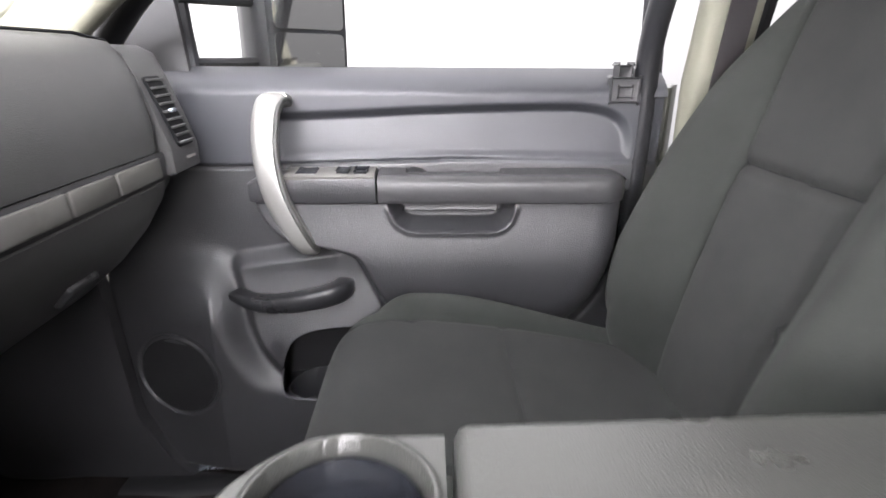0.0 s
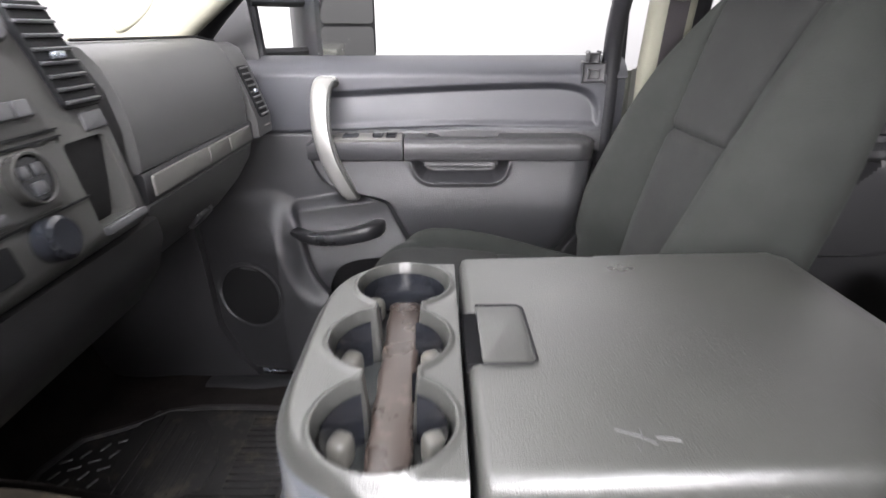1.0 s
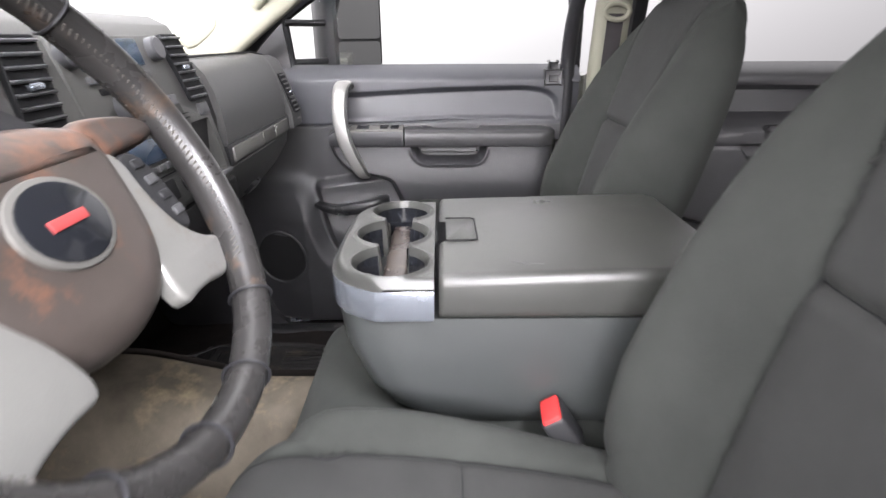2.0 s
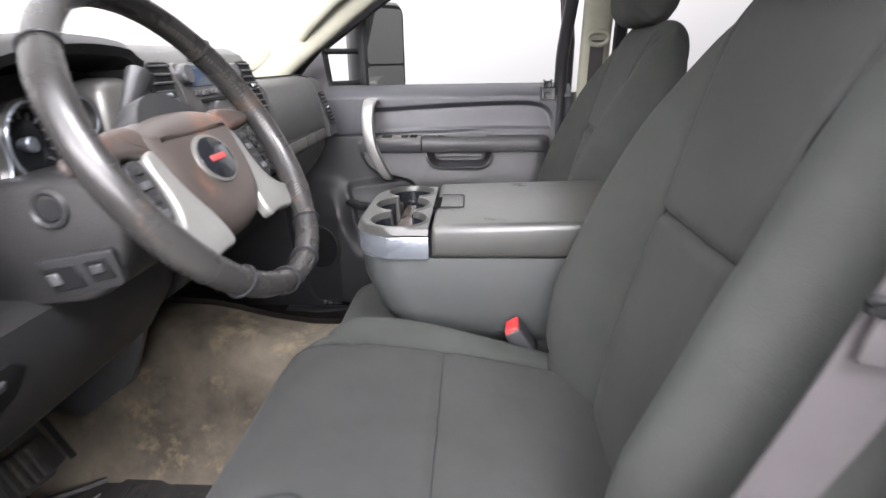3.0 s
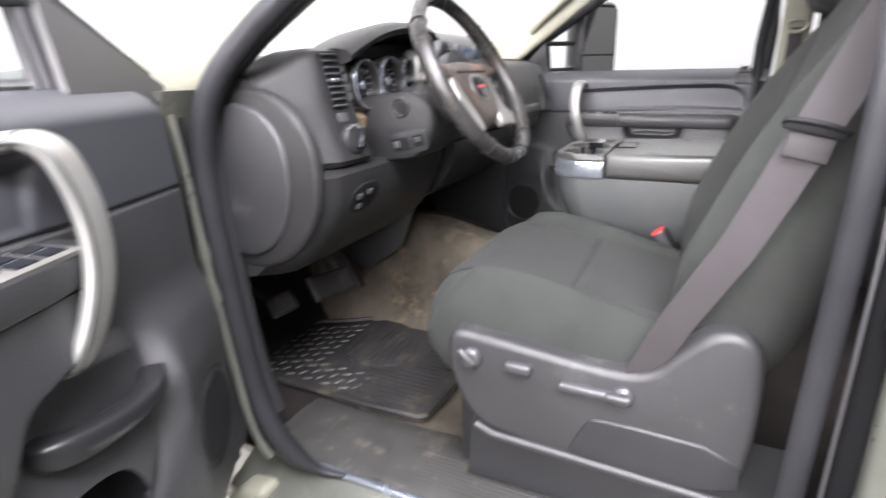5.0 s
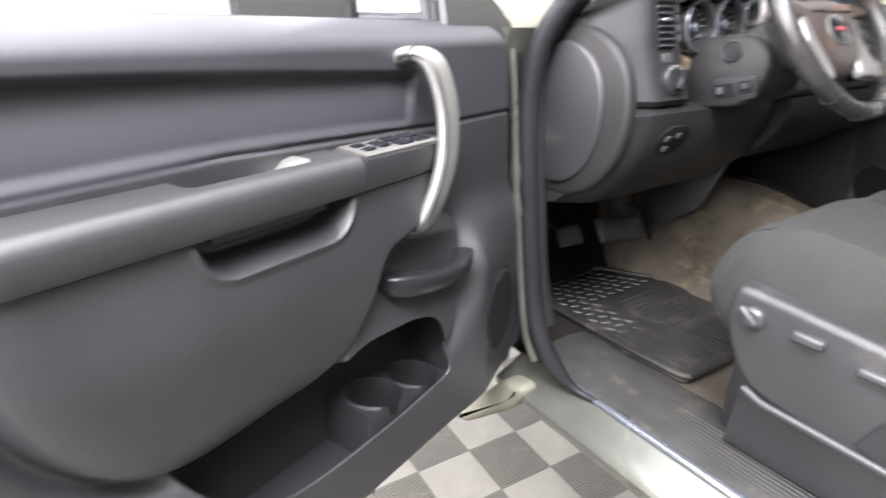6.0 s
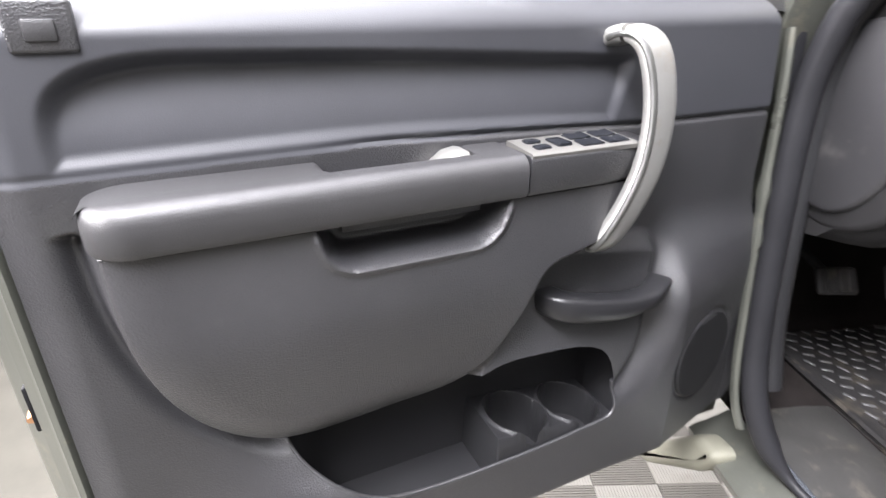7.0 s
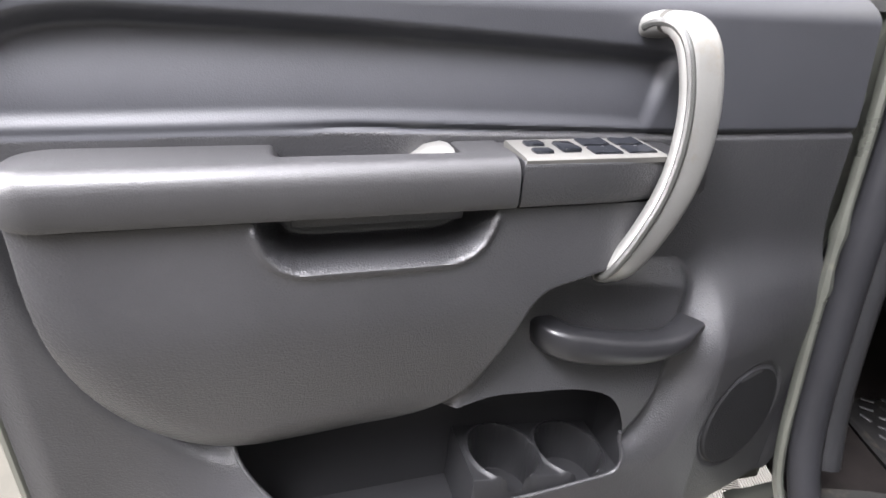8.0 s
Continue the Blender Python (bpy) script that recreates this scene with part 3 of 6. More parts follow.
# ---- doors ----
def panel_depth(S, Z, foot):
    """How far the door card stands into the cab, over the door's length and height."""
    N = np.full(S.shape, 0.030)
    N = N - 0.012 * sm(1.02, 1.06, S)
    N = np.where(Z > 1.425, 0.030 - 0.055 * ((Z - 1.425) / 0.045) ** 2, N)
    line_z = np.interp(S, [0.06, 0.30, 0.45, 0.70, 1.06], [1.303, 1.303, 1.309, 1.317, 1.312])   # the long crease over the armrest
    insert = fillet([(0.372, 1.306, 0.006), (0.45, 1.312, 0.05), (0.70, 1.320, 0.1), (1.002, 1.315, 0.006), (1.004, 1.348, 0.02), (0.994, 1.384, 0.03), (0.962, 1.407, 0.03), (0.905, 1.416, 0.03), (0.70, 1.412, 0.1), (0.342, 1.394, 0.02)])
    d = sdf(insert, S, Z)
    N = N - (0.007 + 0.014 * sm(1.325, 1.412, Z)) * sm(0.002, -0.017, d)
    N = N - 0.006 * np.exp(-((Z - line_z) / 0.0035) ** 2) * sm(0.03, 0.06, S) * (1 - 0.75 * sm(0.6, 0.8, S))
    # the card swells towards its foot
    N = N + 0.050 * sm(1.0, 0.87, Z) * sm(0.98, 0.80, S)
    # front lower swell with the loudspeaker
    swell = fillet([(-0.1, 1.14), (0.24, 1.14, 0.04), (0.278, 1.07, 0.03), (0.30, 0.97, 0.04), (0.335, 0.895, 0.03), (0.40, 0.862), (0.42, 0.5), (-0.1, 0.5)])
    N = mix(N, 0.056 + 0.046 * np.clip((S - 0.05) / 0.19, 0, 1), inside(swell, S, Z, 0.045) * sm(1.20, 1.02, Z))
    # seat of the loudspeaker grille
    N = N - 0.004 * np.exp(-((np.hypot((S - 0.157) / 0.97, Z - 0.908) - 0.084) / 0.004) ** 2)
    # waist between swell and armrest pod
    waist = fillet([(0.272, 1.13, 0.03), (0.56, 1.17), (0.62, 0.95), (0.40, 0.86), (0.318, 0.95, 0.05)])
    N = mix(N, 0.058 + 0.03 * sm(1.12, 0.97, Z), inside(waist, S, Z, 0.016))
    # armrest pod
    pod = fillet([(0.335, 1.325, 0.01), (0.985, 1.325, 0.01), (0.986, 1.24, 0.05), (0.982, 1.17, 0.05), (0.962, 1.09, 0.05), (0.93, 1.03, 0.04), (0.885, 0.988, 0.04), (0.83, 0.968, 0.04), (0.72, 0.974, 0.05), (0.64, 0.986, 0.04), (0.578, 1.020, 0.05), (0.537, 1.093, 0.05), (0.512, 1.152, 0.02), (0.44, 1.168, 0.03), (0.38, 1.182, 0.04), (0.345, 1.22, 0.04), (0.332, 1.27, 0.04)])
    below = sm(1.262, 1.252, Z)
    tall = [(s_, z_ if z_ < 1.3 else 1.6) for s_, z_ in pod]
    rim_ = 1 - np.clip(-sdf(tall, S, Z) / 0.06, 0, 1)
    N = mix(N, 0.107 - 0.010 * sm(1.14, 1.25, Z) - 0.030 * sm(1.15, 0.95, Z) - 0.034 * (1 - np.sqrt(np.clip(1 - rim_ ** 2, 0, 1))) * sm(0.58, 0.72, S), inside(pod, S, Z, 0.012) * below)
    groove = sdf(pod, S, Z)
    N = N - 0.014 * np.exp(-((groove - 0.016) / 0.010) ** 2) * below * sm(0.81, 0.87, S)
    # lip of the door pocket
    N = mix(N, 0.099, sm(0.885, 0.72, S) * sm(0.915, 0.865, Z) * sm(0.28, 0.36, S))
    mouth = fillet([(0.360, 0.862, 0.02), (0.352, 0.90, 0.04), (0.376, 0.985, 0.05), (0.43, 1.006, 0.03), (0.545, 1.014, 0.02), (0.58, 1.008, 0.02), (0.64, 0.990, 0.05), (0.72, 0.979, 0.05), (0.80, 0.974, 0.02), (0.848, 0.973, 0.014), (0.835, 0.935, 0.03), (0.80, 0.895, 0.05), (0.74, 0.862, 0.05), (0.66, 0.850, 0.06), (0.50, 0.850, 0.05)])
    # pull pocket under the armrest
    pull = fillet([(0.572, 1.264, 0.004), (0.784, 1.264, 0.004), (0.772, 1.211, 0.03), (0.592, 1.211, 0.03)])
    N = mix(N, 0.052, inside(pull, S, Z, 0.010))
    ring = np.abs(sdf(pull, S, Z) - 0.010)
    N = N + 0.004 * np.exp(-(ring / 0.005) ** 2) * sm(1.25, 1.24, Z)
    # bottom edge rolls under
    zb = foot + 0.0 * S
    N = N - 0.075 * sm(zb + 0.045, zb, Z) ** 2
    return N, sdf(mouth, S, Z), mouth


def door(name, label, sg, at, turn, driver):
    d = thing(name, label, "vehicle door", at, turn=turn)
    L = lambda s, n, z: Vector((s, sg * n, z))

    # door card
    ss = np.linspace(-0.01, 1.056, 460)
    foot = 0.715 if driver else 0.66
    zs = np.linspace(foot, 1.47, 350)
    S, Z = np.meshgrid(ss, zs)
    # the front edge of the card slants, and its lower front corner is round
    edge = np.interp(Z, [0.66, 0.70, 0.75, 0.82, 0.92, 1.02, 1.2, 1.32, 1.42, 1.48], [0.13, 0.085, 0.032, 0.002, 0.004, 0.028, 0.062, 0.066, 0.082, 0.09])
    S = np.where(S < 0.25, edge + (S + 0.01) * (0.25 - edge) / 0.26, S)
    # the grid is drawn onto the pocket's edge, so that the edge is clean
    _, M, mouth = panel_depth(S, Z, foot)
    gz, gs = np.gradient(M, zs, ss)
    gs = np.where(S < 0.3, 0, gs)
    near = np.abs(M) < 0.0016
    S, Z = np.where(near, S - gs * M, S), np.where(near, Z - gz * M, Z)
    N = panel_depth(S, Z, foot)[0]
    bm = bmesh.new()
    V = sheet(bm, [[L(S[j, i], N[j, i], Z[j, i]) for i in range(S.shape[1])] for j in range(S.shape[0])], flip=sg > 0)
    bmesh.ops.delete(bm, geom=[V[j][i] for j in range(S.shape[0]) for i in range(S.shape[1]) if M[j, i] < -0.0016], context="VERTS")
    card = part("door_card", bm, PLASTIC, d, "grained dark grey moulded door card", local=True)
    inlay(card, PLASTIC_UPPER, lambda p: p.z > np.interp(p.x, [0.06, 0.30, 0.45, 0.70, 1.06], [1.3045, 1.3045, 1.3085, 1.3115, 1.3060]))
    bm = bmesh.new()
    P = np.array(mouth)
    pn = panel_depth(P[:, :1], P[:, 1:], foot)[0][:, 0]
    k0 = int(np.argmax(P[:, 0]))
    order = list(range(k0, len(mouth))) + list(range(9))
    tube(bm, [L(mouth[i][0], pn[i] - 0.0025, mouth[i][1]) for i in order], 0.003, 8, up=(0, 1, 0))
    part("pocket_rim", bm, PLASTIC, card, "rounded rim of the door pocket", local=True)
    bm = bmesh.new()
    cs, cz = np.meshgrid(np.linspace(0.305, 0.87, 60), np.linspace(0, 1, 40))
    rows = []
    for j in range(cs.shape[0]):
        row = []
        for i in range(cs.shape[1]):
            q = cz[j, i] * 3
            n, z = (mix(0.094, -0.008, min(q, 1)), 0.80) if q < 1 else (-0.01, mix(0.80, 1.012, min(q - 1, 1))) if q < 2 else (mix(-0.01, 0.040, q - 2), 1.012)
            e = max(float(sm(0.80, 0.87, cs[j, i])), float(sm(0.338, 0.310, cs[j, i])))
            end_n = 0.055 if cs[j, i] < 0.6 else 0.012
            row.append(L(cs[j, i], n * (1 - e) + end_n * e, z * (1 - e) + 0.96 * e))
        rows.append(row)
    sheet(bm, rows, flip=sg < 0)
    part("pocket_liner", bm, PLASTIC_DARK, card, "dark inside of the door pocket", local=True)
    # painted shell behind it, proud at the rear edge
    bm = bmesh.new()
    prof = [(0.0, -0.02), (1.05, -0.02), (1.059, 0.004), (1.066, 0.008), (1.073, 0.004), (1.080, -0.02), (1.092, -0.045), (1.104, -0.055), (1.112, -0.09), (1.135, -0.115), (1.142, -0.13), (1.138, -0.145), (0.0, -0.145)]
    loft(bm, [[L(s - 0.02 * max(0, 0.75 - z), n, z) for s, n in prof] for z in (0.66, 0.75, 0.9, 1.1, 1.3, 1.44)])
    shell = part("door_shell", bm, PAINT, d, "grey-green painted steel door shell", local=True)
    bm = bmesh.new()
    tube(bm, [L(0.95, -0.012, 0.70), L(0.1, -0.012, 0.70), L(0.01, -0.008, 0.75), L(-0.012, 0.004, 0.9), L(-0.012, 0.004, 1.3), L(-0.005, 0.0, 1.45)], 0.012, 8, up=(0, 1, 0))
    part("door_seal", bm, SEAL, d, "black rubber door seal", local=True)
    if driver:
        bm = bmesh.new()
        rbox(bm, L(1.106, -0.105, 0.985), L(1.114, -0.068, 1.05), 0.003)
        part("latch", bm, BLACK, shell, "door latch opening", local=True)
        bm = bmesh.new()
        tube(bm, [L(1.116, -0.075, 1.0), L(1.116, -0.098, 1.005), L(1.116, -0.1, 1.03)], 0.006, 8)
        part("latch_claw", bm, ORANGE, shell, "greasy brass-coloured latch claw", local=True)
    # armrest: rear pad, front pad and the plain beam that joins them
    def arm_ring(s, top, front=0.105, back=0.022, floor=1.2545):
        r = 0.006
        pts = [(back, floor), (front - 0.004, floor), (front, floor + 0.006), (front, top - r)]
        pts += [(front - r + r * math.cos(a), top - r + r * math.sin(a)) for a in (0.4, 0.8, 1.2, math.pi / 2)]
        pts += [(back + 0.02, top), (back, top)]
        return [L(s, n, z) for n, z in pts]

    tops = [(0.335, 1.288), (0.35, 1.296), (0.44, 1.299), (0.5495, 1.300)]
    bm = bmesh.new()
    loft(bm, [arm_ring(s, t, 0.094 + 0.011 * float(sm(0.335, 0.39, s))) for s, t in tops])
    part("switch_pod", bm, PLASTIC, d, "front of the armrest below the window switches", local=True)
    bm = bmesh.new()
    rings = []
    for s in list(np.linspace(0.553, 0.94, 110)) + [0.94 + 0.046 * math.sin(math.pi / 2 * k / 12) for k in range(1, 13)]:
        e = max(0.0, (s - 0.94) / 0.046)
        end = 1 - math.sqrt(max(1 - e * e, 0.0))
        top = 1.302 - 0.014 * end
        slot = float(sm(0.598, 0.606, s) * sm(0.772, 0.758, s))
        front = 0.107 - 0.05 * end
        r = 0.018
        pts = [(0.022, 1.2545), (front - 0.004, 1.2545), (front, 1.261), (front, top - r)]
        pts += [(front - r + r * math.cos(a), top - r + r * math.sin(a)) for a in (0.4, 0.8, 1.2, math.pi / 2)]
        deep = 0.026 * slot
        pts += [(0.074, top), (0.066, top - deep * 0.3), (0.06, top - deep), (0.022, top - deep)]
        rings.append([L(s, n, z) for n, z in pts])
    loft(bm, rings)
    part("armrest", bm, PLASTIC_SOFT, d, "padded armrest with a grip slot", local=True)
    bm = bmesh.new()
    loft(bm, [[L(s_, n_, z_) for n_, z_ in ((0.030, 1.276), (0.062, 1.276), (0.064, h_ - 0.004), (0.058, h_), (0.034, h_), (0.030, h_ - 0.004))] for s_, h_ in ((0.604, 1.302), (0.612, 1.304), (0.628, 1.301), (0.642, 1.291), (0.650, 1.281))])
    part("release_lever", bm, SILVER if driver else PLASTIC_DARK, d, "inside door release lever", local=True)
    # switch plate on the pod
    bm = bmesh.new()
    loft(bm, [[L(s_, n_, z_) for n_, z_ in ((0.046, 1.297), (0.1035, 1.295), (0.1045, 1.3005), (0.1025, 1.3025), (0.048, 1.3065), (0.046, 1.3045))] for s_ in (0.398, 0.400, 0.546, 0.548)])
    plate = part("switch_plate", bm, STRIP, d, "silver window switch plate", local=True)
    tip = lambda n: 1.3065 - 0.0735 * (n - 0.048)   # the plate leans towards the seat
    n_sw = ((0.405, 0.436), (0.443, 0.474)) if driver else ((0.415, 0.45),)
    for a, b in n_sw:
        for lo, hi in ((0.052, 0.073), (0.077, 0.098)) if driver else ((0.058, 0.092),):
            bm = bmesh.new()
            loft(bm, [[L(s_, n_, tip(n_) + h_) for n_, h_ in ((lo, -0.003), (hi, -0.003), (hi - 0.001, top_), (lo + 0.001, top_))] for s_, top_ in ((a, 0.001), (a + 0.003, 0.003), (a * 0.6 + b * 0.4, 0.0015), (b - 0.003, 0.0025), (b, 0.001))])
            part("window_switch", bm, GLOSS_BLACK, plate, "black window switch", local=True)
    for a, lo, hi in ((0.484, 0.060, 0.090), (0.514, 0.056, 0.070), (0.514, 0.078, 0.092)):
        bm = bmesh.new()
        rbox(bm, L(a, lo, tip(hi) - 0.003), L(a + 0.020, hi, tip(lo) + 0.0025), 0.0025)
        part("lock_switch", bm, GLOSS_BLACK, plate, "black lock switch", local=True)
    # plate in the pull pocket
    bm = bmesh.new()
    rbox(bm, L(0.596, 0.045, 1.236), L(0.760, 0.077, 1.2538), 0.003)
    part("pull_insert", bm, PLASTIC, d, local=True)
    # long pull handle, bowed into the cab
    H = [(0.386, 0.020, 1.413, 0.021), (0.384, 0.046, 1.421, 0.0215), (0.380, 0.070, 1.418, 0.022), (0.376, 0.088, 1.400, 0.022), (0.373, 0.101, 1.36, 0.0215), (0.376, 0.109, 1.315, 0.021),
         (0.386, 0.112, 1.268, 0.0205), (0.403, 0.110, 1.225, 0.020), (0.420, 0.104, 1.19, 0.0185), (0.430, 0.095, 1.172, 0.016), (0.436, 0.082, 1.168, 0.012)]
    rings = []
    H = glide(H, 4)
    for i, (s, n, z, w) in enumerate(H):
        a, b = H[max(i - 1, 0)], H[min(i + 1, len(H) - 1)]
        t = Vector((b[0] - a[0], b[1] - a[1], b[2] - a[2])).normalized()
        side = Vector((1, 0, 0))
        side = (side - t * side.dot(t)).normalized()
        out = t.cross(side).normalized()
        if out[1] < 0:
            out = -out
        ring = []
        for k in range(14):
            q = 2 * math.pi * k / 14
            c, e = math.cos(q), math.sin(q)
            v = Vector((s, n, z)) + side * w * math.copysign(abs(c) ** 0.55, c) + out * 0.011 * math.copysign(abs(e) ** 0.7, e)
            ring.append(L(*v))
        rings.append(ring)
    bm = bmesh.new()
    loft(bm, rings)
    part("pull_handle", bm, SILVER, d, "long silver-painted pull handle", local=True)
    bm = bmesh.new()
    tube(bm, [L(s + w * 0.86, n + 0.009, z) for s, n, z, w in H[1:-1]], 0.0042, 8, up=(1, 0, 0))
    part("handle_edge", bm, VINYL, d, "grey inner edge of the handle", local=True)
    # catch bar: a thick bowed grip that bends back into the card at both ends
    bow = glide([(0.484, 0.050, 1.086, 0.015), (0.480, 0.072, 1.084, 0.018), (0.464, 0.086, 1.080, 0.019), (0.43, 0.092, 1.073, 0.018), (0.385, 0.094, 1.066, 0.0165), (0.345, 0.093, 1.064, 0.0145), (0.315, 0.090, 1.068, 0.012), (0.284, 0.074, 1.076, 0.008)], 4)
    rings = []
    for i, (s, n, z, h) in enumerate(bow):
        a, b = bow[max(i - 1, 0)], bow[min(i + 1, len(bow) - 1)]
        t = Vector((b[0] - a[0], b[1] - a[1], 0)).normalized()
        out = Vector((t[1], -t[0], 0))
        ring = []
        for k in range(14):
            q = 2 * math.pi * k / 14
            c_, e_ = math.cos(q), math.sin(q)
            v = Vector((s, n, z)) + out * 0.018 * math.copysign(abs(c_) ** 0.5, c_) + Vector((0, 0, h * math.copysign(abs(e_) ** 0.5, e_)))
            ring.append(L(*v))
        rings.append(ring)
    bm = bmesh.new()
    loft(bm, rings)
    part("map_pocket_bar", bm, CATCH, d, "glossy dark catch bar", local=True)
    # loudspeaker grille
    c = L(0.157, 0.084, 0.908)
    bm = bmesh.new()
    ax = L(-0.24, 1, 0.03)
    disc(bm, c, ax, 0.081, 0.02, 44, 0.003)
    part("speaker_grille", bm, GRILLE, d, "round dark perforated speaker grille", local=True)
    # cup holders in the pocket
    CS, CN = np.meshgrid(np.linspace(0.350, 0.572, 110), np.linspace(-0.03, 0.098, 64))
    CZ = 0.872 + 0.16 * (CS - 0.46)
    wells = np.full(CS.shape, 1e9)
    for s in (0.406, 0.506):
        wells = np.minimum(wells, np.hypot(CS - s, (CN - 0.043) * 0.95) - 0.045)
    CZ = CZ - 0.075 * sm(0.002, -0.003, wells) + 0.004 * np.exp(-((wells - 0.004) / 0.003) ** 2)
    CZ = CZ - 0.09 * sm(0.564, 0.570, CS) - 0.06 * sm(0.089, 0.096, CN)
    bm = bmesh.new()
    sheet(bm, [[L(CS[j, i], CN[j, i], CZ[j, i]) for i in range(CS.shape[1])] for j in range(CS.shape[0])], flip=sg < 0)
    part("cup_holder_tray", bm, PLASTIC_DARK, d, "dark moulded tray with two cup wells", local=True)
    # lock button housing at the rear of the sill
    bm = bmesh.new()
    rbox(bm, L(0.953, 0.018, 1.416), L(1.003, 0.0335, 1.458), 0.004, 3)
    box = part("lock_housing", bm, PLASTIC, d, "lock button housing", local=True)
    bm = bmesh.new()
    rbox(bm, L(0.966, 0.03, 1.425), L(0.990, 0.036, 1.443), 0.003)
    part("lock_button", bm, PLASTIC_SOFT, box, local=True)
    bm = bmesh.new()
    rbox(bm, L(0.966, 0.002, 1.452), L(0.990, 0.026, 1.478), 0.005)
    part("lock_plunger", bm, PLASTIC_DARK, box, local=True)
    # window frame: front channel, sail panel, rear channel, top rail, belt seal
    yin = -0.035
    lean = lambda z: yin - 0.30 * (z - 1.46)
    bm = bmesh.new()
    A, B = (0.225, 1.455), (0.175, 1.60)
    sail = [(0.0, 1.44), (0.225, 1.455), (0.195, 1.60), (0.0, 1.47)]
    rings = [[L(s, lean(z) + o, z) for s, z in sail] for o in (0.028, -0.03)]
    loft(bm, rings)
    part("sail_panel", bm, PLASTIC_SOFT, d, "dark triangular mirror sail panel", local=True)
    bm = bmesh.new()
    tube(bm, [L(0.225, lean(1.44) + 0.004, 1.44), L(0.205, lean(1.55), 1.55), L(0.195, lean(1.61), 1.61)], 0.013, 8, up=(0, 1, 0))
    part("front_channel", bm, SEAL, d, "black window channel", local=True)
    bm = bmesh.new()
    tube(bm, [L(1.045, lean(1.45), 1.44), L(1.055, lean(1.6), 1.6), L(1.045, lean(1.80), 1.80), L(1.02, lean(1.90), 1.90)], 0.022, 8, up=(0, 1, 0))
    part("rear_channel", bm, SEAL, d, "black window channel", local=True)
    bm = bmesh.new()
    tube(bm, [L(0.02, lean(1.47), 1.475), L(0.19, lean(1.60), 1.605), L(0.40, lean(1.75), 1.755), L(0.62, lean(1.88), 1.885), L(0.78, lean(1.92), 1.925), L(1.03, lean(1.92), 1.92)], 0.024, 8)
    part("top_frame", bm, SEAL, d, "black window frame rail", local=True)
    bm = bmesh.new()
    tube(bm, [L(0.21, -0.028, 1.462), L(1.05, -0.028, 1.462)], 0.009, 8)
    part("belt_seal", bm, SEAL, d, "black window wiper seal", local=True)
    bm = bmesh.new()
    outline = [(0.215, 1.44), (1.04, 1.44), (1.04, 1.91), (0.78, 1.915), (0.62, 1.875), (0.40, 1.745), (0.20, 1.60)]
    loft(bm, [[L(s, lean(z) + o, z) for s, z in outline] for o in (0.0, -0.004)])
    pane = part("window_pane", bm, GLASS, d, "clear door glass", local=True, flat=True)
    pane.visible_shadow = False
    return d


passenger_door = door("passenger_door", "closed grey moulded truck door with silver pull handle", -1, (-0.668, 0.863, 0), 0, False)
driver_door = door("driver_door", "wide open grey moulded truck door with silver pull handle", 1, (-0.668, -0.863, 0), -70.31, True)


def tow_mirror(name, sg, at, turn):
    """Extending tow mirror: two arms, a tall shell, a large flat glass above a small one. Local axes as the door's."""
    d = thing(name, "black extended towing mirror bolted to the door", "wing mirror", at, turn=turn, group="towing mirrors")
    L = lambda s, n, z: Vector((s, sg * n, z))
    g0, g1 = Vector((0.338, -0.145, 0)), Vector((0.462, -0.232, 0))   # glass edge, cab side and far side
    along = Vector((0.66, -0.75, 0)).normalized()
    facing = Vector((0.75, 0.66, 0)).normalized()
    rings = []
    for dep, grow in ((0.0, 0.0), (-0.02, 0.012), (-0.07, 0.008), (-0.12, -0.012), (-0.14, -0.04)):
        out = rect(-0.012 - grow, 0.185 + grow, 1.438 - grow, 1.745 + grow, 0.035, 4)
        rings.append([L(*(g0 + along * a + facing * dep + Vector((0, 0, z)))) for a, z in out])
    bm = bmesh.new()
    loft(bm, rings)
    part("mirror_shell", bm, PLASTIC_DARK, d, "black plastic mirror shell", local=True)
    for lo, hi, nm in ((1.540, 1.732, "mirror_glass"), (1.450, 1.532, "convex_glass")):
        bm = bmesh.new()
        out = rect(0.0, 0.174, lo, hi, 0.012, 3)
        loft(bm, [[L(*(g0 + along * a + facing * o + Vector((0, 0, z)))) for a, z in out] for o in (0.001, 0.005)])
        part(nm, bm, MIRROR, d, "silvered mirror glass", local=True)
    for z in (1.475, 1.585):
        bm = bmesh.new()
        tube(bm, [L(0.20, -0.06, z), L(0.27, -0.12, z), L(0.35, -0.20, z + 0.004)], 0.013, 10, 0.8)
        part("mirror_arm", bm, PLASTIC_DARK, d, "black telescopic mirror arm", local=True)
    return d


tow_mirror("towing_mirror", -1, (-0.668, 0.863, 0), 0)
tow_mirror("towing_mirror", 1, (-0.668, -0.863, 0), -70.31)

# ---- dashboard ----
def section(bm, stations, cap=True):
    """A skin over profiles in x and z, one at each y."""
    loft(bm, [[Vector((x, y, z)) for x, z in prof] for y, prof in stations], cap)


def blend_prof(a, b, t):
    return [(mix(p[0], q[0], t), mix(p[1], q[1], t)) for p, q in zip(a, b)]


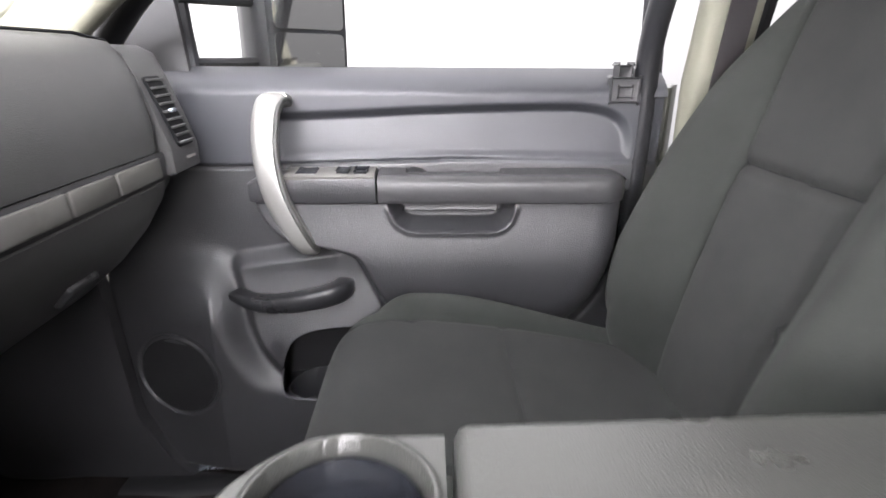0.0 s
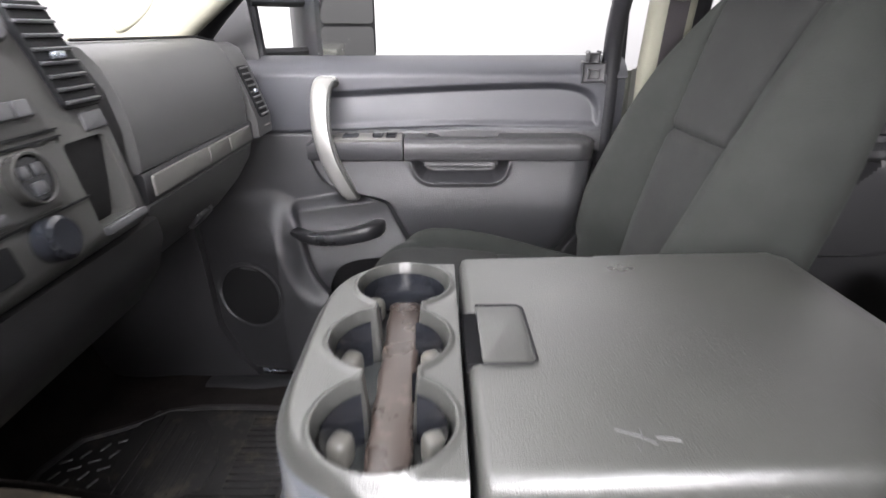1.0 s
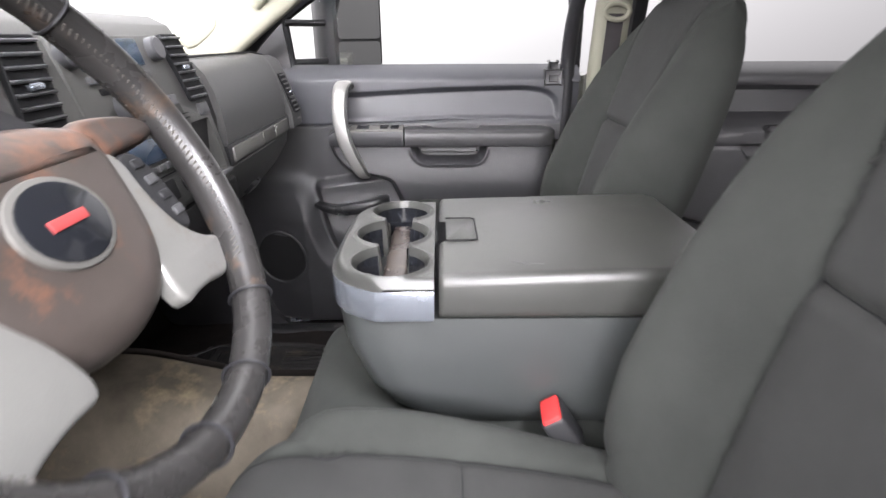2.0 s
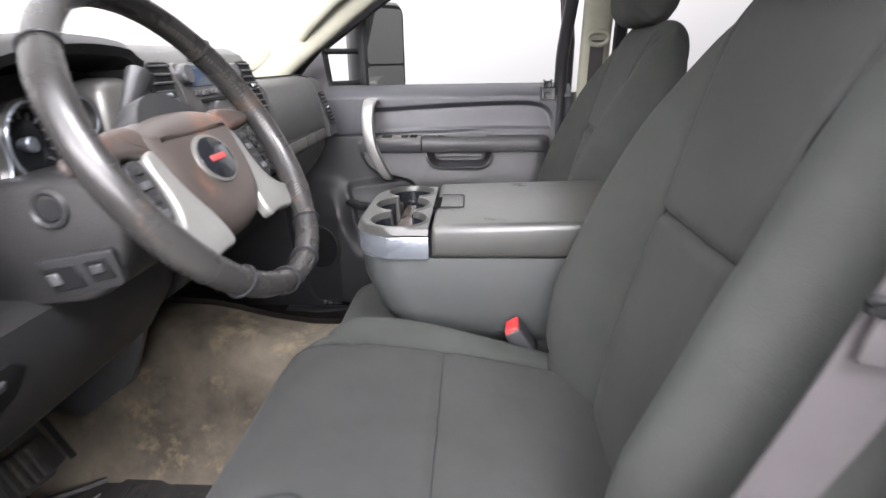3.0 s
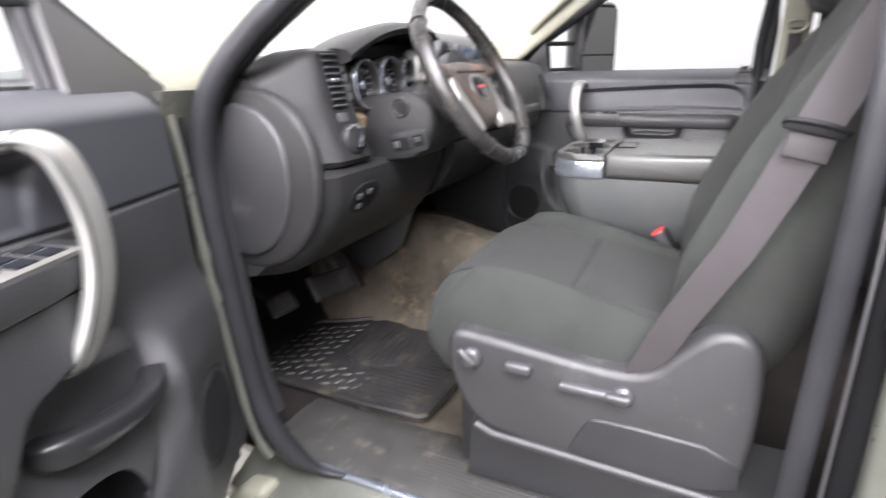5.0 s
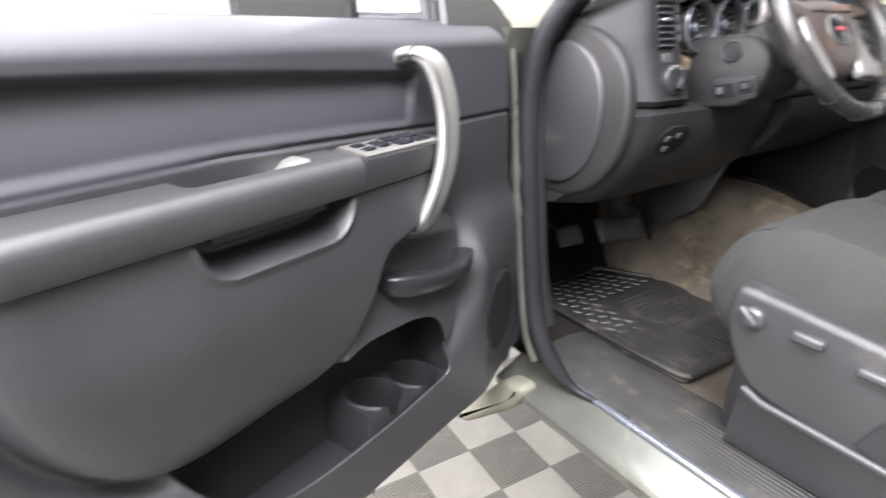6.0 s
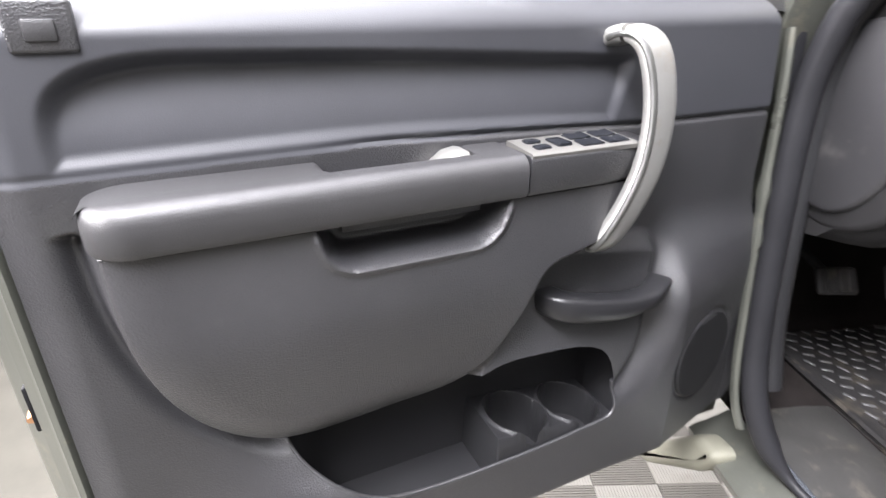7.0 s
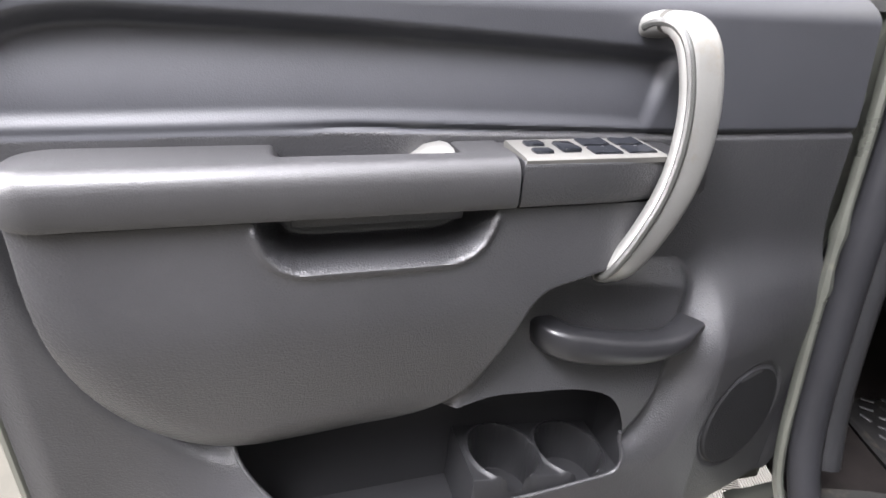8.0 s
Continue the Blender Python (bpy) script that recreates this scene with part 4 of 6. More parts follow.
def slats(parent, origin, across, up, w, h, n, turn=0.35, material=None, tilt=0.0):
    """Vent: a dark well and n slats across it."""
    m = plane_at(origin, across, up)
    bm = bmesh.new()
    slab(bm, [(x + tilt * y, y) for x, y in rect(-w / 2, w / 2, -h / 2, h / 2, 0.008)], m @ Matrix.Translation((0, 0, 0.004)), 0.014, 0.001, 1)
    well = part("vent_well", bm, BLACK, parent, "dark air vent opening")
    for k in range(n):
        y = h * (-0.5 + (k + 0.5) / n)
        bm = bmesh.new()
        rbox(bm, (-w / 2 + 0.002 + tilt * y, -0.0018, -0.003), (w / 2 - 0.002 + tilt * y, 0.0018, 0.003), 0.0008, 1, m @ Matrix.Translation((0, y, 0.005)) @ Matrix.Rotation(turn, 4, "X"))
        part("slat", bm, material or PLASTIC_SMOOTH, well)
    bm = bmesh.new()
    rbox(bm, (-0.010, -0.004, 0), (0.010, 0.004, 0.008), 0.003, 2, m @ Matrix.Translation((0, 0, 0.003)))
    part("vent_tab", bm, DULL_CHROME, well, "small bright vent tab")
    return well


def dashboard():
    d = thing("dashboard", "charcoal moulded truck dashboard with worn silver trim", "dashboard", (-0.6, 0, 1.1))
    # upper pad from the windscreen to the rear lip
    base = [(-1.03, 1.10), (-1.04, 1.46), (-0.92, 1.487), (-0.75, 1.502), (-0.56, 1.512), (-0.485, 1.508), (-0.455, 1.495), (-0.435, 1.46), (-0.425, 1.41), (-0.428, 1.365), (-0.435, 1.30), (-0.47, 1.24), (-0.62, 1.14)]
    drv = [(-1.03, 1.10), (-1.04, 1.46), (-0.92, 1.487), (-0.75, 1.505), (-0.56, 1.518), (-0.53, 1.514), (-0.525, 1.49), (-0.525, 1.46), (-0.525, 1.41), (-0.525, 1.365), (-0.50, 1.31), (-0.50, 1.24), (-0.62, 1.14)]
    end = [(-1.03, 1.12), (-1.04, 1.44), (-0.92, 1.46), (-0.75, 1.47), (-0.60, 1.475), (-0.53, 1.47), (-0.49, 1.455), (-0.468, 1.42), (-0.46, 1.38), (-0.462, 1.345), (-0.47, 1.29), (-0.51, 1.24), (-0.63, 1.15)]
    bm = bmesh.new()
    low_end = [(x, z - (0.05 if z > 1.4 else 0.0)) for x, z in end]
    st = [(-0.795, blend_prof(low_end, drv, 0.1)), (-0.77, blend_prof(low_end, drv, 0.45)), (-0.73, blend_prof(low_end, drv, 0.8)), (-0.68, drv), (-0.60, drv), (-0.26, drv), (-0.24, base), (0.25, base), (0.60, base), (0.70, blend_prof(base, end, 0.15)), (0.76, blend_prof(base, end, 0.6)), (0.79, end)]
    section(bm, st)
    body = part("dash_body", bm, DASH, d, "charcoal dash body and windscreen pad")
    # passenger face: a bulging upper door with a shut line over it, then the lower glove door
    ys = np.linspace(0.235, 0.662, 30)
    top = [(-0.475, 1.5155), (-0.452, 1.508), (-0.434, 1.487), (-0.421, 1.455), (-0.414, 1.42), (-0.411, 1.39), (-0.412, 1.362), (-0.425, 1.355), (-0.46, 1.40), (-0.48, 1.48)]
    bm = bmesh.new()
    section(bm, [(y, [(x - 0.010 * float(sm(0.63, 0.662, y)) ** 2, z - 0.004 * (y - 0.25)) for x, z in top]) for y in ys])
    part("upper_glove_door", bm, GLOVE, d, "smooth bulging upper glove box door")
    bm = bmesh.new()
    tube(bm, [(-0.468, 0.245, 1.5165), (-0.468, 0.60, 1.515), (-0.455, 0.645, 1.507)], 0.0022, 6)
    part("shut_line", bm, BLACK, d, "dark gap over the glove door")
    low = [(-0.421, 1.323), (-0.412, 1.316), (-0.418, 1.29), (-0.447, 1.245), (-0.492, 1.195), (-0.545, 1.15), (-0.60, 1.125), (-0.62, 1.15), (-0.50, 1.26), (-0.45, 1.31)]
    bm = bmesh.new()
    section(bm, [(y, [(x - 0.05 * float(sm(0.60, 0.76, y)) ** 2, z) for x, z in low]) for y in np.linspace(0.235, 0.755, 28)])
    glove = part("glove_box_door", bm, GLOVE, d, "charcoal lower glove box door")
    bm = bmesh.new()
    rbox(bm, (-0.012, -0.03, -0.018), (0.010, 0.03, 0.018), 0.006, 3, Matrix.Translation((-0.478, 0.51, 1.212)) @ Matrix.Rotation(0.75, 4, "Y"))
    part("glove_latch", bm, PLASTIC_SMOOTH, glove, "glove box latch")
    # silver strip in three lengths
    for a, b in ((0.252, 0.432), (0.436, 0.525), (0.529, 0.640)):
        bm = bmesh.new()
        slab(bm, rect(a, b, -0.0145, 0.0145, 0.003, 2), plane_at((-0.4065, 0, 1.3395), (0, 1, 0), (-0.06, 0, 1)), 0.01, 0.003)
        part("silver_strip", bm, STRIP, d, "brushed silver trim strip")
    bm = bmesh.new()
    section(bm, [(y, [(-0.414, 1.359), (-0.411, 1.354), (-0.411, 1.324), (-0.414, 1.318), (-0.44, 1.32), (-0.44, 1.357)]) for y in (0.235, 0.64, 0.66)])
    part("strip_channel", bm, PLASTIC_DARK, d)
    # passenger side vent
    bm = bmesh.new()
    section(bm, [(y, [(x - 0.05 * float(sm(0.745, 0.80, y)) ** 2, z) for x, z in [(-0.470, 1.503), (-0.448, 1.492), (-0.432, 1.455), (-0.417, 1.41), (-0.401, 1.36), (-0.400, 1.325), (-0.43, 1.32), (-0.49, 1.45)]]) for y in (0.665, 0.69, 0.745, 0.76, 0.775, 0.788, 0.80)])
    part("vent_surround", bm, GLOVE, d)
    slats(d, (-0.4165, 0.706, 1.410), (0, 1, 0.0), (-0.33, 0, 1), 0.048, 0.105, 9, 0.3, GLOVE, tilt=-0.10)
    for k in range(3):
        bm = bmesh.new()
        rbox(bm, (-0.004, -0.002, 0), (0.004, 0.002, 0.001), 0, 1, plane_at((-0.3995, 0.715 + 0.011 * k, 1.342), (0, 1, 0), (-0.33, 0, 1)))
        part("airbag_mark", bm, STITCH, d)
    # centre stack
    prof = lambda e: [(-0.60 - e, 1.30), (-0.60 - e, 1.585 - 0.5 * e), (-0.50 - e, 1.582 - 0.6 * e), (-0.472 - e, 1.568 - 0.5 * e), (-0.458 - e, 1.545), (-0.440 - e, 1.49), (-0.421 - e, 1.42), (-0.407 - e, 1.36), (-0.400 - e, 1.325), (-0.404 - e, 1.312), (-0.42 - e, 1.30), (-0.55 - e, 1.28)]
    bm = bmesh.new()
    section(bm, [(-0.248, prof(0.05)), (-0.238, prof(0.014)), (-0.225, prof(0.0)), (0.0, prof(-0.002)), (0.205, prof(0.0)), (0.222, prof(0.014)), (0.232, prof(0.05))])
    stack = part("centre_fascia", bm, FASCIA, d, "charcoal centre stack")
    up = Vector((-0.062, 0, 0.24)).normalized()
    face = lambda y, z: Vector((float(np.interp(z, [1.325, 1.36, 1.42, 1.49, 1.545], [-0.400, -0.407, -0.421, -0.440, -0.458])) + 0.0035, y, z))
    F = lambda y, z: plane_at(face(y, z), (0, 1, 0), up)
    slats(stack, face(0.166, 1.502), (0, 1, 0), up, 0.062, 0.108, 8, 0.35, PLASTIC_SMOOTH, tilt=-0.18)
    slats(stack, face(-0.190, 1.502), (0, 1, 0), up, 0.062, 0.108, 8, 0.35, PLASTIC_SMOOTH, tilt=0.18)
    bm = bmesh.new()
    slab(bm, rect(-0.02, 0.02, -0.01, 0.01, 0.003), F(0.182, 1.436), 0.004, 0.002)
    part("airbag_lamp", bm, BULB_GREY, stack, "small warning lamp")
    # open bin beside the climate controls
    bm = bmesh.new()
    hollow(stack, rect(-0.040, 0.034, -0.047, 0.044, 0.006), F(0.156, 1.378), 0.06)
    slab(bm, rect(-0.040, 0.034, -0.047, 0.044, 0.006), F(0.156, 1.378) @ Matrix.Translation((0, 0, -0.056)), 0.003, 0.0005)
    part("open_bin", bm, BLACK, stack, "dark floor of the open storage bin")
    bm = bmesh.new()
    rbox(bm, (-0.038, -0.006, -0.004), (0.038, 0.003, 0.006), 0.002, 2, F(0.155, 1.328))
    part("bin_lip", bm, BULB_GREY, stack, "worn pale bin lip")
    # radio
    bm = bmesh.new()
    slab(bm, rect(-0.118, 0.122, -0.062, 0.060, 0.006), F(-0.012, 1.496), 0.006, 0.003)
    radio = part("radio", bm, FASCIA, stack, "black radio with display and buttons")
    bm = bmesh.new()
    slab(bm, rect(-0.075, 0.075, -0.019, 0.019, 0.004), F(-0.02, 1.530) @ Matrix.Translation((0, 0, 0.003)), 0.004, 0.001)
    part("display", bm, BLUE_LENS, radio, "dark blue display")
    for y, z, r in ((0.090, 1.532, 0.018), (-0.112, 1.532, 0.018)):
        bm = bmesh.new()
        disc(bm, F(y, z) @ Vector((0, 0, 0.016)), F(y, z).to_3x3() @ Vector((0, 0, 1)), r, 0.016, 24, 0.003)
        part("radio_knob", bm, PLASTIC_SMOOTH, radio, "dark radio knob")
    for k in range(6):
        bm = bmesh.new()
        slab(bm, rect(-0.010, 0.010, -0.005, 0.005, 0.002), F(-0.085 + k * 0.026, 1.501) @ Matrix.Translation((0, 0, 0.005)), 0.006, 0.002)
        part("preset_button", bm, BULB_GREY, radio)
    bm = bmesh.new()
    slab(bm, rect(-0.06, 0.06, -0.004, 0.004, 0.001), F(-0.02, 1.487) @ Matrix.Translation((0, 0, 0.002)), 0.003, 0.001)
    part("disc_slot", bm, BLACK, radio)
    for k in range(4):
        bm = bmesh.new()
        slab(bm, rect(-0.0105, 0.0105, -0.008, 0.008, 0.002), F(0.012 + k * 0.024, 1.460) @ Matrix.Translation((0, 0, 0.005)), 0.006, 0.002)
        part("radio_button", bm, BULB_GREY, radio)
    bm = bmesh.new()
    disc(bm, F(-0.045, 1.462) @ Vector((0, 0, 0.014)), F(0, 1.43).to_3x3() @ Vector((0, 0, 1)), 0.022, 0.016, 28, 0.003)
    part("tuning_knob", bm, PLASTIC_SMOOTH, radio, "large dark tuning knob")
    # shut lines between the units
    for z in (1.437, 1.430, 1.367):
        bm = bmesh.new()
        rbox(bm, (-0.13, -0.001, -0.002), (0.118, 0.001, 0.001), 0, 1, F(0, z))
        part("shut_line", bm, BLACK, stack)
    # climate panel
    bm = bmesh.new()
    slab(bm, rect(-0.150, 0.085, -0.030, 0.030, 0.006), F(-0.005, 1.399), 0.006, 0.003)
    hv = part("climate_panel", bm, FASCIA, stack, "climate panel with two rotary dials")
    for y in (0.045, -0.125):
        bm = bmesh.new()
        disc(bm, F(y, 1.402) @ Vector((0, 0, 0.014)), F(0, 1.35).to_3x3() @ Vector((0, 0, 1)), 0.024, 0.014, 32, 0.002, 0.0215)
        dial = part("climate_dial", bm, GAUGE, hv, "dark glossy climate dial with three buttons")
        bm = bmesh.new()
        disc(bm, F(y, 1.402) @ Vector((0, 0, 0.011)), F(0, 1.35).to_3x3() @ Vector((0, 0, 1)), 0.0216, 0.012, 24, 0.002)
        part("dial_face", bm, GLOSS_BLACK, dial)
        for dy, dz, w_, tint_ in ((-0.009, 0.007, 0.006, RED), (0.009, 0.007, 0.006, GREEN), (0, -0.009, 0.008, BLUE)):
            bm = bmesh.new()
            rbox(bm, (-w_, -0.006, 0), (w_, 0.006, 0.003), 0.0025, 2, F(y, 1.402) @ Matrix.Translation((dy, dz, 0.010)))
            part("dial_button", bm, tint_ if y < 0 else BULB_GREY, dial)
    bm = bmesh.new()
    slab(bm, rect(-0.045, 0.045, -0.016, 0.016, 0.003), F(-0.04, 1.404) @ Matrix.Translation((0, 0, 0.003)), 0.004, 0.001)
    part("climate_display", bm, BLUE_LENS, hv, "dark blue climate display")
    for k in range(4):
        bm = bmesh.new()
        slab(bm, rect(-0.009, 0.009, -0.005, 0.005, 0.002), F(-0.076 + k * 0.024, 1.379) @ Matrix.Translation((0, 0, 0.005)), 0.006, 0.002)
        part("climate_button", bm, BULB_GREY, hv)
    bm = bmesh.new()
    slab(bm, rect(-0.075, 0.030, -0.015, 0.015, 0.004), F(-0.035, 1.345) @ Matrix.Translation((0, 0, 0.001)), 0.004, 0.001)
    part("lower_pocket", bm, BLACK, stack, "dark slot for sockets")
    bm = bmesh.new()
    disc(bm, F(0.038, 1.347) @ Vector((0, 0, 0.02)), F(0, 1.28).to_3x3() @ Vector((0, 0, 1)), 0.021, 0.022, 24, 0.004)
    part("socket_knob", bm, GLOSS_BLACK, stack, "worn round transfer knob")
    # lower centre and knee panels
    knee = [(-0.50, 1.312), (-0.425, 1.310), (-0.410, 1.30), (-0.412, 1.26), (-0.43, 1.21), (-0.47, 1.15), (-0.53, 1.10), (-0.60, 1.085), (-0.66, 1.11), (-0.60, 1.25)]
    bm = bmesh.new()
    section(bm, [(y, [(x - 0.03 * float(sm(-0.30, -0.24, y)) - 0.055 * float(sm(-0.74, -0.80, y)) ** 2, z - 0.0 * y) for x, z in knee]) for y in np.linspace(-0.80, -0.20, 24)])
    k = part("knee_panel", bm, DASH, d, "charcoal lower knee panel under the wheel")
    bm = bmesh.new()
    section(bm, [(y, [(-0.425, 1.308), (-0.408, 1.300), (-0.404, 1.275), (-0.418, 1.23), (-0.455, 1.18), (-0.53, 1.13), (-0.60, 1.14), (-0.55, 1.30)]) for y in np.linspace(-0.22, 0.24, 12)])
    part("lower_centre_panel", bm, DASH, d)
    bm = bmesh.new()
    slab(bm, smooth_poly([(-0.05, -0.028), (0.045, -0.035), (0.06, 0.03), (-0.035, 0.034)], 1), plane_at((-0.4165, -0.655, 1.243), (0, 1, 0), (0.12, 0, 0.3)), 0.006, 0.002)
    swp = part("switch_recess", bm, BLACK, k, "dark recess with pedal and lamp switches")
    for dy, dz in ((-0.018, 0.008), (0.016, 0.012), (-0.012, -0.014)):
        bm = bmesh.new()
        rbox(bm, (-0.007, -0.006, 0), (0.007, 0.006, 0.006), 0.002, 2, plane_at((-0.4165 + dz * 0.4, -0.655 + dy, 1.243 + dz), (0, 1, 0), (0.12, 0, 0.3)))
        part("toggle", bm, PLASTIC_SMOOTH, swp)
    # driver's outer pod: vent, light knob
    pod = [(-0.56, 1.524), (-0.492, 1.528), (-0.472, 1.523), (-0.463, 1.508), (-0.452, 1.435), (-0.432, 1.37), (-0.412, 1.325), (-0.42, 1.314), (-0.54, 1.314)]
    bm = bmesh.new()
    section(bm, [(y, [(x - 0.070 * float(sm(-0.706, -0.80, y)) - 0.02 * float(sm(-0.620, -0.600, y)), z - 0.05 * float(sm(-0.70, -0.80, y)) * (1 if z > 1.42 else 0)) for x, z in pod]) for y in np.linspace(-0.80, -0.598, 26)])
    op = part("outer_pod", bm, DASH, d, "charcoal pod with air vent and light switch")
    upd = Vector((-0.034, 0, 0.24)).normalized()
    PF = lambda y, z: plane_at((-0.4615 + (1.51 - z) * 0.143 + max(0, 1.435 - z) * 0.165 + 0.0005, y, z), (0, 1, 0), upd)
    slats(op, PF(-0.674, 1.470).translation, (0, 1, 0), upd, 0.048, 0.105, 9, 0.35, PLASTIC_SMOOTH, tilt=-0.12)
    for k2 in range(4):
        bm = bmesh.new()
        slab(bm, rect(-0.006, 0.006, -0.007, 0.007, 0.002), PF(-0.632 + k2 * 0.003, 1.492 - k2 * 0.018), 0.004, 0.002)
        part("dash_button", bm, BULB_GREY, op)
    bm = bmesh.new()
    slab(bm, rect(-0.015, 0.015, -0.009, 0.009, 0.002), PF(-0.668, 1.402), 0.006, 0.002)
    part("dimmer_switch", bm, BULB_GREY, op)
    bm = bmesh.new()
    ctr = PF(-0.668, 1.360)
    disc(bm, ctr @ Vector((0, 0, 0.012)), ctr.to_3x3() @ Vector((0, 0, 1)), 0.029, 0.014, 32, 0.004)
    dial = part("light_switch", bm, PLASTIC_DARK, op, "round headlamp switch with bright lever")
    bm = bmesh.new()
    rbox(bm, (-0.005, -0.020, 0), (0.005, 0.020, 0.016), 0.003, 2, ctr @ Matrix.Translation((0.006, 0, 0.012)) @ Matrix.Rotation(-0.5, 4, "Z"))
    part("switch_grip", bm, GLOSS_BLACK, dial, "glossy switch grip")
    for a in range(5):
        q = 0.5 + a * 0.42
        bm = bmesh.new()
        rbox(bm, (-0.004, -0.002, 0), (0.004, 0.002, 0.0015), 0, 1, ctr @ Matrix.Translation((0.027 * math.cos(q), 0.027 * math.sin(q), 0.012)))
        part("switch_mark", bm, STITCH, dial)
    # flat side panel between the pedals and the tunnel
    bm = bmesh.new()
    slab(bm, [(-0.80, 0.90), (-0.72, 0.89), (-0.60, 0.975), (-0.545, 1.11), (-0.80, 1.11)], plane_at((0, -0.20, 0), (1, 0, 0), (0, 0, 1)), 0.012, 0.004)
    part("tunnel_panel", bm, PLASTIC, d, "flat grey panel beside the pedals")
    # round end cap facing the open door
    bm = bmesh.new()
    out = smooth_poly([(-0.68, 1.40), (-0.61, 1.465), (-0.51, 1.462), (-0.435, 1.41), (-0.405, 1.33), (-0.42, 1.23), (-0.485, 1.145), (-0.58, 1.11), (-0.68, 1.14), (-0.72, 1.27)], 2)
    slab(bm, out, plane_at((0, -0.803, 0), (1, 0, 0), (0, 0, 1)), 0.02, 0.012, 4)
    cap = part("end_cap", bm, DASH, d, "large oval grey end panel of the dash")
    bm = bmesh.new()
    inner = [(mix(x, -0.60, 0.30), mix(z, 1.29, 0.16)) for x, z in out]
    slab(bm, inner, plane_at((0, -0.812, 0), (1, 0, 0), (0, 0, 1)), 0.012, 0.008, 4)
    part("fuse_cover", bm, SHIELD, cap, "raised oval fuse cover")
    # gauge hood and cluster
    drop = lambda y: 0.8 * (y + 0.36) ** 2
    hood = lambda y: [(-0.60, 1.42), (-0.66, 1.520 - 1.6 * drop(y)), (-0.55, 1.580 - drop(y)), (-0.475, 1.592 - drop(y)), (-0.443, 1.588 - drop(y)), (-0.432, 1.578 - drop(y)), (-0.438, 1.566 - drop(y)), (-0.46, 1.562 - drop(y)), (-0.53, 1.545 - drop(y))]
    bm = bmesh.new()
    section(bm, [(y, [(x, z - 0.012 * float(sm(-0.275, -0.245, y))) for x, z in hood(y)]) for y in np.linspace(-0.640, -0.245, 30)])
    part("gauge_hood", bm, DASH, d, "long curved hood over the gauges")
    bm = bmesh.new()
    section(bm, [(y, [(-0.53, 1.40), (-0.54, 1.54), (-0.45, 1.545), (-0.432, 1.535), (-0.44, 1.49), (-0.45, 1.42)]) for y in (-0.275, -0.255)])
    part("hood_cheek", bm, DASH, d)
    bm = bmesh.new()
    section(bm, [(y, [(-0.535, 1.36), (-0.53, 1.552 - drop(y)), (-0.500, 1.545 - drop(y)), (-0.484, 1.37)]) for y in np.linspace(-0.600, -0.27, 9)])
    cl = part("gauge_panel", bm, BLACK, d, "dark gauge panel with bright rings")
    G = plane_at((-0.484, 0, 1.45), (0, 1, 0), (-0.1, 0, 1))
    for y, z, r in ((-0.552, 0.006, 0.054), (-0.448, 0.012, 0.054), (-0.366, 0.034, 0.030), (-0.308, 0.034, 0.028), (-0.362, -0.030, 0.026)):
        c = G @ Vector((y, z, 0.012))
        nrm = G.to_3x3() @ Vector((0, 0, 1))
        bm = bmesh.new()
        disc(bm, c + nrm * 0.02, nrm, r, 0.045, 40, 0.006, r - 0.012)
        ring = part("gauge_ring", bm, GAUGE, cl, "dark glossy gauge ring with a bright rim")
        bm = bmesh.new()
        disc(bm, c + nrm * 0.0215, nrm, r - 0.003, 0.004, 40, 0.0012, r - 0.0065)
        part("bright_rim", bm, DULL_CHROME, ring, "thin chrome rim")
        bm = bmesh.new()
        disc(bm, c, nrm, r - 0.011, 0.01, 36, 0.001)
        part("gauge_dial", bm, GLOSS_BLACK, ring, "black gauge dial")
        n = 13 if r > 0.05 else 7
        bm = bmesh.new()
        for q in np.linspace(-2.2, 2.2, n):
            mm = Matrix.Translation(c + nrm * 0.0006) @ G.to_3x3().to_4x4() @ Matrix.Rotation(-q, 4, "Z") @ Matrix.Translation((0, r - 0.019, 0))
            rbox(bm, (-0.0012, -0.004, -0.0005), (0.0012, 0.004, 0.0008), 0, 1, mm)
        part("gauge_marks", bm, STITCH, ring, "pale gauge scale", flat=True)
        bm = bmesh.new()
        disc(bm, c + nrm * 0.008, nrm, 0.010 if r > 0.05 else 0.006, 0.008, 20, 0.002)
        part("gauge_hub", bm, DULL_CHROME, ring)
    bm = bmesh.new()
    section(bm, [(y, [(-0.49, 1.412), (-0.470, 1.404), (-0.462, 1.394), (-0.466, 1.370), (-0.53, 1.365)]) for y in (-0.582, -0.5, -0.28)])
    part("cluster_lip", bm, TAN, d, "worn tan lip under the gauges")
    bm = bmesh.new()
    rbox(bm, (-0.50, -0.335, 1.44), (-0.44, -0.262, 1.535), 0.02, 3)
    part("cluster_cheek", bm, SILVER, d, "silver cheek of the gauge surround")
    return d


dashboard()


# ---- steering wheel and column ----
WC = Vector((-0.245, -0.475, 1.468))
WA = radians(30)
WN = Vector((math.cos(WA), 0, math.sin(WA)))
WM = plane_at(WC, (0, 1, 0), (-math.sin(WA), 0, math.cos(WA)))   # x to the cab's right, y up the rim, z to the driver


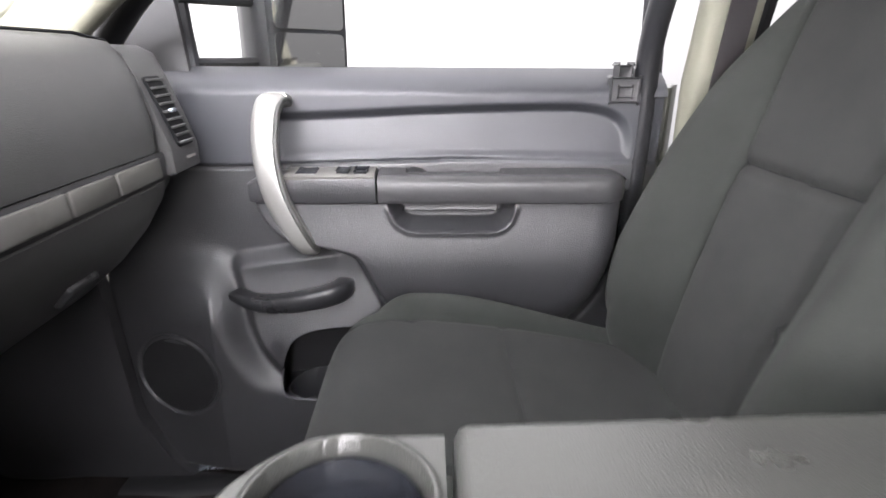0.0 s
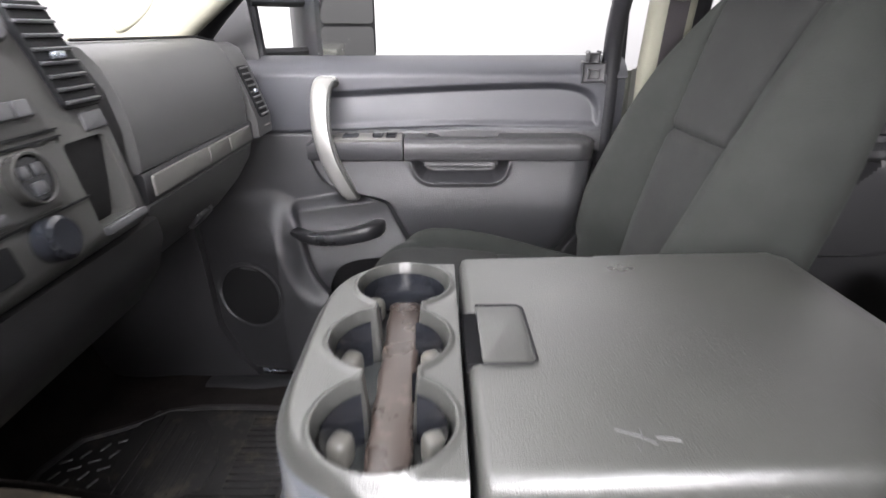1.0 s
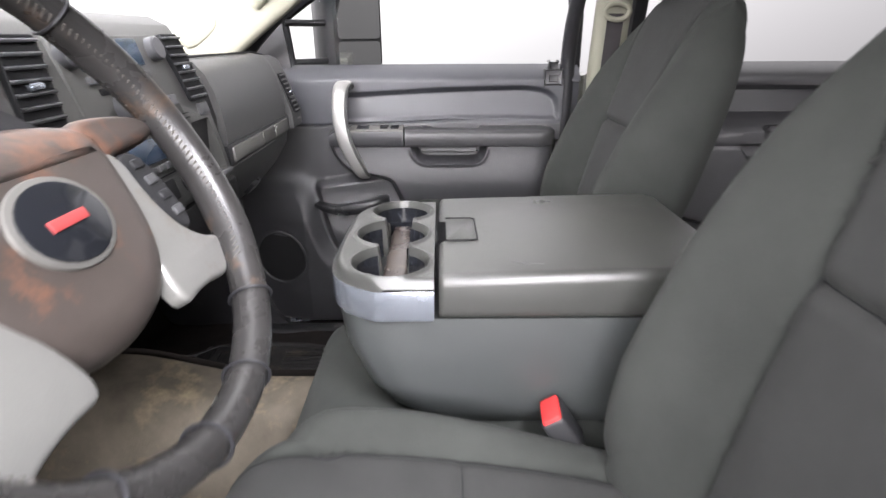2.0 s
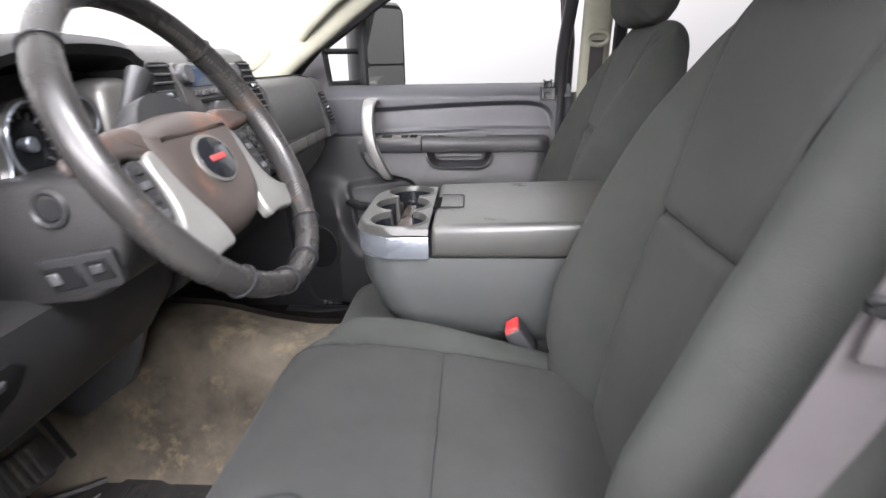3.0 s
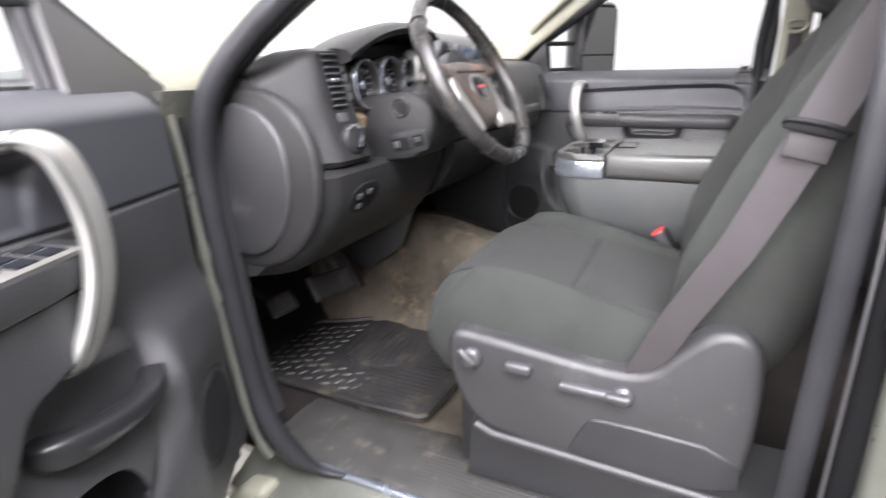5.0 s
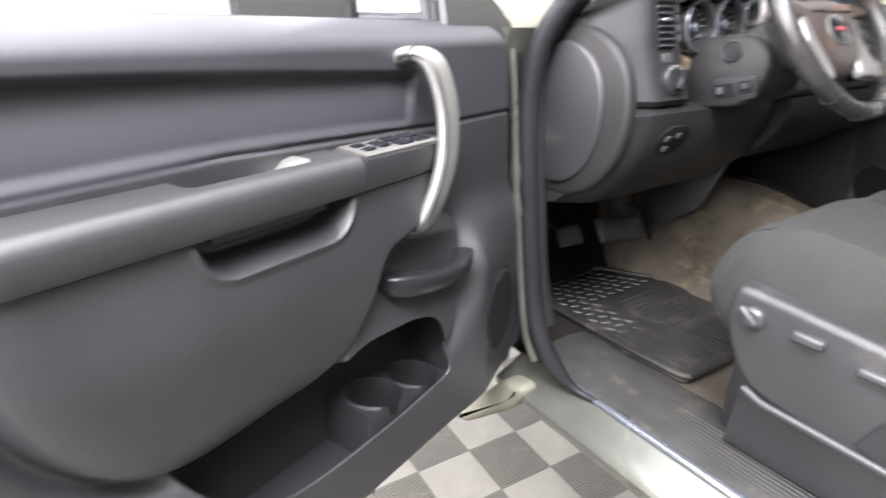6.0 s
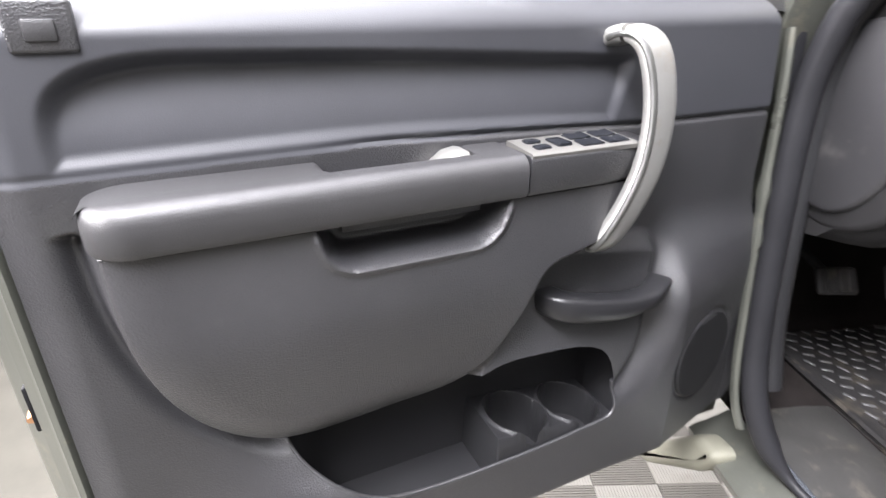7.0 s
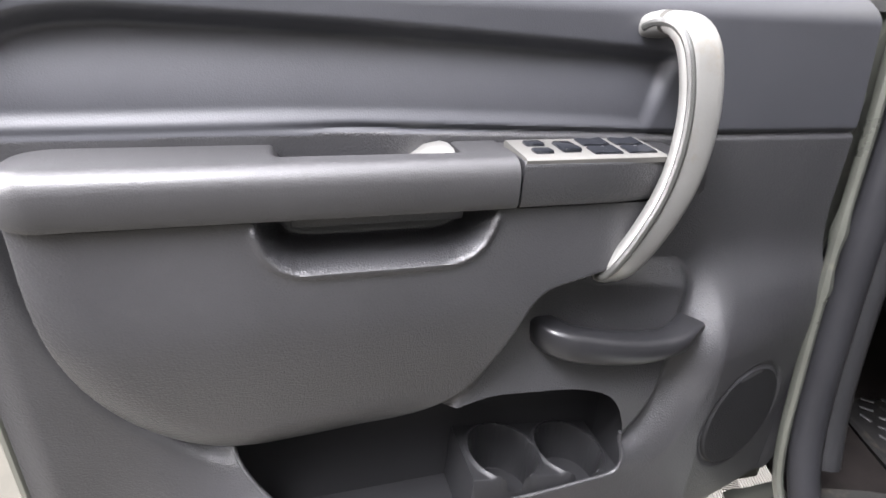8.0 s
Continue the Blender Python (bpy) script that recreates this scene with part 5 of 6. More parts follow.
def steering_wheel():
    w = thing("steering_wheel", "worn dark leather steering wheel with silver spokes", "steering wheel", tuple(WC))
    R, r = 0.1775, 0.0146
    rings = []
    n = 72
    for k in range(n):
        a = 2 * math.pi * k / n
        c = WM @ Vector((R * math.cos(a), R * math.sin(a), 0))
        e = WM.to_3x3() @ Vector((math.cos(a), math.sin(a), 0))
        grip = 1 + 0.10 * math.exp(-((abs(math.cos(a)) - 0.9) / 0.12) ** 2)
        rings.append([c + e * r * 0.92 * grip * math.cos(q) + WN * r * 1.12 * grip * math.sin(q) for q in (2 * math.pi * j / 14 for j in range(14))])
    rings.append(rings[0])
    bm = bmesh.new()
    loft(bm, rings, cap=False)
    rim = part("rim", bm, LEATHER, w, "worn dark leather rim")
    # seams where the leather meets, and lacing on the inner edge
    for a in (40, 140, 232, 308, 282, 258):
        q = radians(a)
        e = WM.to_3x3() @ Vector((math.cos(q), math.sin(q), 0))
        c = WM @ Vector((R * math.cos(q), R * math.sin(q), 0))
        bm = bmesh.new()
        tube(bm, [c + e * 0.0152 * math.cos(p) + WN * 0.0180 * math.sin(p) for p in (2 * math.pi * j / 20 for j in range(20))], 0.0014, 6, closed=True, up=tuple(WM.to_3x3() @ Vector((-math.sin(q), math.cos(q), 0))))
        part("rim_seam", bm, SEAL, rim)
    for a0, a1 in ((-40, 62), (118, 220)):
        bm = bmesh.new()
        for k in range(60):
            q = radians(a0 + (a1 - a0) * k / 59)
            e = WM.to_3x3() @ Vector((math.cos(q), math.sin(q), 0))
            t = WM.to_3x3() @ Vector((-math.sin(q), math.cos(q), 0))
            c = WM @ Vector(((R - 0.0128) * math.cos(q), (R - 0.0128) * math.sin(q), 0.005))
            tube(bm, [c - t * 0.0016 - WN * 0.004, c + t * 0.0016 + WN * 0.004], 0.0009, 5)
        part("stitching", bm, LACE, rim, "pale lacing on the inner rim", kind="stuff")
    HM = WM @ Matrix.Translation((0.002, -0.026, -0.009))   # the hub sits low in the rim
    # padded hub
    out = smooth_poly([(-0.100, 0.030), (-0.098, 0.064), (-0.05, 0.075), (0.0, 0.077), (0.05, 0.075), (0.098, 0.064), (0.100, 0.030), (0.084, -0.034), (0.050, -0.070), (0.0, -0.080), (-0.050, -0.070), (-0.084, -0.034)], 2)
    bm = bmesh.new()
    slab(bm, out, HM @ Matrix.Translation((0, 0, 0.008)), 0.05, 0.03, 6)
    hub = part("airbag_cover", bm, HUB, w, "worn brownish airbag cover")
    bm = bmesh.new()
    oval = [(0.040 * math.cos(a), 0.030 * math.sin(a)) for a in (2 * math.pi * k / 28 for k in range(28))]
    slab(bm, oval, HM @ Matrix.Translation((0, 0.006, 0.0105)), 0.006, 0.002)
    em = part("emblem", bm, STRIP, hub, "chrome-rimmed oval emblem")
    bm = bmesh.new()
    slab(bm, [(x * 0.86, y * 0.86) for x, y in oval], HM @ Matrix.Translation((0, 0.006, 0.0118)), 0.004, 0.001)
    part("emblem_field", bm, GLOSS_BLACK, em)
    bm = bmesh.new()
    slab(bm, rect(-0.016, 0.016, -0.0036, 0.0036), HM @ Matrix.Translation((0, 0.006, 0.0132)), 0.003, 0.0005)
    part("emblem_bar", bm, RED_DULL, em, "red bar on the emblem")
    # on either side: a brown upper arm, a strip of buttons, and a silver spoke down to the rim
    for s in (-1, 1):
        side = lambda pts, level, deep, bevel: slab(bm, smooth_poly([(s * x, y) for x, y in pts], 2), WM @ Matrix.Translation((0, 0, level)), deep, bevel, 3)
        bm = bmesh.new()
        side([(0.075, 0.040), (0.115, 0.040), (0.170, 0.031), (0.172, 0.012), (0.140, 0.010), (0.100, 0.008), (0.078, 0.0)], -0.007, 0.024, 0.008)
        part("upper_arm", bm, HUB, w, "worn brown arm of the hub")
        bm = bmesh.new()
        side([(0.070, 0.020), (0.128, 0.008), (0.136, -0.035), (0.130, -0.070), (0.100, -0.085), (0.060, -0.085)], -0.018, 0.016, 0.004)
        sp = part("spoke", bm, PLASTIC_DARK, w, "dark button carrier")
        bm = bmesh.new()
        side([(0.102, 0.008), (0.130, 0.007), (0.138, -0.030), (0.133, -0.066), (0.118, -0.064), (0.106, -0.045), (0.103, -0.02)], -0.011, 0.012, 0.003)
        part("button_pad", bm, PLASTIC_DARK, sp, "dark button pad")
        for k in range(4):
            bm = bmesh.new()
            rbox(bm, (-0.007, -0.004, 0), (0.007, 0.004, 0.003), 0.0015, 2, WM @ Matrix.Translation((s * (0.119 + 0.002 * k), -0.004 - 0.015 * k, -0.0115)))
            part("wheel_button", bm, BULB_GREY if k % 2 else PLASTIC_DARK, sp)
        bm = bmesh.new()
        side([(0.080, 0.016), (0.103, 0.008), (0.101, -0.030), (0.108, -0.058), (0.128, -0.078), (0.146, -0.083), (0.140, -0.102), (0.122, -0.115), (0.102, -0.110), (0.076, -0.108), (0.052, -0.110), (0.052, -0.08), (0.072, -0.03)], -0.007, 0.014, 0.005)
        part("silver_spoke", bm, SILVER, w, "satin silver spoke beside the buttons")
    # boss behind the hub
    bm = bmesh.new()
    rings = [[WM @ Vector((q * math.cos(a), q * 0.95 * math.sin(a), z)) for a in (2 * math.pi * k / 28 for k in range(28))] for q, z in ((0.075, -0.015), (0.078, -0.04), (0.066, -0.07), (0.06, -0.085))]
    loft(bm, rings)
    part("boss", bm, PLASTIC_DARK, w)
    # column shroud, tilt lever and gear lever
    c = thing("steering_column", "dark grey steering column shroud under the wheel", "steering column", (-0.4, -0.478, 1.3))
    rings = []
    for z, wx, h, dz in ((-0.085, 0.060, 0.055, 0.0), (-0.11, 0.062, 0.050, 0.006), (-0.16, 0.064, 0.048, 0.012), (-0.24, 0.066, 0.048, 0.018), (-0.34, 0.068, 0.05, 0.02)):
        rings.append([WM @ Vector((wx * math.copysign(abs(math.cos(a)) ** 0.6, math.cos(a)), dz + h * math.copysign(abs(math.sin(a)) ** 0.6, math.sin(a)), z)) for a in (2 * math.pi * k / 28 for k in range(28))])
    bm = bmesh.new()
    loft(bm, rings)
    sh = part("shroud", bm, DASH, c, "dark plastic column shroud")
    bm = bmesh.new()
    tube(bm, [WM @ Vector(p) for p in ((0.06, 0.04, -0.14), (0.10, 0.09, -0.12), (0.145, 0.135, -0.09))], [0.009, 0.010, 0.018], 12)
    part("gear_lever", bm, PLASTIC_SMOOTH, c, "column gear lever with a bright knob")
    bm = bmesh.new()
    cover = fillet([(-0.53, 1.425, 0.01), (-0.43, 1.440, 0.02), (-0.352, 1.446, 0.02), (-0.308, 1.425, 0.03), (-0.298, 1.385, 0.02), (-0.316, 1.335, 0.02), (-0.352, 1.308, 0.02), (-0.43, 1.300, 0.02), (-0.53, 1.295, 0.01)], 0.02, 4)
    mid = (-0.41, 1.37)
    section(bm, [(y, [(mix(x, mid[0], g), mix(z, mid[1], g)) for x, z in cover]) for y, g in ((-0.556, 0.10), (-0.554, 0.05), (-0.548, 0.015), (-0.538, 0.0), (-0.425, 0.0), (-0.412, 0.015), (-0.404, 0.06))])
    lc = part("lower_cover", bm, DASH, c, "charcoal lower column cover")
    bm = bmesh.new()
    disc(bm, (-0.377, -0.5615, 1.414), (0, -1, 0.1), 0.021, 0.012, 28, 0.003, 0.0145)
    lock = part("ignition", bm, PLASTIC_DARK, lc, "round lock housing")
    bm = bmesh.new()
    disc(bm, (-0.377, -0.5570, 1.414), (0, -1, 0.1), 0.0146, 0.008, 24, 0.002)
    part("lock_barrel", bm, BLACK, lock, "dark lock barrel")
    sp_ = plane_at((-0.362, -0.5565, 1.342), (1, 0, 0.22), (0, -0.18, 1))
    bm = bmesh.new()
    slab(bm, fillet([(-0.046, -0.024), (0.044, -0.022), (0.052, 0.022), (-0.038, 0.026)], 0.008), sp_ @ Matrix.Translation((0, 0, 0.004)), 0.012, 0.003)
    tray_ = part("slot_plate", bm, PLASTIC_DARK, lc, "dark slotted tray on the column")
    for a, b, lo, hi, material_ in ((-0.034, 0.004, -0.013, 0.015, BLACK), (0.014, 0.040, -0.010, 0.014, BLACK), (-0.030, -0.018, -0.004, 0.010, BULB_GREY), (0.020, 0.034, 0.0, 0.010, PLASTIC_SMOOTH)):
        bm = bmesh.new()
        rbox(bm, (a, lo, 0.002), (b, hi, 0.0055 if material_ is BLACK else 0.0085), 0.001, 1, sp_)
        part("slot" if material_ is BLACK else "slot_tab", bm, material_, tray_)
    return w


steering_wheel()

# ---- seats ----
def line(x, at, wide):
    return math.exp(-((x - at) / wide) ** 2)


def front_seat(name, label, cx, cy, side, shield, tilt, rise):
    """Bucket seat: side is the sign of its outer side in y."""
    s = thing(name, label, "truck seat", (cx, cy, 0.66), group="front seats")
    # cushion: x forward is minus; v runs from the front lip to the rear
    m = plane_at((cx - 0.315, cy, 1.005), (0, -1, 0), (1, 0, -0.14))   # x to the cab's left, y to the rear, z up

    def cush(u, v):
        bol = 0.034 * float(sm(0.63, 0.80, abs(u))) * float(sm(0.0, 0.2, v)) * float(mix(1.0, 0.35, sm(0.3, 0.75, v)))
        h = 0.102 + rise + 0.010 * math.sin(math.pi * min(v * 1.2, 1)) - 0.006 * (1 - min(abs(u) / 0.63, 1) ** 2) + bol
        h -= 0.009 * line(abs(u), 0.645, 0.028) * float(sm(0.02, 0.16, v))
        h -= 0.005 * line(v, 0.455, 0.010) * float(sm(0.66, 0.60, abs(u)))
        return h

    bm = bmesh.new()
    half_c = lambda v: 0.262 + 0.010 * math.sin(math.pi * v)
    pillow(bm, m, half_c, 0.60, cush, lambda u, v: 0.10, 130, 130, 9, 8, corner=6)
    cushion = part("cushion", bm, CLOTH, s, "charcoal cloth cushion with stitched seams")

    inlay(cushion, CLOTH_INSERT, lambda p: abs(p.y - cy) < 0.645 * 0.264 and p.z > 1.03)

    def seam(parent, spots, *form):
        bm = bmesh.new()
        tube(bm, [pillow_point(u, v, *form) for u, v in spots], 0.0014, 6)
        part("seam", bm, BLACK, parent, "dark sewn seam")

    form = (m, half_c, 0.60, cush, 9, 8, 6)
    for spots in ([(-0.645, v) for v in np.linspace(0.004, 0.9, 60)], [(0.645, v) for v in np.linspace(0.004, 0.9, 60)], [(u, 0.455) for u in np.linspace(-0.64, 0.64, 30)]):
        seam(cushion, spots, *form)
    # backrest
    lean = radians(tilt)
    bx = cx + 0.235
    mb = plane_at((bx - 0.011, cy, 0.98), (0, 1, 0), (math.sin(lean), 0, math.cos(lean)))   # x across the seat, y up the backrest

    def half(v):
        return 0.245 + 0.028 * math.sin(math.pi * min(max((v - 0.02) / 0.75, 0), 1)) - 0.055 * float(sm(0.70, 1.0, v))

    seat_seam = lambda v: (0.094 + 0.014 * float(sm(0.1, 0.55, v)) + 0.034 * float(sm(0.5, 1.0, v))) / half(v)   # where insert and bolster meet

    def back_front(u, v):
        at = seat_seam(v)
        bol = 0.088 * float(np.interp(v, [0, 0.3, 0.53, 0.68, 0.84, 1.0], [0.9, 1.0, 0.78, 0.58, 0.28, 0.10])) * float(sm(at - 0.03, at + 0.42, abs(u)))
        h = 0.045 + bol + 0.014 * math.sin(math.pi * v)
        h += 0.010 * line(v, 0.28, 0.2) * float(sm(at + 0.05, at - 0.2, abs(u)))
        h -= 0.009 * line(abs(u), at, 0.022) * float(sm(0.02, 0.1, v))
        h -= 0.012 * line(v, 0.555, 0.010) * float(sm(at + 0.03, at - 0.03, abs(u)))
        return h

    bm = bmesh.new()
    flip = mb @ Matrix.Diagonal((-1, 1, -1, 1))
    z = mb.to_3x3() @ Vector((0, 0, 1))
    mm = mb if z[0] < 0 else flip
    pillow(bm, mm, half, 0.68, back_front, lambda u, v: 0.075, 120, 140, 6, 8)
    backrest = part("backrest", bm, CLOTH, s, "charcoal cloth backrest with tall side bolsters")
    inlay(backrest, CLOTH_INSERT, lambda p: abs(p.y - cy) < (lambda v: seat_seam(v) * half(v))(min(max((mm.inverted() @ p).y / 0.68, 0), 1)) and (mm.inverted() @ p).z > 0.01)
    form = (mm, half, 0.68, back_front, 6, 8, 9.0)
    for spots in ([(-seat_seam(v), v) for v in np.linspace(0.06, 0.97, 50)], [(seat_seam(v), v) for v in np.linspace(0.06, 0.97, 50)], [(u * seat_seam(0.555), 0.555) for u in np.linspace(-1, 1, 30)]):
        seam(backrest, spots, *form)
    # headrest on two posts
    bm = bmesh.new()
    mh = mm @ Matrix.Translation((0, 0.658, 0.05))
    pillow(bm, mh, lambda v: 0.142 - 0.02 * abs(v - 0.45), 0.20, lambda u, v: 0.075, lambda u, v: 0.065, 30, 26, 4, 4)
    part("headrest", bm, CLOTH, s, "charcoal cloth headrest")
    for o in (-0.05, 0.05):
        bm = bmesh.new()
        tube(bm, [mm @ Vector((o, 0.64, 0.02)), mm @ Vector((o, 0.72, 0.04))], 0.007, 10)
        part("headrest_post", bm, PLASTIC_DARK, s, "dark headrest post")
    # base frame
    bm = bmesh.new()
    rbox(bm, (cx - 0.23, cy - 0.22, 0.70), (cx + 0.22, cy + 0.22, 0.935), 0.02)
    part("seat_base", bm, PLASTIC_DARK, s, "dark seat base")
    if shield:
        y = cy + side * 0.300
        out = smooth_poly([(-0.182, 0.97), (-0.180, 1.045), (-0.145, 1.050), (0.0, 1.036), (0.11, 1.026), (0.165, 1.036), (0.20, 1.085), (0.245, 1.128), (0.29, 1.122), (0.312, 1.08), (0.312, 0.92), (0.29, 0.835), (-0.10, 0.850), (-0.15, 0.90)], 2)
        bm = bmesh.new()
        slab(bm, out, plane_at((0, y, 0), (1, 0, 0), (0, 0, 1)) if side < 0 else plane_at((0, y, 0), (-1, 0, 0), (0, 0, 1)), 0.05, 0.014, 4)
        sh = part("side_shield", bm, SHIELD, s, "grey plastic seat side shield")
        for a, b, lo, hi in ((-0.105, -0.058, 0.994, 1.012), (-0.012, 0.085, 0.981, 0.996)):
            bm = bmesh.new()
            rbox(bm, (cx + a, y - 0.013, lo), (cx + b, y + 0.004, hi), 0.006, 3)
            part("seat_switch", bm, PLASTIC_SMOOTH, sh, "glossy seat switch")
        for x_, z_, r_ in ((-0.168, 1.004, 0.019), (0.090, 0.992, 0.017)):
            bm = bmesh.new()
            disc(bm, (cx + x_, y - 0.014, z_), (0, -1, 0), r_, 0.016, 24, 0.005)
            knob = part("seat_switch", bm, PLASTIC_SMOOTH, sh, "round glossy seat adjuster knob")
            bm = bmesh.new()
            rbox(bm, (cx + x_ - 0.026, y - 0.020, z_ - 0.006), (cx + x_ + 0.014, y - 0.006, z_ + 0.006), 0.005, 3, Matrix.Translation((cx + x_, y, z_)) @ Matrix.Rotation(0.7 if x_ < 0 else 0.0, 4, "Y") @ Matrix.Translation((-cx - x_, -y, -z_)))
            part("knob_lever", bm, PLASTIC_SMOOTH, knob)
        bm = bmesh.new()
        tube(bm, [(-0.125, y - 0.002, 0.868), (-0.09, y - 0.003, 0.856), (0.10, y - 0.003, 0.850), (0.28, y - 0.003, 0.843)], 0.008, 10)
        part("lower_edge", bm, SHIELD, sh, "rolled lower edge of the shield")
        bm = bmesh.new()
        slab(bm, smooth_poly([(0.035, 0.845), (0.07, 0.932), (0.09, 0.942), (0.30, 0.935), (0.305, 0.85)], 1), plane_at((0, y - 0.004, 0), (1, 0, 0), (0, 0, 1)), 0.02, 0.006, 3)
        part("lower_cover", bm, PLASTIC_DARK, sh, "dark lower hatch of the shield")
        bm = bmesh.new()
        loft(bm, [[Vector((x, y + o, z)) for o, z in ((0.075, 0.685), (0.062, 0.695), (0.060, 0.725), (0.070, 0.745), (0.09, 0.90), (0.12, 0.685))] for x in (-0.165, -0.15, 0.36, 0.38)])
        part("rail_cover", bm, PLASTIC_DARK, s, "dark seat rail cover")
    return s


front_seat("front_seat", "charcoal cloth power bucket seat with grey side shield", 0.035, -0.470, -1, True, 15.0, 0.030)
front_seat("front_seat", "charcoal cloth bucket seat beside the closed door", 0.120, 0.485, 1, False, 16.5, 0.0)


def centre_console():
    c = thing("centre_console", "folded-down centre seat console with cup holders and lid", "console", (0.1, -0.02, 0.95))
    y0, y1 = -0.190, 0.150
    ym = (y0 + y1) / 2
    hw = (y1 - y0) / 2

    def ring(x, z0, z1, w, r):
        return [Vector((x, ym + a, z)) for a, z in rect(-w, w, z0, z1, r, 4)]

    # lid
    bm = bmesh.new()
    loft(bm, [ring(x, 1.222, z, hw + g, 0.014) for x, z, g in ((-0.016, 1.276, -0.004), (-0.013, 1.281, -0.001), (-0.008, 1.283, 0), (0.20, 1.288, 0), (0.34, 1.29, 0), (0.36, 1.285, -0.004))])
    lid = part("lid", bm, VINYL, c, "grey vinyl lid with scratches")
    bm = bmesh.new()
    slab(bm, rect(-0.006, 0.036, -0.046, 0.046, 0.006), plane_at((0, -0.025, 1.2862), (1, 0, 0), (0, 1, 0)), 0.005, 0.002)
    latch = part("latch", bm, VINYL, lid, "lid latch paddle")
    bm = bmesh.new()
    slab(bm, rect(-0.006, 0.008, -0.040, 0.040, 0.002), plane_at((-0.0125, -0.03, 1.2846), (1, 0, 0), (0, 1, 0)), 0.01, 0.001)
    part("latch_well", bm, VOID, lid)
    bm = bmesh.new()
    tube(bm, [(-0.006, -0.073, 1.2856), (0.033, -0.073, 1.2858), (0.038, -0.068, 1.2858), (0.038, 0.018, 1.2858), (0.033, 0.023, 1.2858), (-0.006, 0.023, 1.2856)], 0.0012, 5)
    part("latch_gap", bm, BLACK, lid)
    for a, b in (((0.075, -0.148), (0.098, -0.162)), ((0.085, -0.166), (0.092, -0.148)), ((0.10, -0.156), (0.115, -0.16))):
        bm = bmesh.new()
        tube(bm, [(*a, 1.2855), ((a[0] + b[0]) / 2 + 0.002, (a[1] + b[1]) / 2, 1.2862), (*b, 1.2858)], 0.0006, 5)
        part("scratch", bm, BULB_GREY, lid, "pale scratch")
    # cup holder tray: a plate with three round mouths joined by a channel
    nx, ny = 90, 180
    CUPS = ((ym - 0.108, -0.079, 0.048), (ym, -0.084, 0.050), (ym + 0.108, -0.077, 0.046))
    nose = lambda y: -0.163 + 0.07 * np.clip(np.abs(y - ym) / hw, 0, 1) ** 5
    T_, Y = np.meshgrid(np.linspace(0, 1, nx) ** 0.9, np.linspace(y0 + 0.001, y1 - 0.001, ny))
    X = nose(Y) * (1 - T_) - 0.022 * T_
    front = nose(Y)
    Zt = np.full(X.shape, 1.277) - 0.016 * sm(0.016, 0.0, X - front) ** 2
    Zt = Zt - 0.012 * sm(hw - 0.014, hw, np.abs(Y - ym)) ** 2
    hole = np.full(X.shape, 1e9)
    for cyy, cxx, rr in CUPS:
        hole = np.minimum(hole, np.hypot(X - cxx, Y - cyy) - rr)
    chan = np.maximum(np.abs(X + 0.079) - 0.019, np.abs(Y - ym) - 0.10)
    hole = np.minimum(hole, chan)
    Zt = Zt - 0.075 * sm(0.0025, -0.004, hole) + 0.003 * np.exp(-((hole - 0.004) / 0.003) ** 2)
    bm = bmesh.new()
    sheet(bm, [[Vector((X[j, i], Y[j, i], Zt[j, i])) for i in range(nx)] for j in range(ny)], flip=True)
    tray = part("cup_tray", bm, VINYL, c, "grey moulded tray with three cup holders")
    for cyy, cxx, rr in CUPS:
        bm = bmesh.new()
        disc(bm, (cxx, cyy, 1.2065), (0, 0, 1), rr - 0.002, 0.006, 30, 0.002)
        part("cup_mat", bm, BLACK, tray, "glossy black cup floor")
        gap = math.asin(0.023 / rr)
        mid = math.pi / 2 if cyy < ym + 0.01 else -math.pi / 2
        for a0, a1 in (((mid + gap, mid + 2 * math.pi - gap),) if abs(cyy - ym) > 0.01 else ((mid + gap, mid + math.pi - gap), (mid + math.pi + gap, mid + 2 * math.pi - gap))):
            bm = bmesh.new()
            arc = [(math.cos(a), math.sin(a)) for a in np.linspace(a0, a1, 40)]
            sheet(bm, [[Vector((cxx + q * c_, cyy + q * s_, z)) for c_, s_ in arc] for q, z in ((rr - 0.0048, 1.208), (rr - 0.0042, 1.24), (rr - 0.003, 1.269))])
            part("cup_liner", bm, GLOSS_BLACK, tray, "glossy black cup well liner")
        for q in (0.35, math.pi - 0.35):
            bm = bmesh.new()
            rbox(bm, (-0.012, -0.011, -0.016), (0.008, 0.011, 0.012), 0.0075, 3, Matrix.Translation((cxx + (rr - 0.008) * math.cos(q), cyy + (rr - 0.008) * math.sin(q), 1.240)) @ Matrix.Rotation(q, 4, "Z"))
            part("cup_finger", bm, FINGER, tray, "pale rounded cup finger")
    bm = bmesh.new()
    spine = [(-0.019 if i % 2 == 0 else -0.0165, ym - 0.140 + 0.28 * i / 12) for i in range(13)]
    slab(bm, smooth_poly([(-0.078 + w_, y_) for w_, y_ in spine] + [(-0.078 - w_, y_) for w_, y_ in spine[::-1]], 1), plane_at((0, 0, 1.240), (1, 0, 0), (0, 1, 0)), 0.03, 0.006, 3)
    part("channel_insert", bm, BROWN, tray, "worn brown insert along the cup channel")
    # bright band under the tray
    outl = [(-0.022, y0 + 0.001), (-0.06, y0 + 0.001)] + [(float(nose(y)), y) for y in ym + hw * 0.997 * np.sin(np.linspace(-math.pi / 2, math.pi / 2, 41))] + [(-0.06, y1 - 0.001), (-0.022, y1 - 0.001)]
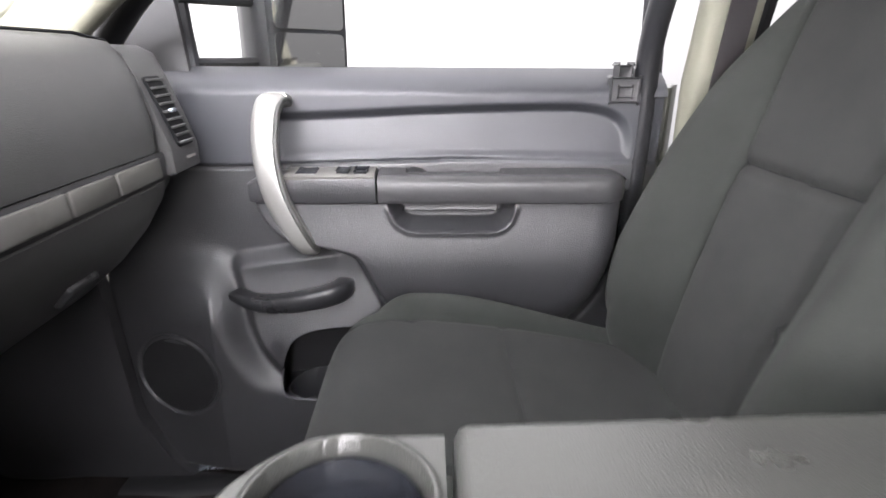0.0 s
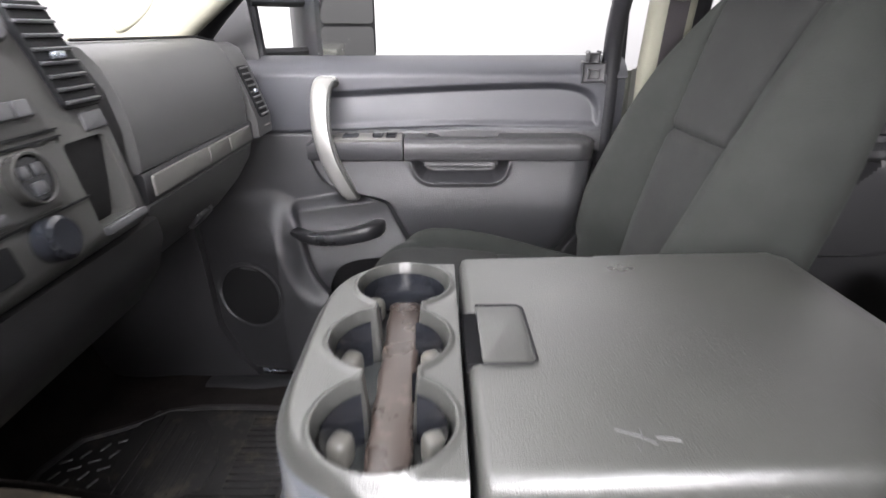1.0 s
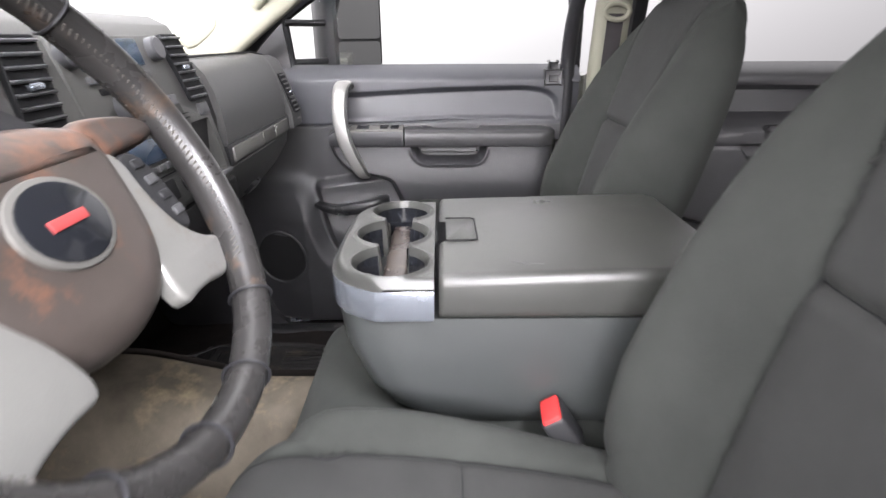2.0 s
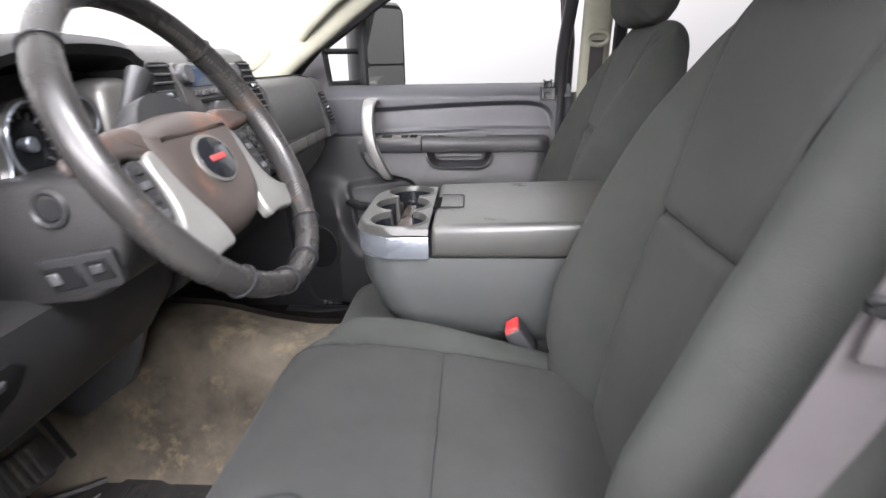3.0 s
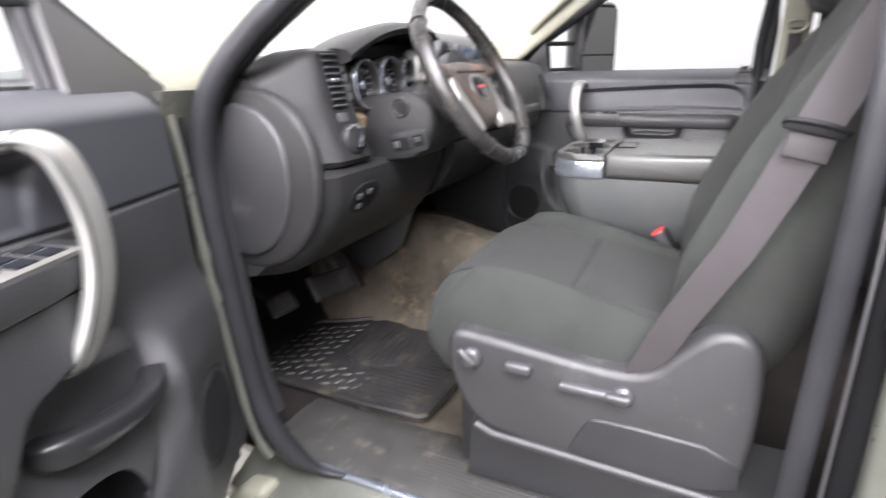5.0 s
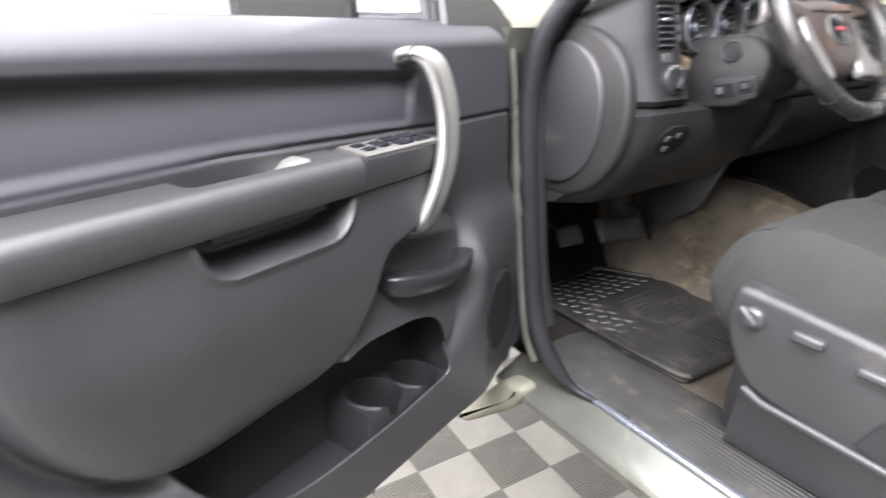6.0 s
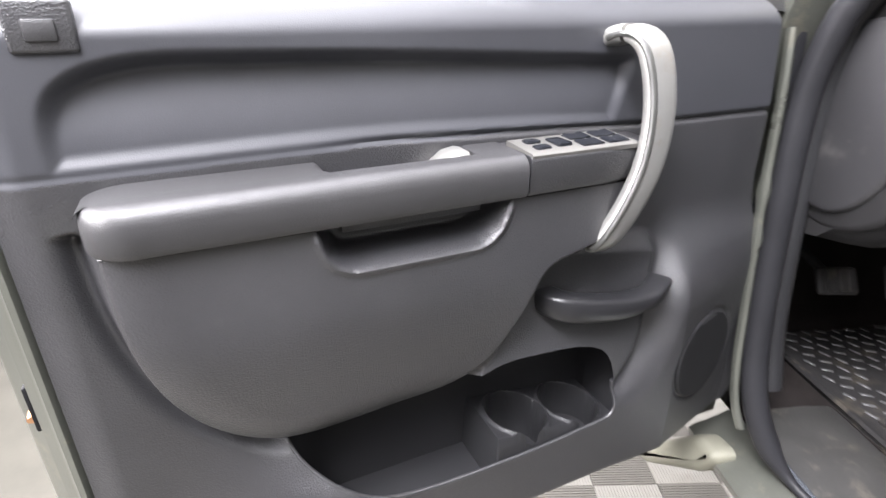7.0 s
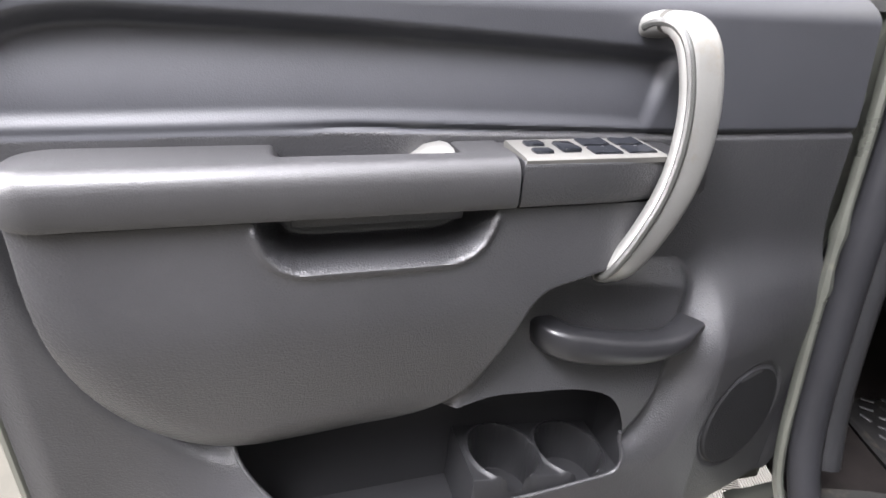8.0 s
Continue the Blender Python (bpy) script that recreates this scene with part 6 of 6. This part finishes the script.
    for zz, nm, material, lab, g in (((1.222, 1.262), "bright_band", DULL_CHROME, "scuffed bright band round the tray", 0.0),):
        bm = bmesh.new()
        loft(bm, [[Vector((x, ym + (y - ym) * (1 + k), z)) for x, y in outl] for z, k in ((zz[0], 0.0), (zz[0] + 0.004, 0.006), (zz[1] - 0.004, 0.004), (zz[1], -0.004))], cap=False)
        part(nm, bm, material, c, lab)
    # padded body below, rounded at the front foot
    bm = bmesh.new()
    rings = []
    for z, xf, w in ((1.2215, -0.152, hw - 0.008), (1.18, -0.146, hw - 0.003), (1.12, -0.12, hw - 0.002), (1.085, -0.09, hw - 0.004), (1.06, -0.03, hw - 0.012), (1.05, 0.03, hw - 0.03)):
        pts = [(0.33, -w), (xf + 0.07, -w), (xf + 0.035, -w + 0.004), (xf + 0.014, -w + 0.02), (xf + 0.004, -w + 0.045), (xf, -w + 0.08), (xf, w - 0.08), (xf + 0.004, w - 0.045), (xf + 0.014, w - 0.02), (xf + 0.035, w - 0.004), (xf + 0.07, w), (0.33, w)]
        rings.append([Vector((x, ym + y, z)) for x, y in pts])
    loft(bm, rings)
    part("console_body", bm, CONSOLE_SIDE, c, "grey padded vinyl console body")
    # seat pad it rests on
    bm = bmesh.new()
    pillow(bm, plane_at((-0.235, ym, 0.985), (0, -1, 0), (1, 0, 0)), lambda v: 0.185, 0.52, lambda u, v: 0.075 + 0.01 * v, lambda u, v: 0.16, 40, 40, 8, 8)
    part("centre_cushion", bm, CLOTH, c, "charcoal cloth centre seat pad")
    return c


centre_console()


def belts():
    b = thing("driver_seat_belt", "mauve-grey seat belt hanging across the driver seat side", "seat belt", (0.14, -0.74, 1.0))
    P = [Vector(p) for p in ((0.425, -0.745, 1.86), (0.395, -0.762, 1.68), (0.368, -0.77, 1.56), (0.335, -0.772, 1.474), (0.308, -0.772, 1.405), (0.278, -0.772, 1.325), (0.248, -0.77, 1.25), (0.19, -0.765, 1.135), (0.155, -0.758, 1.05), (0.135, -0.75, 0.99))]
    rows = []
    for i, p in enumerate(P):
        dd_ = (P[min(i + 1, len(P) - 1)] - P[max(i - 1, 0)]).normalized()
        wv = Vector((0.80, -0.30 + 0.05 * i, 0.35))
        wv = (wv - dd_ * wv.dot(dd_)).normalized()
        nv = dd_.cross(wv)
        rows.append([p + wv * 0.0245 * k + nv * 0.0012 * e for k, e in ((-1, -1), (-0.5, -1.4), (0, -1), (0.5, -1.4), (1, -1), (1, 1), (0.5, 0.6), (0, 1), (-0.5, 0.6), (-1, 1))])
    bm = bmesh.new()
    loft(bm, rows)
    part("webbing", bm, WEBBING, b, "mauve-grey belt webbing")
    # tongue
    bm = bmesh.new()
    dirn = (P[5] - P[3]).normalized()
    m = plane_at((0.308, -0.782, 1.410), (0.96, -0.05, -0.20), tuple(-dirn))
    tube(bm, [m @ Vector((0.034 * math.cos(a), 0.004 + 0.005 * math.sin(a), 0.003 + 0.006 * math.sin(a))) for a in (2 * math.pi * q / 28 for q in range(28))], 0.0034, 8, closed=True, up=tuple(m.to_3x3() @ Vector((0, 0, 1))))
    rbox(bm, (-0.034, -0.005, -0.004), (0.034, 0.006, 0.004), 0.0025, 2, m)
    part("tongue_grip", bm, BLACK, b, "black plastic tongue grip")
    bm = bmesh.new()
    rbox(bm, (-0.0245, -0.036, -0.006), (0.0245, -0.006, -0.0005), 0.002, 2, m @ Matrix.Translation((0.001, 0, 0)))
    part("tongue", bm, WEBBING, b, "folded webbing below the tongue")
    k = thing("seat_belt_buckle", "dark seat belt buckle with red button beside the console", "buckle", (0.14, -0.215, 1.05))
    bm = bmesh.new()
    mk = plane_at((0.135, -0.222, 1.092), (0.1, 1, 0.0), (-0.55, -0.1, 0.8))
    rbox(bm, (-0.024, -0.042, -0.014), (0.024, 0.022, 0.016), 0.005, 3, mk)
    part("buckle_body", bm, PLASTIC_DARK, k, "grey plastic buckle body")
    bm = bmesh.new()
    rbox(bm, (-0.022, 0.012, -0.011), (0.022, 0.026, 0.014), 0.003, 2, mk)
    part("release_button", bm, RED, k, "red release button")
    bm = bmesh.new()
    rbox(bm, (-0.014, -0.16, -0.005), (0.014, -0.05, 0.005), 0.003, 2, mk)
    part("buckle_stalk", bm, PLASTIC_DARK, k)
    # passenger's belt at the middle post
    p = thing("passenger_seat_belt", "dark seat belt with guide ring on the beige post", "seat belt", (0.43, 0.77, 1.0))
    rows = [[Vector((x + 0.022 * k, y + 0.004 * k - 0.0012 * e, z)) for k, e in ((-1, -1), (1, -1), (1, 1), (-1, 1))] for x, y, z in ((0.44, 0.73, 1.60), (0.445, 0.775, 1.40), (0.445, 0.79, 1.1), (0.44, 0.79, 0.75))]
    bm = bmesh.new()
    loft(bm, rows)
    part("webbing", bm, WEBBING, p)
    bm = bmesh.new()
    tube(bm, [(0.44 + 0.032 * math.cos(a), 0.722, 1.605 + 0.02 * math.sin(a)) for a in (2 * math.pi * q / 16 for q in range(16))], 0.007, 8, closed=True, up=(0, 1, 0))
    part("guide_ring", bm, BEIGE, p, "beige belt guide ring")


belts()


# ---- rear of the cab ----
def rear():
    r = thing("rear_seat", "dark cloth rear bench seat behind the front seats", "bench seat", (1.2, 0, 0.7))
    bm = bmesh.new()
    pillow(bm, plane_at((0.95, 0, 0.96), (0, -1, 0), (1, 0, -0.05)), lambda v: 0.66, 0.52, lambda u, v: 0.10, lambda u, v: 0.10, 40, 30, 14, 8)
    part("cushion", bm, CLOTH, r, "charcoal bench cushion")
    bm = bmesh.new()
    m = plane_at((1.46, 0, 1.0), (0, -1, 0), (0.2, 0, 1))
    z = m.to_3x3() @ Vector((0, 0, 1))
    pillow(bm, m if z[0] < 0 else m @ Matrix.Diagonal((-1, 1, -1, 1)), lambda v: 0.66, 0.62, lambda u, v: 0.08 - 0.012 * line(abs(u), 0.33, 0.02), lambda u, v: 0.06, 50, 30, 14, 8)
    part("backrest", bm, CLOTH, r, "charcoal bench backrest")
    bm = bmesh.new()
    rbox(bm, (0.98, -0.62, 0.67), (1.45, 0.62, 0.87), 0.02)
    part("bench_base", bm, PLASTIC_DARK, r)
    e = thing("rear_door", "closed rear door behind the driver seat", "vehicle door", (0.56, -0.863, 0))
    bm = bmesh.new()
    rbox(bm, (0.515, -0.985, 0.62), (1.46, -0.885, 1.45), 0.012)
    part("door_shell", bm, PAINT, e, "grey-green painted door shell")
    bm = bmesh.new()
    rbox(bm, (0.56, -0.884, 0.68), (1.44, -0.80, 1.46), 0.03, 3)
    part("door_card", bm, PLASTIC, e, "grained grey rear door card")
    bm = bmesh.new()
    tube(bm, [(0.535, -0.895, 1.45), (0.525, -0.82, 1.75), (0.55, -0.765, 1.93)], 0.022, 8, up=(0, 1, 0))
    part("window_frame", bm, SEAL, e, "black rear window frame")
    d = thing("rear_door", "closed grey rear door with grip slot and pull pocket", "vehicle door", (0.56, 0.863, 0))
    ss = np.linspace(0, 0.88, 110)
    zs = np.linspace(0.70, 1.475, 100)
    S, Z = np.meshgrid(ss, zs)
    N = np.full(S.shape, 0.03)
    N = np.where(Z > 1.43, 0.03 - 0.055 * ((Z - 1.43) / 0.045) ** 2, N)
    N = mix(N, -0.006, inside(smooth_poly([(0.05, 1.323), (0.80, 1.323), (0.80, 1.40), (0.05, 1.41)], 1), S, Z, 0.010))
    N = N - 0.006 * np.exp(-((Z - 1.316) / 0.004) ** 2)
    N = mix(N, 0.09, inside(smooth_poly([(0.04, 1.30), (0.78, 1.30), (0.77, 1.1), (0.6, 1.0), (0.12, 1.0), (0.05, 1.15)], 2), S, Z, 0.012))
    N = mix(N, 0.03, inside(smooth_poly([(0.36, 1.30), (0.56, 1.30), (0.56, 1.275), (0.36, 1.275)], 1), S, Z, 0.005))
    N = mix(N, 0.04, inside([(0.30, 1.245), (0.42, 1.245), (0.37, 1.20), (0.34, 1.20)], S, Z, 0.005))
    N = N - 0.005 * np.exp(-((Z - 1.25) / 0.003) ** 2) * sm(0.06, 0.09, S)
    bm = bmesh.new()
    sheet(bm, [[Vector((0.56 + S[j, i], 0.863 - N[j, i], Z[j, i])) for i in range(S.shape[1])] for j in range(S.shape[0])])
    part("door_card", bm, PLASTIC, d, "grained grey rear door card")
    bm = bmesh.new()
    rbox(bm, (0.56, 0.885, 0.62), (1.46, 1.0, 1.45), 0.01)
    part("door_shell", bm, PAINT, d, "painted door shell")
    bm = bmesh.new()
    rbox(bm, (0.575, 0.77, 1.06), (0.72, 0.84, 1.095), 0.01, 3)
    part("pocket_bar", bm, PLASTIC_SMOOTH, d, "dark pocket bar")
    bm = bmesh.new()
    tube(bm, [(0.545, 0.895, 1.46), (0.53, 0.80, 1.75), (0.55, 0.745, 1.92)], 0.022, 8)
    part("window_frame", bm, SEAL, d, "black rear window frame")


rear()


# ---- pedals, mats, floor tiles ----
def pedals():
    p = thing("brake_pedal", "wide black rubber brake pedal on its arm", "pedal", (-0.68, -0.41, 0.9))
    m = plane_at((-0.672, -0.44, 0.94), (0.06, 1, -0.12), (-0.55, 0, 0.8))
    bm = bmesh.new()
    rbox(bm, (-0.085, -0.036, -0.02), (0.085, 0.036, 0.0), 0.008, 3, m)
    pad = part("pedal_pad", bm, RUBBER, p, "ribbed rubber pad")
    for k in range(9):
        bm = bmesh.new()
        rbox(bm, (-0.072 + 0.0165 * k, -0.028, -0.002), (-0.063 + 0.0165 * k, 0.028, 0.003), 0.001, 1, m)
        part("tread_rib", bm, RUBBER, pad)
    bm = bmesh.new()
    tube(bm, [m @ Vector((0.02, 0.0, -0.02)), (-0.76, -0.40, 1.0), (-0.80, -0.39, 1.15)], 0.012, 8)
    part("pedal_arm", bm, PLASTIC_DARK, p)
    g = thing("accelerator_pedal", "worn grey accelerator pedal and bracket", "pedal", (-0.70, -0.27, 0.9))
    m = plane_at((-0.715, -0.325, 0.925), (0.0, 1, 0), (-0.5, 0, 0.85))
    bm = bmesh.new()
    rbox(bm, (-0.028, -0.06, -0.014), (0.028, 0.055, 0.0), 0.008, 3, m)
    part("pedal_pad", bm, PLASTIC, g, "smooth worn pedal")
    bm = bmesh.new()
    tube(bm, [m @ Vector((0.034, -0.065, 0)), m @ Vector((0.038, 0.03, 0.004)), m @ Vector((0.02, 0.075, 0.0)), (-0.80, -0.25, 1.05)], 0.006, 8)
    part("pedal_arm", bm, BLACK, g)
    k = thing("parking_brake_pedal", "small black parking brake pedal near the door", "pedal", (-0.70, -0.70, 0.9))
    m = plane_at((-0.685, -0.63, 0.955), (0.1, 1, 0), (-0.55, 0, 0.8))
    bm = bmesh.new()
    rbox(bm, (-0.04, -0.028, -0.016), (0.04, 0.028, 0.0), 0.008, 3, m)
    pad = part("pedal_pad", bm, RUBBER, k)
    for q in range(4):
        bm = bmesh.new()
        rbox(bm, (-0.03 + 0.016 * q, -0.022, -0.002), (-0.022 + 0.016 * q, 0.022, 0.003), 0.001, 1, m)
        part("tread_rib", bm, RUBBER, pad)
    bm = bmesh.new()
    tube(bm, [m @ Vector((0, 0, -0.016)), (-0.78, -0.67, 1.0), (-0.82, -0.67, 1.2)], 0.010, 8)
    part("pedal_arm", bm, PLASTIC_DARK, k)


pedals()


def floor_mat(name, cy, front, rear_x, label):
    f = thing(name, label, "floor mat", (-0.55, cy, FLOOR), group="rubber floor mats")
    z = FLOOR + 0.024
    out = smooth_poly([(front, cy - 0.20), (front, cy + 0.10), (front + 0.13, cy + 0.165), (front + 0.20, cy + 0.225), (rear_x - 0.12, cy + 0.225), (rear_x, cy + 0.20), (rear_x, cy - 0.20), (rear_x - 0.03, cy - 0.222), (front + 0.05, cy - 0.225)], 1)
    bm = bmesh.new()
    slab(bm, out, plane_at((0, 0, z), (1, 0, 0), (0, 1, 0)), 0.016, 0.005, 2)
    sheet_ = part("mat_sheet", bm, RUBBER, f, "dusty black rubber mat")
    bm = bmesh.new()
    tube(bm, [(x, y, z + 0.002) for x, y in out], 0.008, 6, closed=True)
    part("mat_rim", bm, RUBBER, f, "raised rim")
    # tread-plate studs at the front, long ribs behind, a smooth heel pad
    n = 0
    for i in range(13):
        for j in range(12):
            x, y = front + 0.035 + 0.030 * i, cy - 0.185 + 0.040 * j + (0.02 if i % 2 else 0)
            if y > cy + 0.05 + 0.6 * (x - front) or y > cy + 0.17 or x > -0.56 or (x > -0.72 and y > cy - 0.10):
                continue
            bm = bmesh.new()
            rbox(bm, (-0.012, -0.0035, 0), (0.012, 0.0035, 0.0035), 0.0015, 1, Matrix.Translation((x, y, z)) @ Matrix.Rotation(1.15 if (i + j) % 2 else 0.45, 4, "Z"))
            part("tread_stud", bm, STUD, sheet_)
            n += 1
    bm = bmesh.new()
    slab(bm, smooth_poly([(-0.70, cy - 0.06), (-0.74, cy + 0.21), (-0.60, cy + 0.21), (-0.50, cy + 0.08), (-0.515, cy - 0.06)], 1), plane_at((0, 0, z + 0.007), (1, 0, 0), (0, 1, 0)), 0.01, 0.003)
    hp = part("heel_pad", bm, RUBBER, sheet_, "smooth raised heel pad")
    for k in range(7):
        bm = bmesh.new()
        rbox(bm, (-0.685 + 0.022 * k, cy - 0.04, z + 0.006), (-0.677 + 0.022 * k, cy + 0.19 - 0.014 * k, z + 0.010), 0.001, 1)
        part("pad_rib", bm, RUBBER, hp)
    for k in range(21):
        y = cy - 0.185 + 0.0185 * k
        x0 = -0.58 if y < cy - 0.03 else -0.47
        bm = bmesh.new()
        rbox(bm, (x0, y - 0.003, z - 0.001), (rear_x - 0.03, y + 0.003, z + 0.005), 0.0012, 1)
        part("mat_rib", bm, RUBBER, sheet_)


floor_mat("driver_floor_mat", -0.358, -0.93, -0.33, "dusty black rubber driver mat with tread-plate studs")
floor_mat("passenger_floor_mat", 0.40, -0.86, -0.33, "black rubber passenger mat on shade-darkened carpet")


def kick(side):
    bm = bmesh.new()
    y = side * 0.80
    loft(bm, [[Vector((x, y - side * o, z)) for x, z in (((-1.0, 0.665), (-0.50, 0.66), (-0.55, 0.72), (-0.60, 0.82), (-0.62, 1.15), (-1.0, 1.15)) if side > 0 else ((-1.0, 0.67), (-0.68, 0.665), (-0.69, 0.80), (-0.70, 1.15), (-1.0, 1.15)))] for o in (0.0, 0.03)])
    tagged(part("kick_panel_" + ("right" if side > 0 else "left"), bm, PLASTIC if side > 0 else DASH, None, "moulded kick panel ahead of the door"), kind="structure")


kick(1)
kick(-1)


def exterior():
    # cowl and bonnet seen over the dash
    h = thing("truck_bonnet", "dark green-grey bonnet and cowl beyond the windscreen", "bonnet", (-1.6, 0, 1.3))
    bm = bmesh.new()
    loft(bm, [[Vector((x, y, 1.492 - 0.05 * (y / 0.8) ** 2 + dz - 0.04 * max(0, -1.2 - x))) for x, dz in ((-1.07, 0.02), (-1.15, 0.05), (-1.6, 0.06), (-2.3, 0.02), (-2.35, -0.3), (-1.07, -0.3))] for y in np.linspace(-0.9, 0.9, 15)])
    part("bonnet_skin", bm, PAINT_DARK, h, "painted bonnet")
    bm = bmesh.new()
    tube(bm, [(-1.12, -0.5, 1.455), (-1.10, 0.0, 1.485), (-1.10, 0.6, 1.475)], 0.010, 8)
    part("wiper_arm", bm, BLACK, h, "black wiper arm")
    # windscreen
    w = bmesh.new()
    outl = lambda o: [Vector((-1.05 + o, y, 1.47)) for y in (-0.74, 0.74)] + [Vector((-0.10 + o, y, 1.93)) for y in (0.58, -0.58)]
    loft(w, [outl(0), outl(0.005)])
    p = tagged(part("window_1", w, GLASS, None, "clear raked windscreen", True), kind="structure")
    p.visible_shadow = False
    # step bar under the sill
    s = thing("side_step", "pale plastic guard below the door opening", "running board", (-0.6, -1.0, 0.2))
    bm = bmesh.new()
    slab(bm, fillet([(-0.82, 0.395), (-0.78, 0.400), (-0.585, 0.575), (-0.545, 0.64), (-0.555, 0.66), (-0.62, 0.645), (-0.82, 0.42)], 0.02), plane_at((0, -0.905, 0), (1, 0, 0), (0, 0, 1)), 0.05, 0.02, 3)
    part("guard_panel", bm, BEIGE, s, "pale moulded guard")


exterior()


# striker on the middle post
def post_detail():
    p = thing("door_striker", "bolted steel door striker on the grey-green post", "striker", (0.45, -0.90, 1.24))
    bm = bmesh.new()
    slab(bm, fillet([(0.392, 1.205), (0.455, 1.20), (0.458, 1.285), (0.396, 1.287)], 0.012), plane_at((0, -0.888, 0), (1, 0, 0), (0, 0, 1)), 0.016, 0.004)
    # shadow on the plate comes from its darkened colour
    part("striker_plate", bm, STEEL, p, "steel striker plate darkened for the shadow on it")
    for r_, y_, h_ in ((0.024, -0.893, 0.006), (0.016, -0.899, 0.010)):
        bm = bmesh.new()
        disc(bm, (0.417, y_, 1.246), (0, -1, 0), r_, h_, 24, 0.002)
        part("bolt", bm, STEEL, p, "steel striker bolt and washer")
    bm = bmesh.new()
    disc(bm, (0.417, -0.905, 1.246), (0, -1, 0), 0.007, 0.008, 6, 0.001)
    part("bolt", bm, BLACK, p, "dark bolt socket")
    bm = bmesh.new()
    rbox(bm, (0.438, -0.899, 1.222), (0.475, -0.885, 1.270), 0.004)
    part("striker_recess", bm, BLACK, p, "dark opening beside the striker")
    for z_ in (1.215, 1.277):
        bm = bmesh.new()
        tube(bm, [(0.405, -0.900, z_), (0.44, -0.904, z_ + (0.004 if z_ > 1.25 else -0.004)), (0.465, -0.915, z_)], 0.006, 8, 0.7)
        part("striker_loop", bm, STEEL, p, "dull steel striker arm")
    bm = bmesh.new()
    loft(bm, [[Vector((x_ + dx, -y_ + dy, z)) for x_, y_ in ((0.405, 0.875), (0.409, 0.885), (0.425, 0.893), (0.47, 0.912), (0.49, 0.935), (0.495, 0.90), (0.42, 0.86))] for z, dx, dy in ((1.312, 0.0, 0.012), (1.318, 0.0, 0.0), (1.45, -0.01, 0.02), (1.75, -0.02, 0.10), (1.93, -0.02, 0.16))])
    part("upper_panel", bm, PAINT, p, "painted upper face of the post over a ledge")
    bm = bmesh.new()
    prof = [(0.408, 0.855), (0.412, 0.872), (0.42, 0.878), (0.455, 0.885), (0.475, 0.90), (0.49, 0.93), (0.505, 0.94), (0.505, 0.84), (0.42, 0.83)]
    loft(bm, [[Vector((x + dx, -y + dy, z)) for x, y in prof] for z, dx, dy in ((0.62, 0.0, 0), (1.0, 0.0, 0), (1.45, -0.01, 0.02), (1.75, -0.02, 0.10), (1.93, -0.02, 0.16))])
    part("post_edge", tube(bmesh.new(), [(0.373, -0.872, 0.75), (0.374, -0.872, 1.0), (0.374, -0.870, 1.3), (0.370, -0.850, 1.5), (0.364, -0.772, 1.75)], 0.0030, 8, up=(0, 1, 0)), SHIELD, p, "grey edge beside the seal")
    part("door_gap_seal", tube(bmesh.new(), [(0.388, -0.868, 0.75), (0.392, -0.868, 1.0), (0.392, -0.866, 1.3), (0.384, -0.848, 1.5), (0.375, -0.77, 1.75)], 0.013, 10, 0.5, up=(0, 1, 0)), VOID, p, "black rubber seal on the post")
    tagged(part("post_outer_left", bm, PAINT, None, "grey-green painted outer middle post"), kind="structure")


post_detail()


def tiles():
    """Snap-together ribbed floor tiles, pale and grey in turn, slightly turned to the truck."""
    T = 0.258
    base = Matrix.Translation((-1.308, -0.497, GROUND)) @ Matrix.Rotation(radians(-3.8), 4, "Z")
    root = thing("tile_floor", "pale and grey ribbed snap-together floor tiles", "tiled floor", (-1.308, -0.497, GROUND), kind="structure")

    def tile_mesh(nm, material):
        bm = bmesh.new()
        n = 21
        for k in range(n):
            y = 0.002 + (T - 0.004) * (k + 0.5) / n
            rbox(bm, (0.001, y - 0.0043, -0.010), (T - 0.001, y + 0.0043, 0.0), 0.0008, 1)
        rbox(bm, (0.001, 0.001, -0.012), (T - 0.001, T - 0.001, -0.0045), 0)
        for f in bm.faces:
            f.smooth = False
        me = bpy.data.meshes.new(nm)
        bm.to_mesh(me)
        bm.free()
        me.materials.append(material)
        return me

    pale, grey = tile_mesh("pale_tile", TILE_WHITE), tile_mesh("grey_tile", TILE_GREY)
    for i in range(-4, 9):
        for j in range(-9, 6):
            ob = new("tile", pale if (i + j) % 2 else grey)
            turn = Matrix.Translation((T, 0, 0)) @ Matrix.Rotation(radians(90), 4, "Z") if (i + j) % 2 == 0 else Matrix()
            ob.parent = root
            ob.matrix_parent_inverse = PLACE[root.name].inverted()
            ob.matrix_basis = base @ Matrix.Translation((T * i, T * j, 0)) @ turn


tiles()
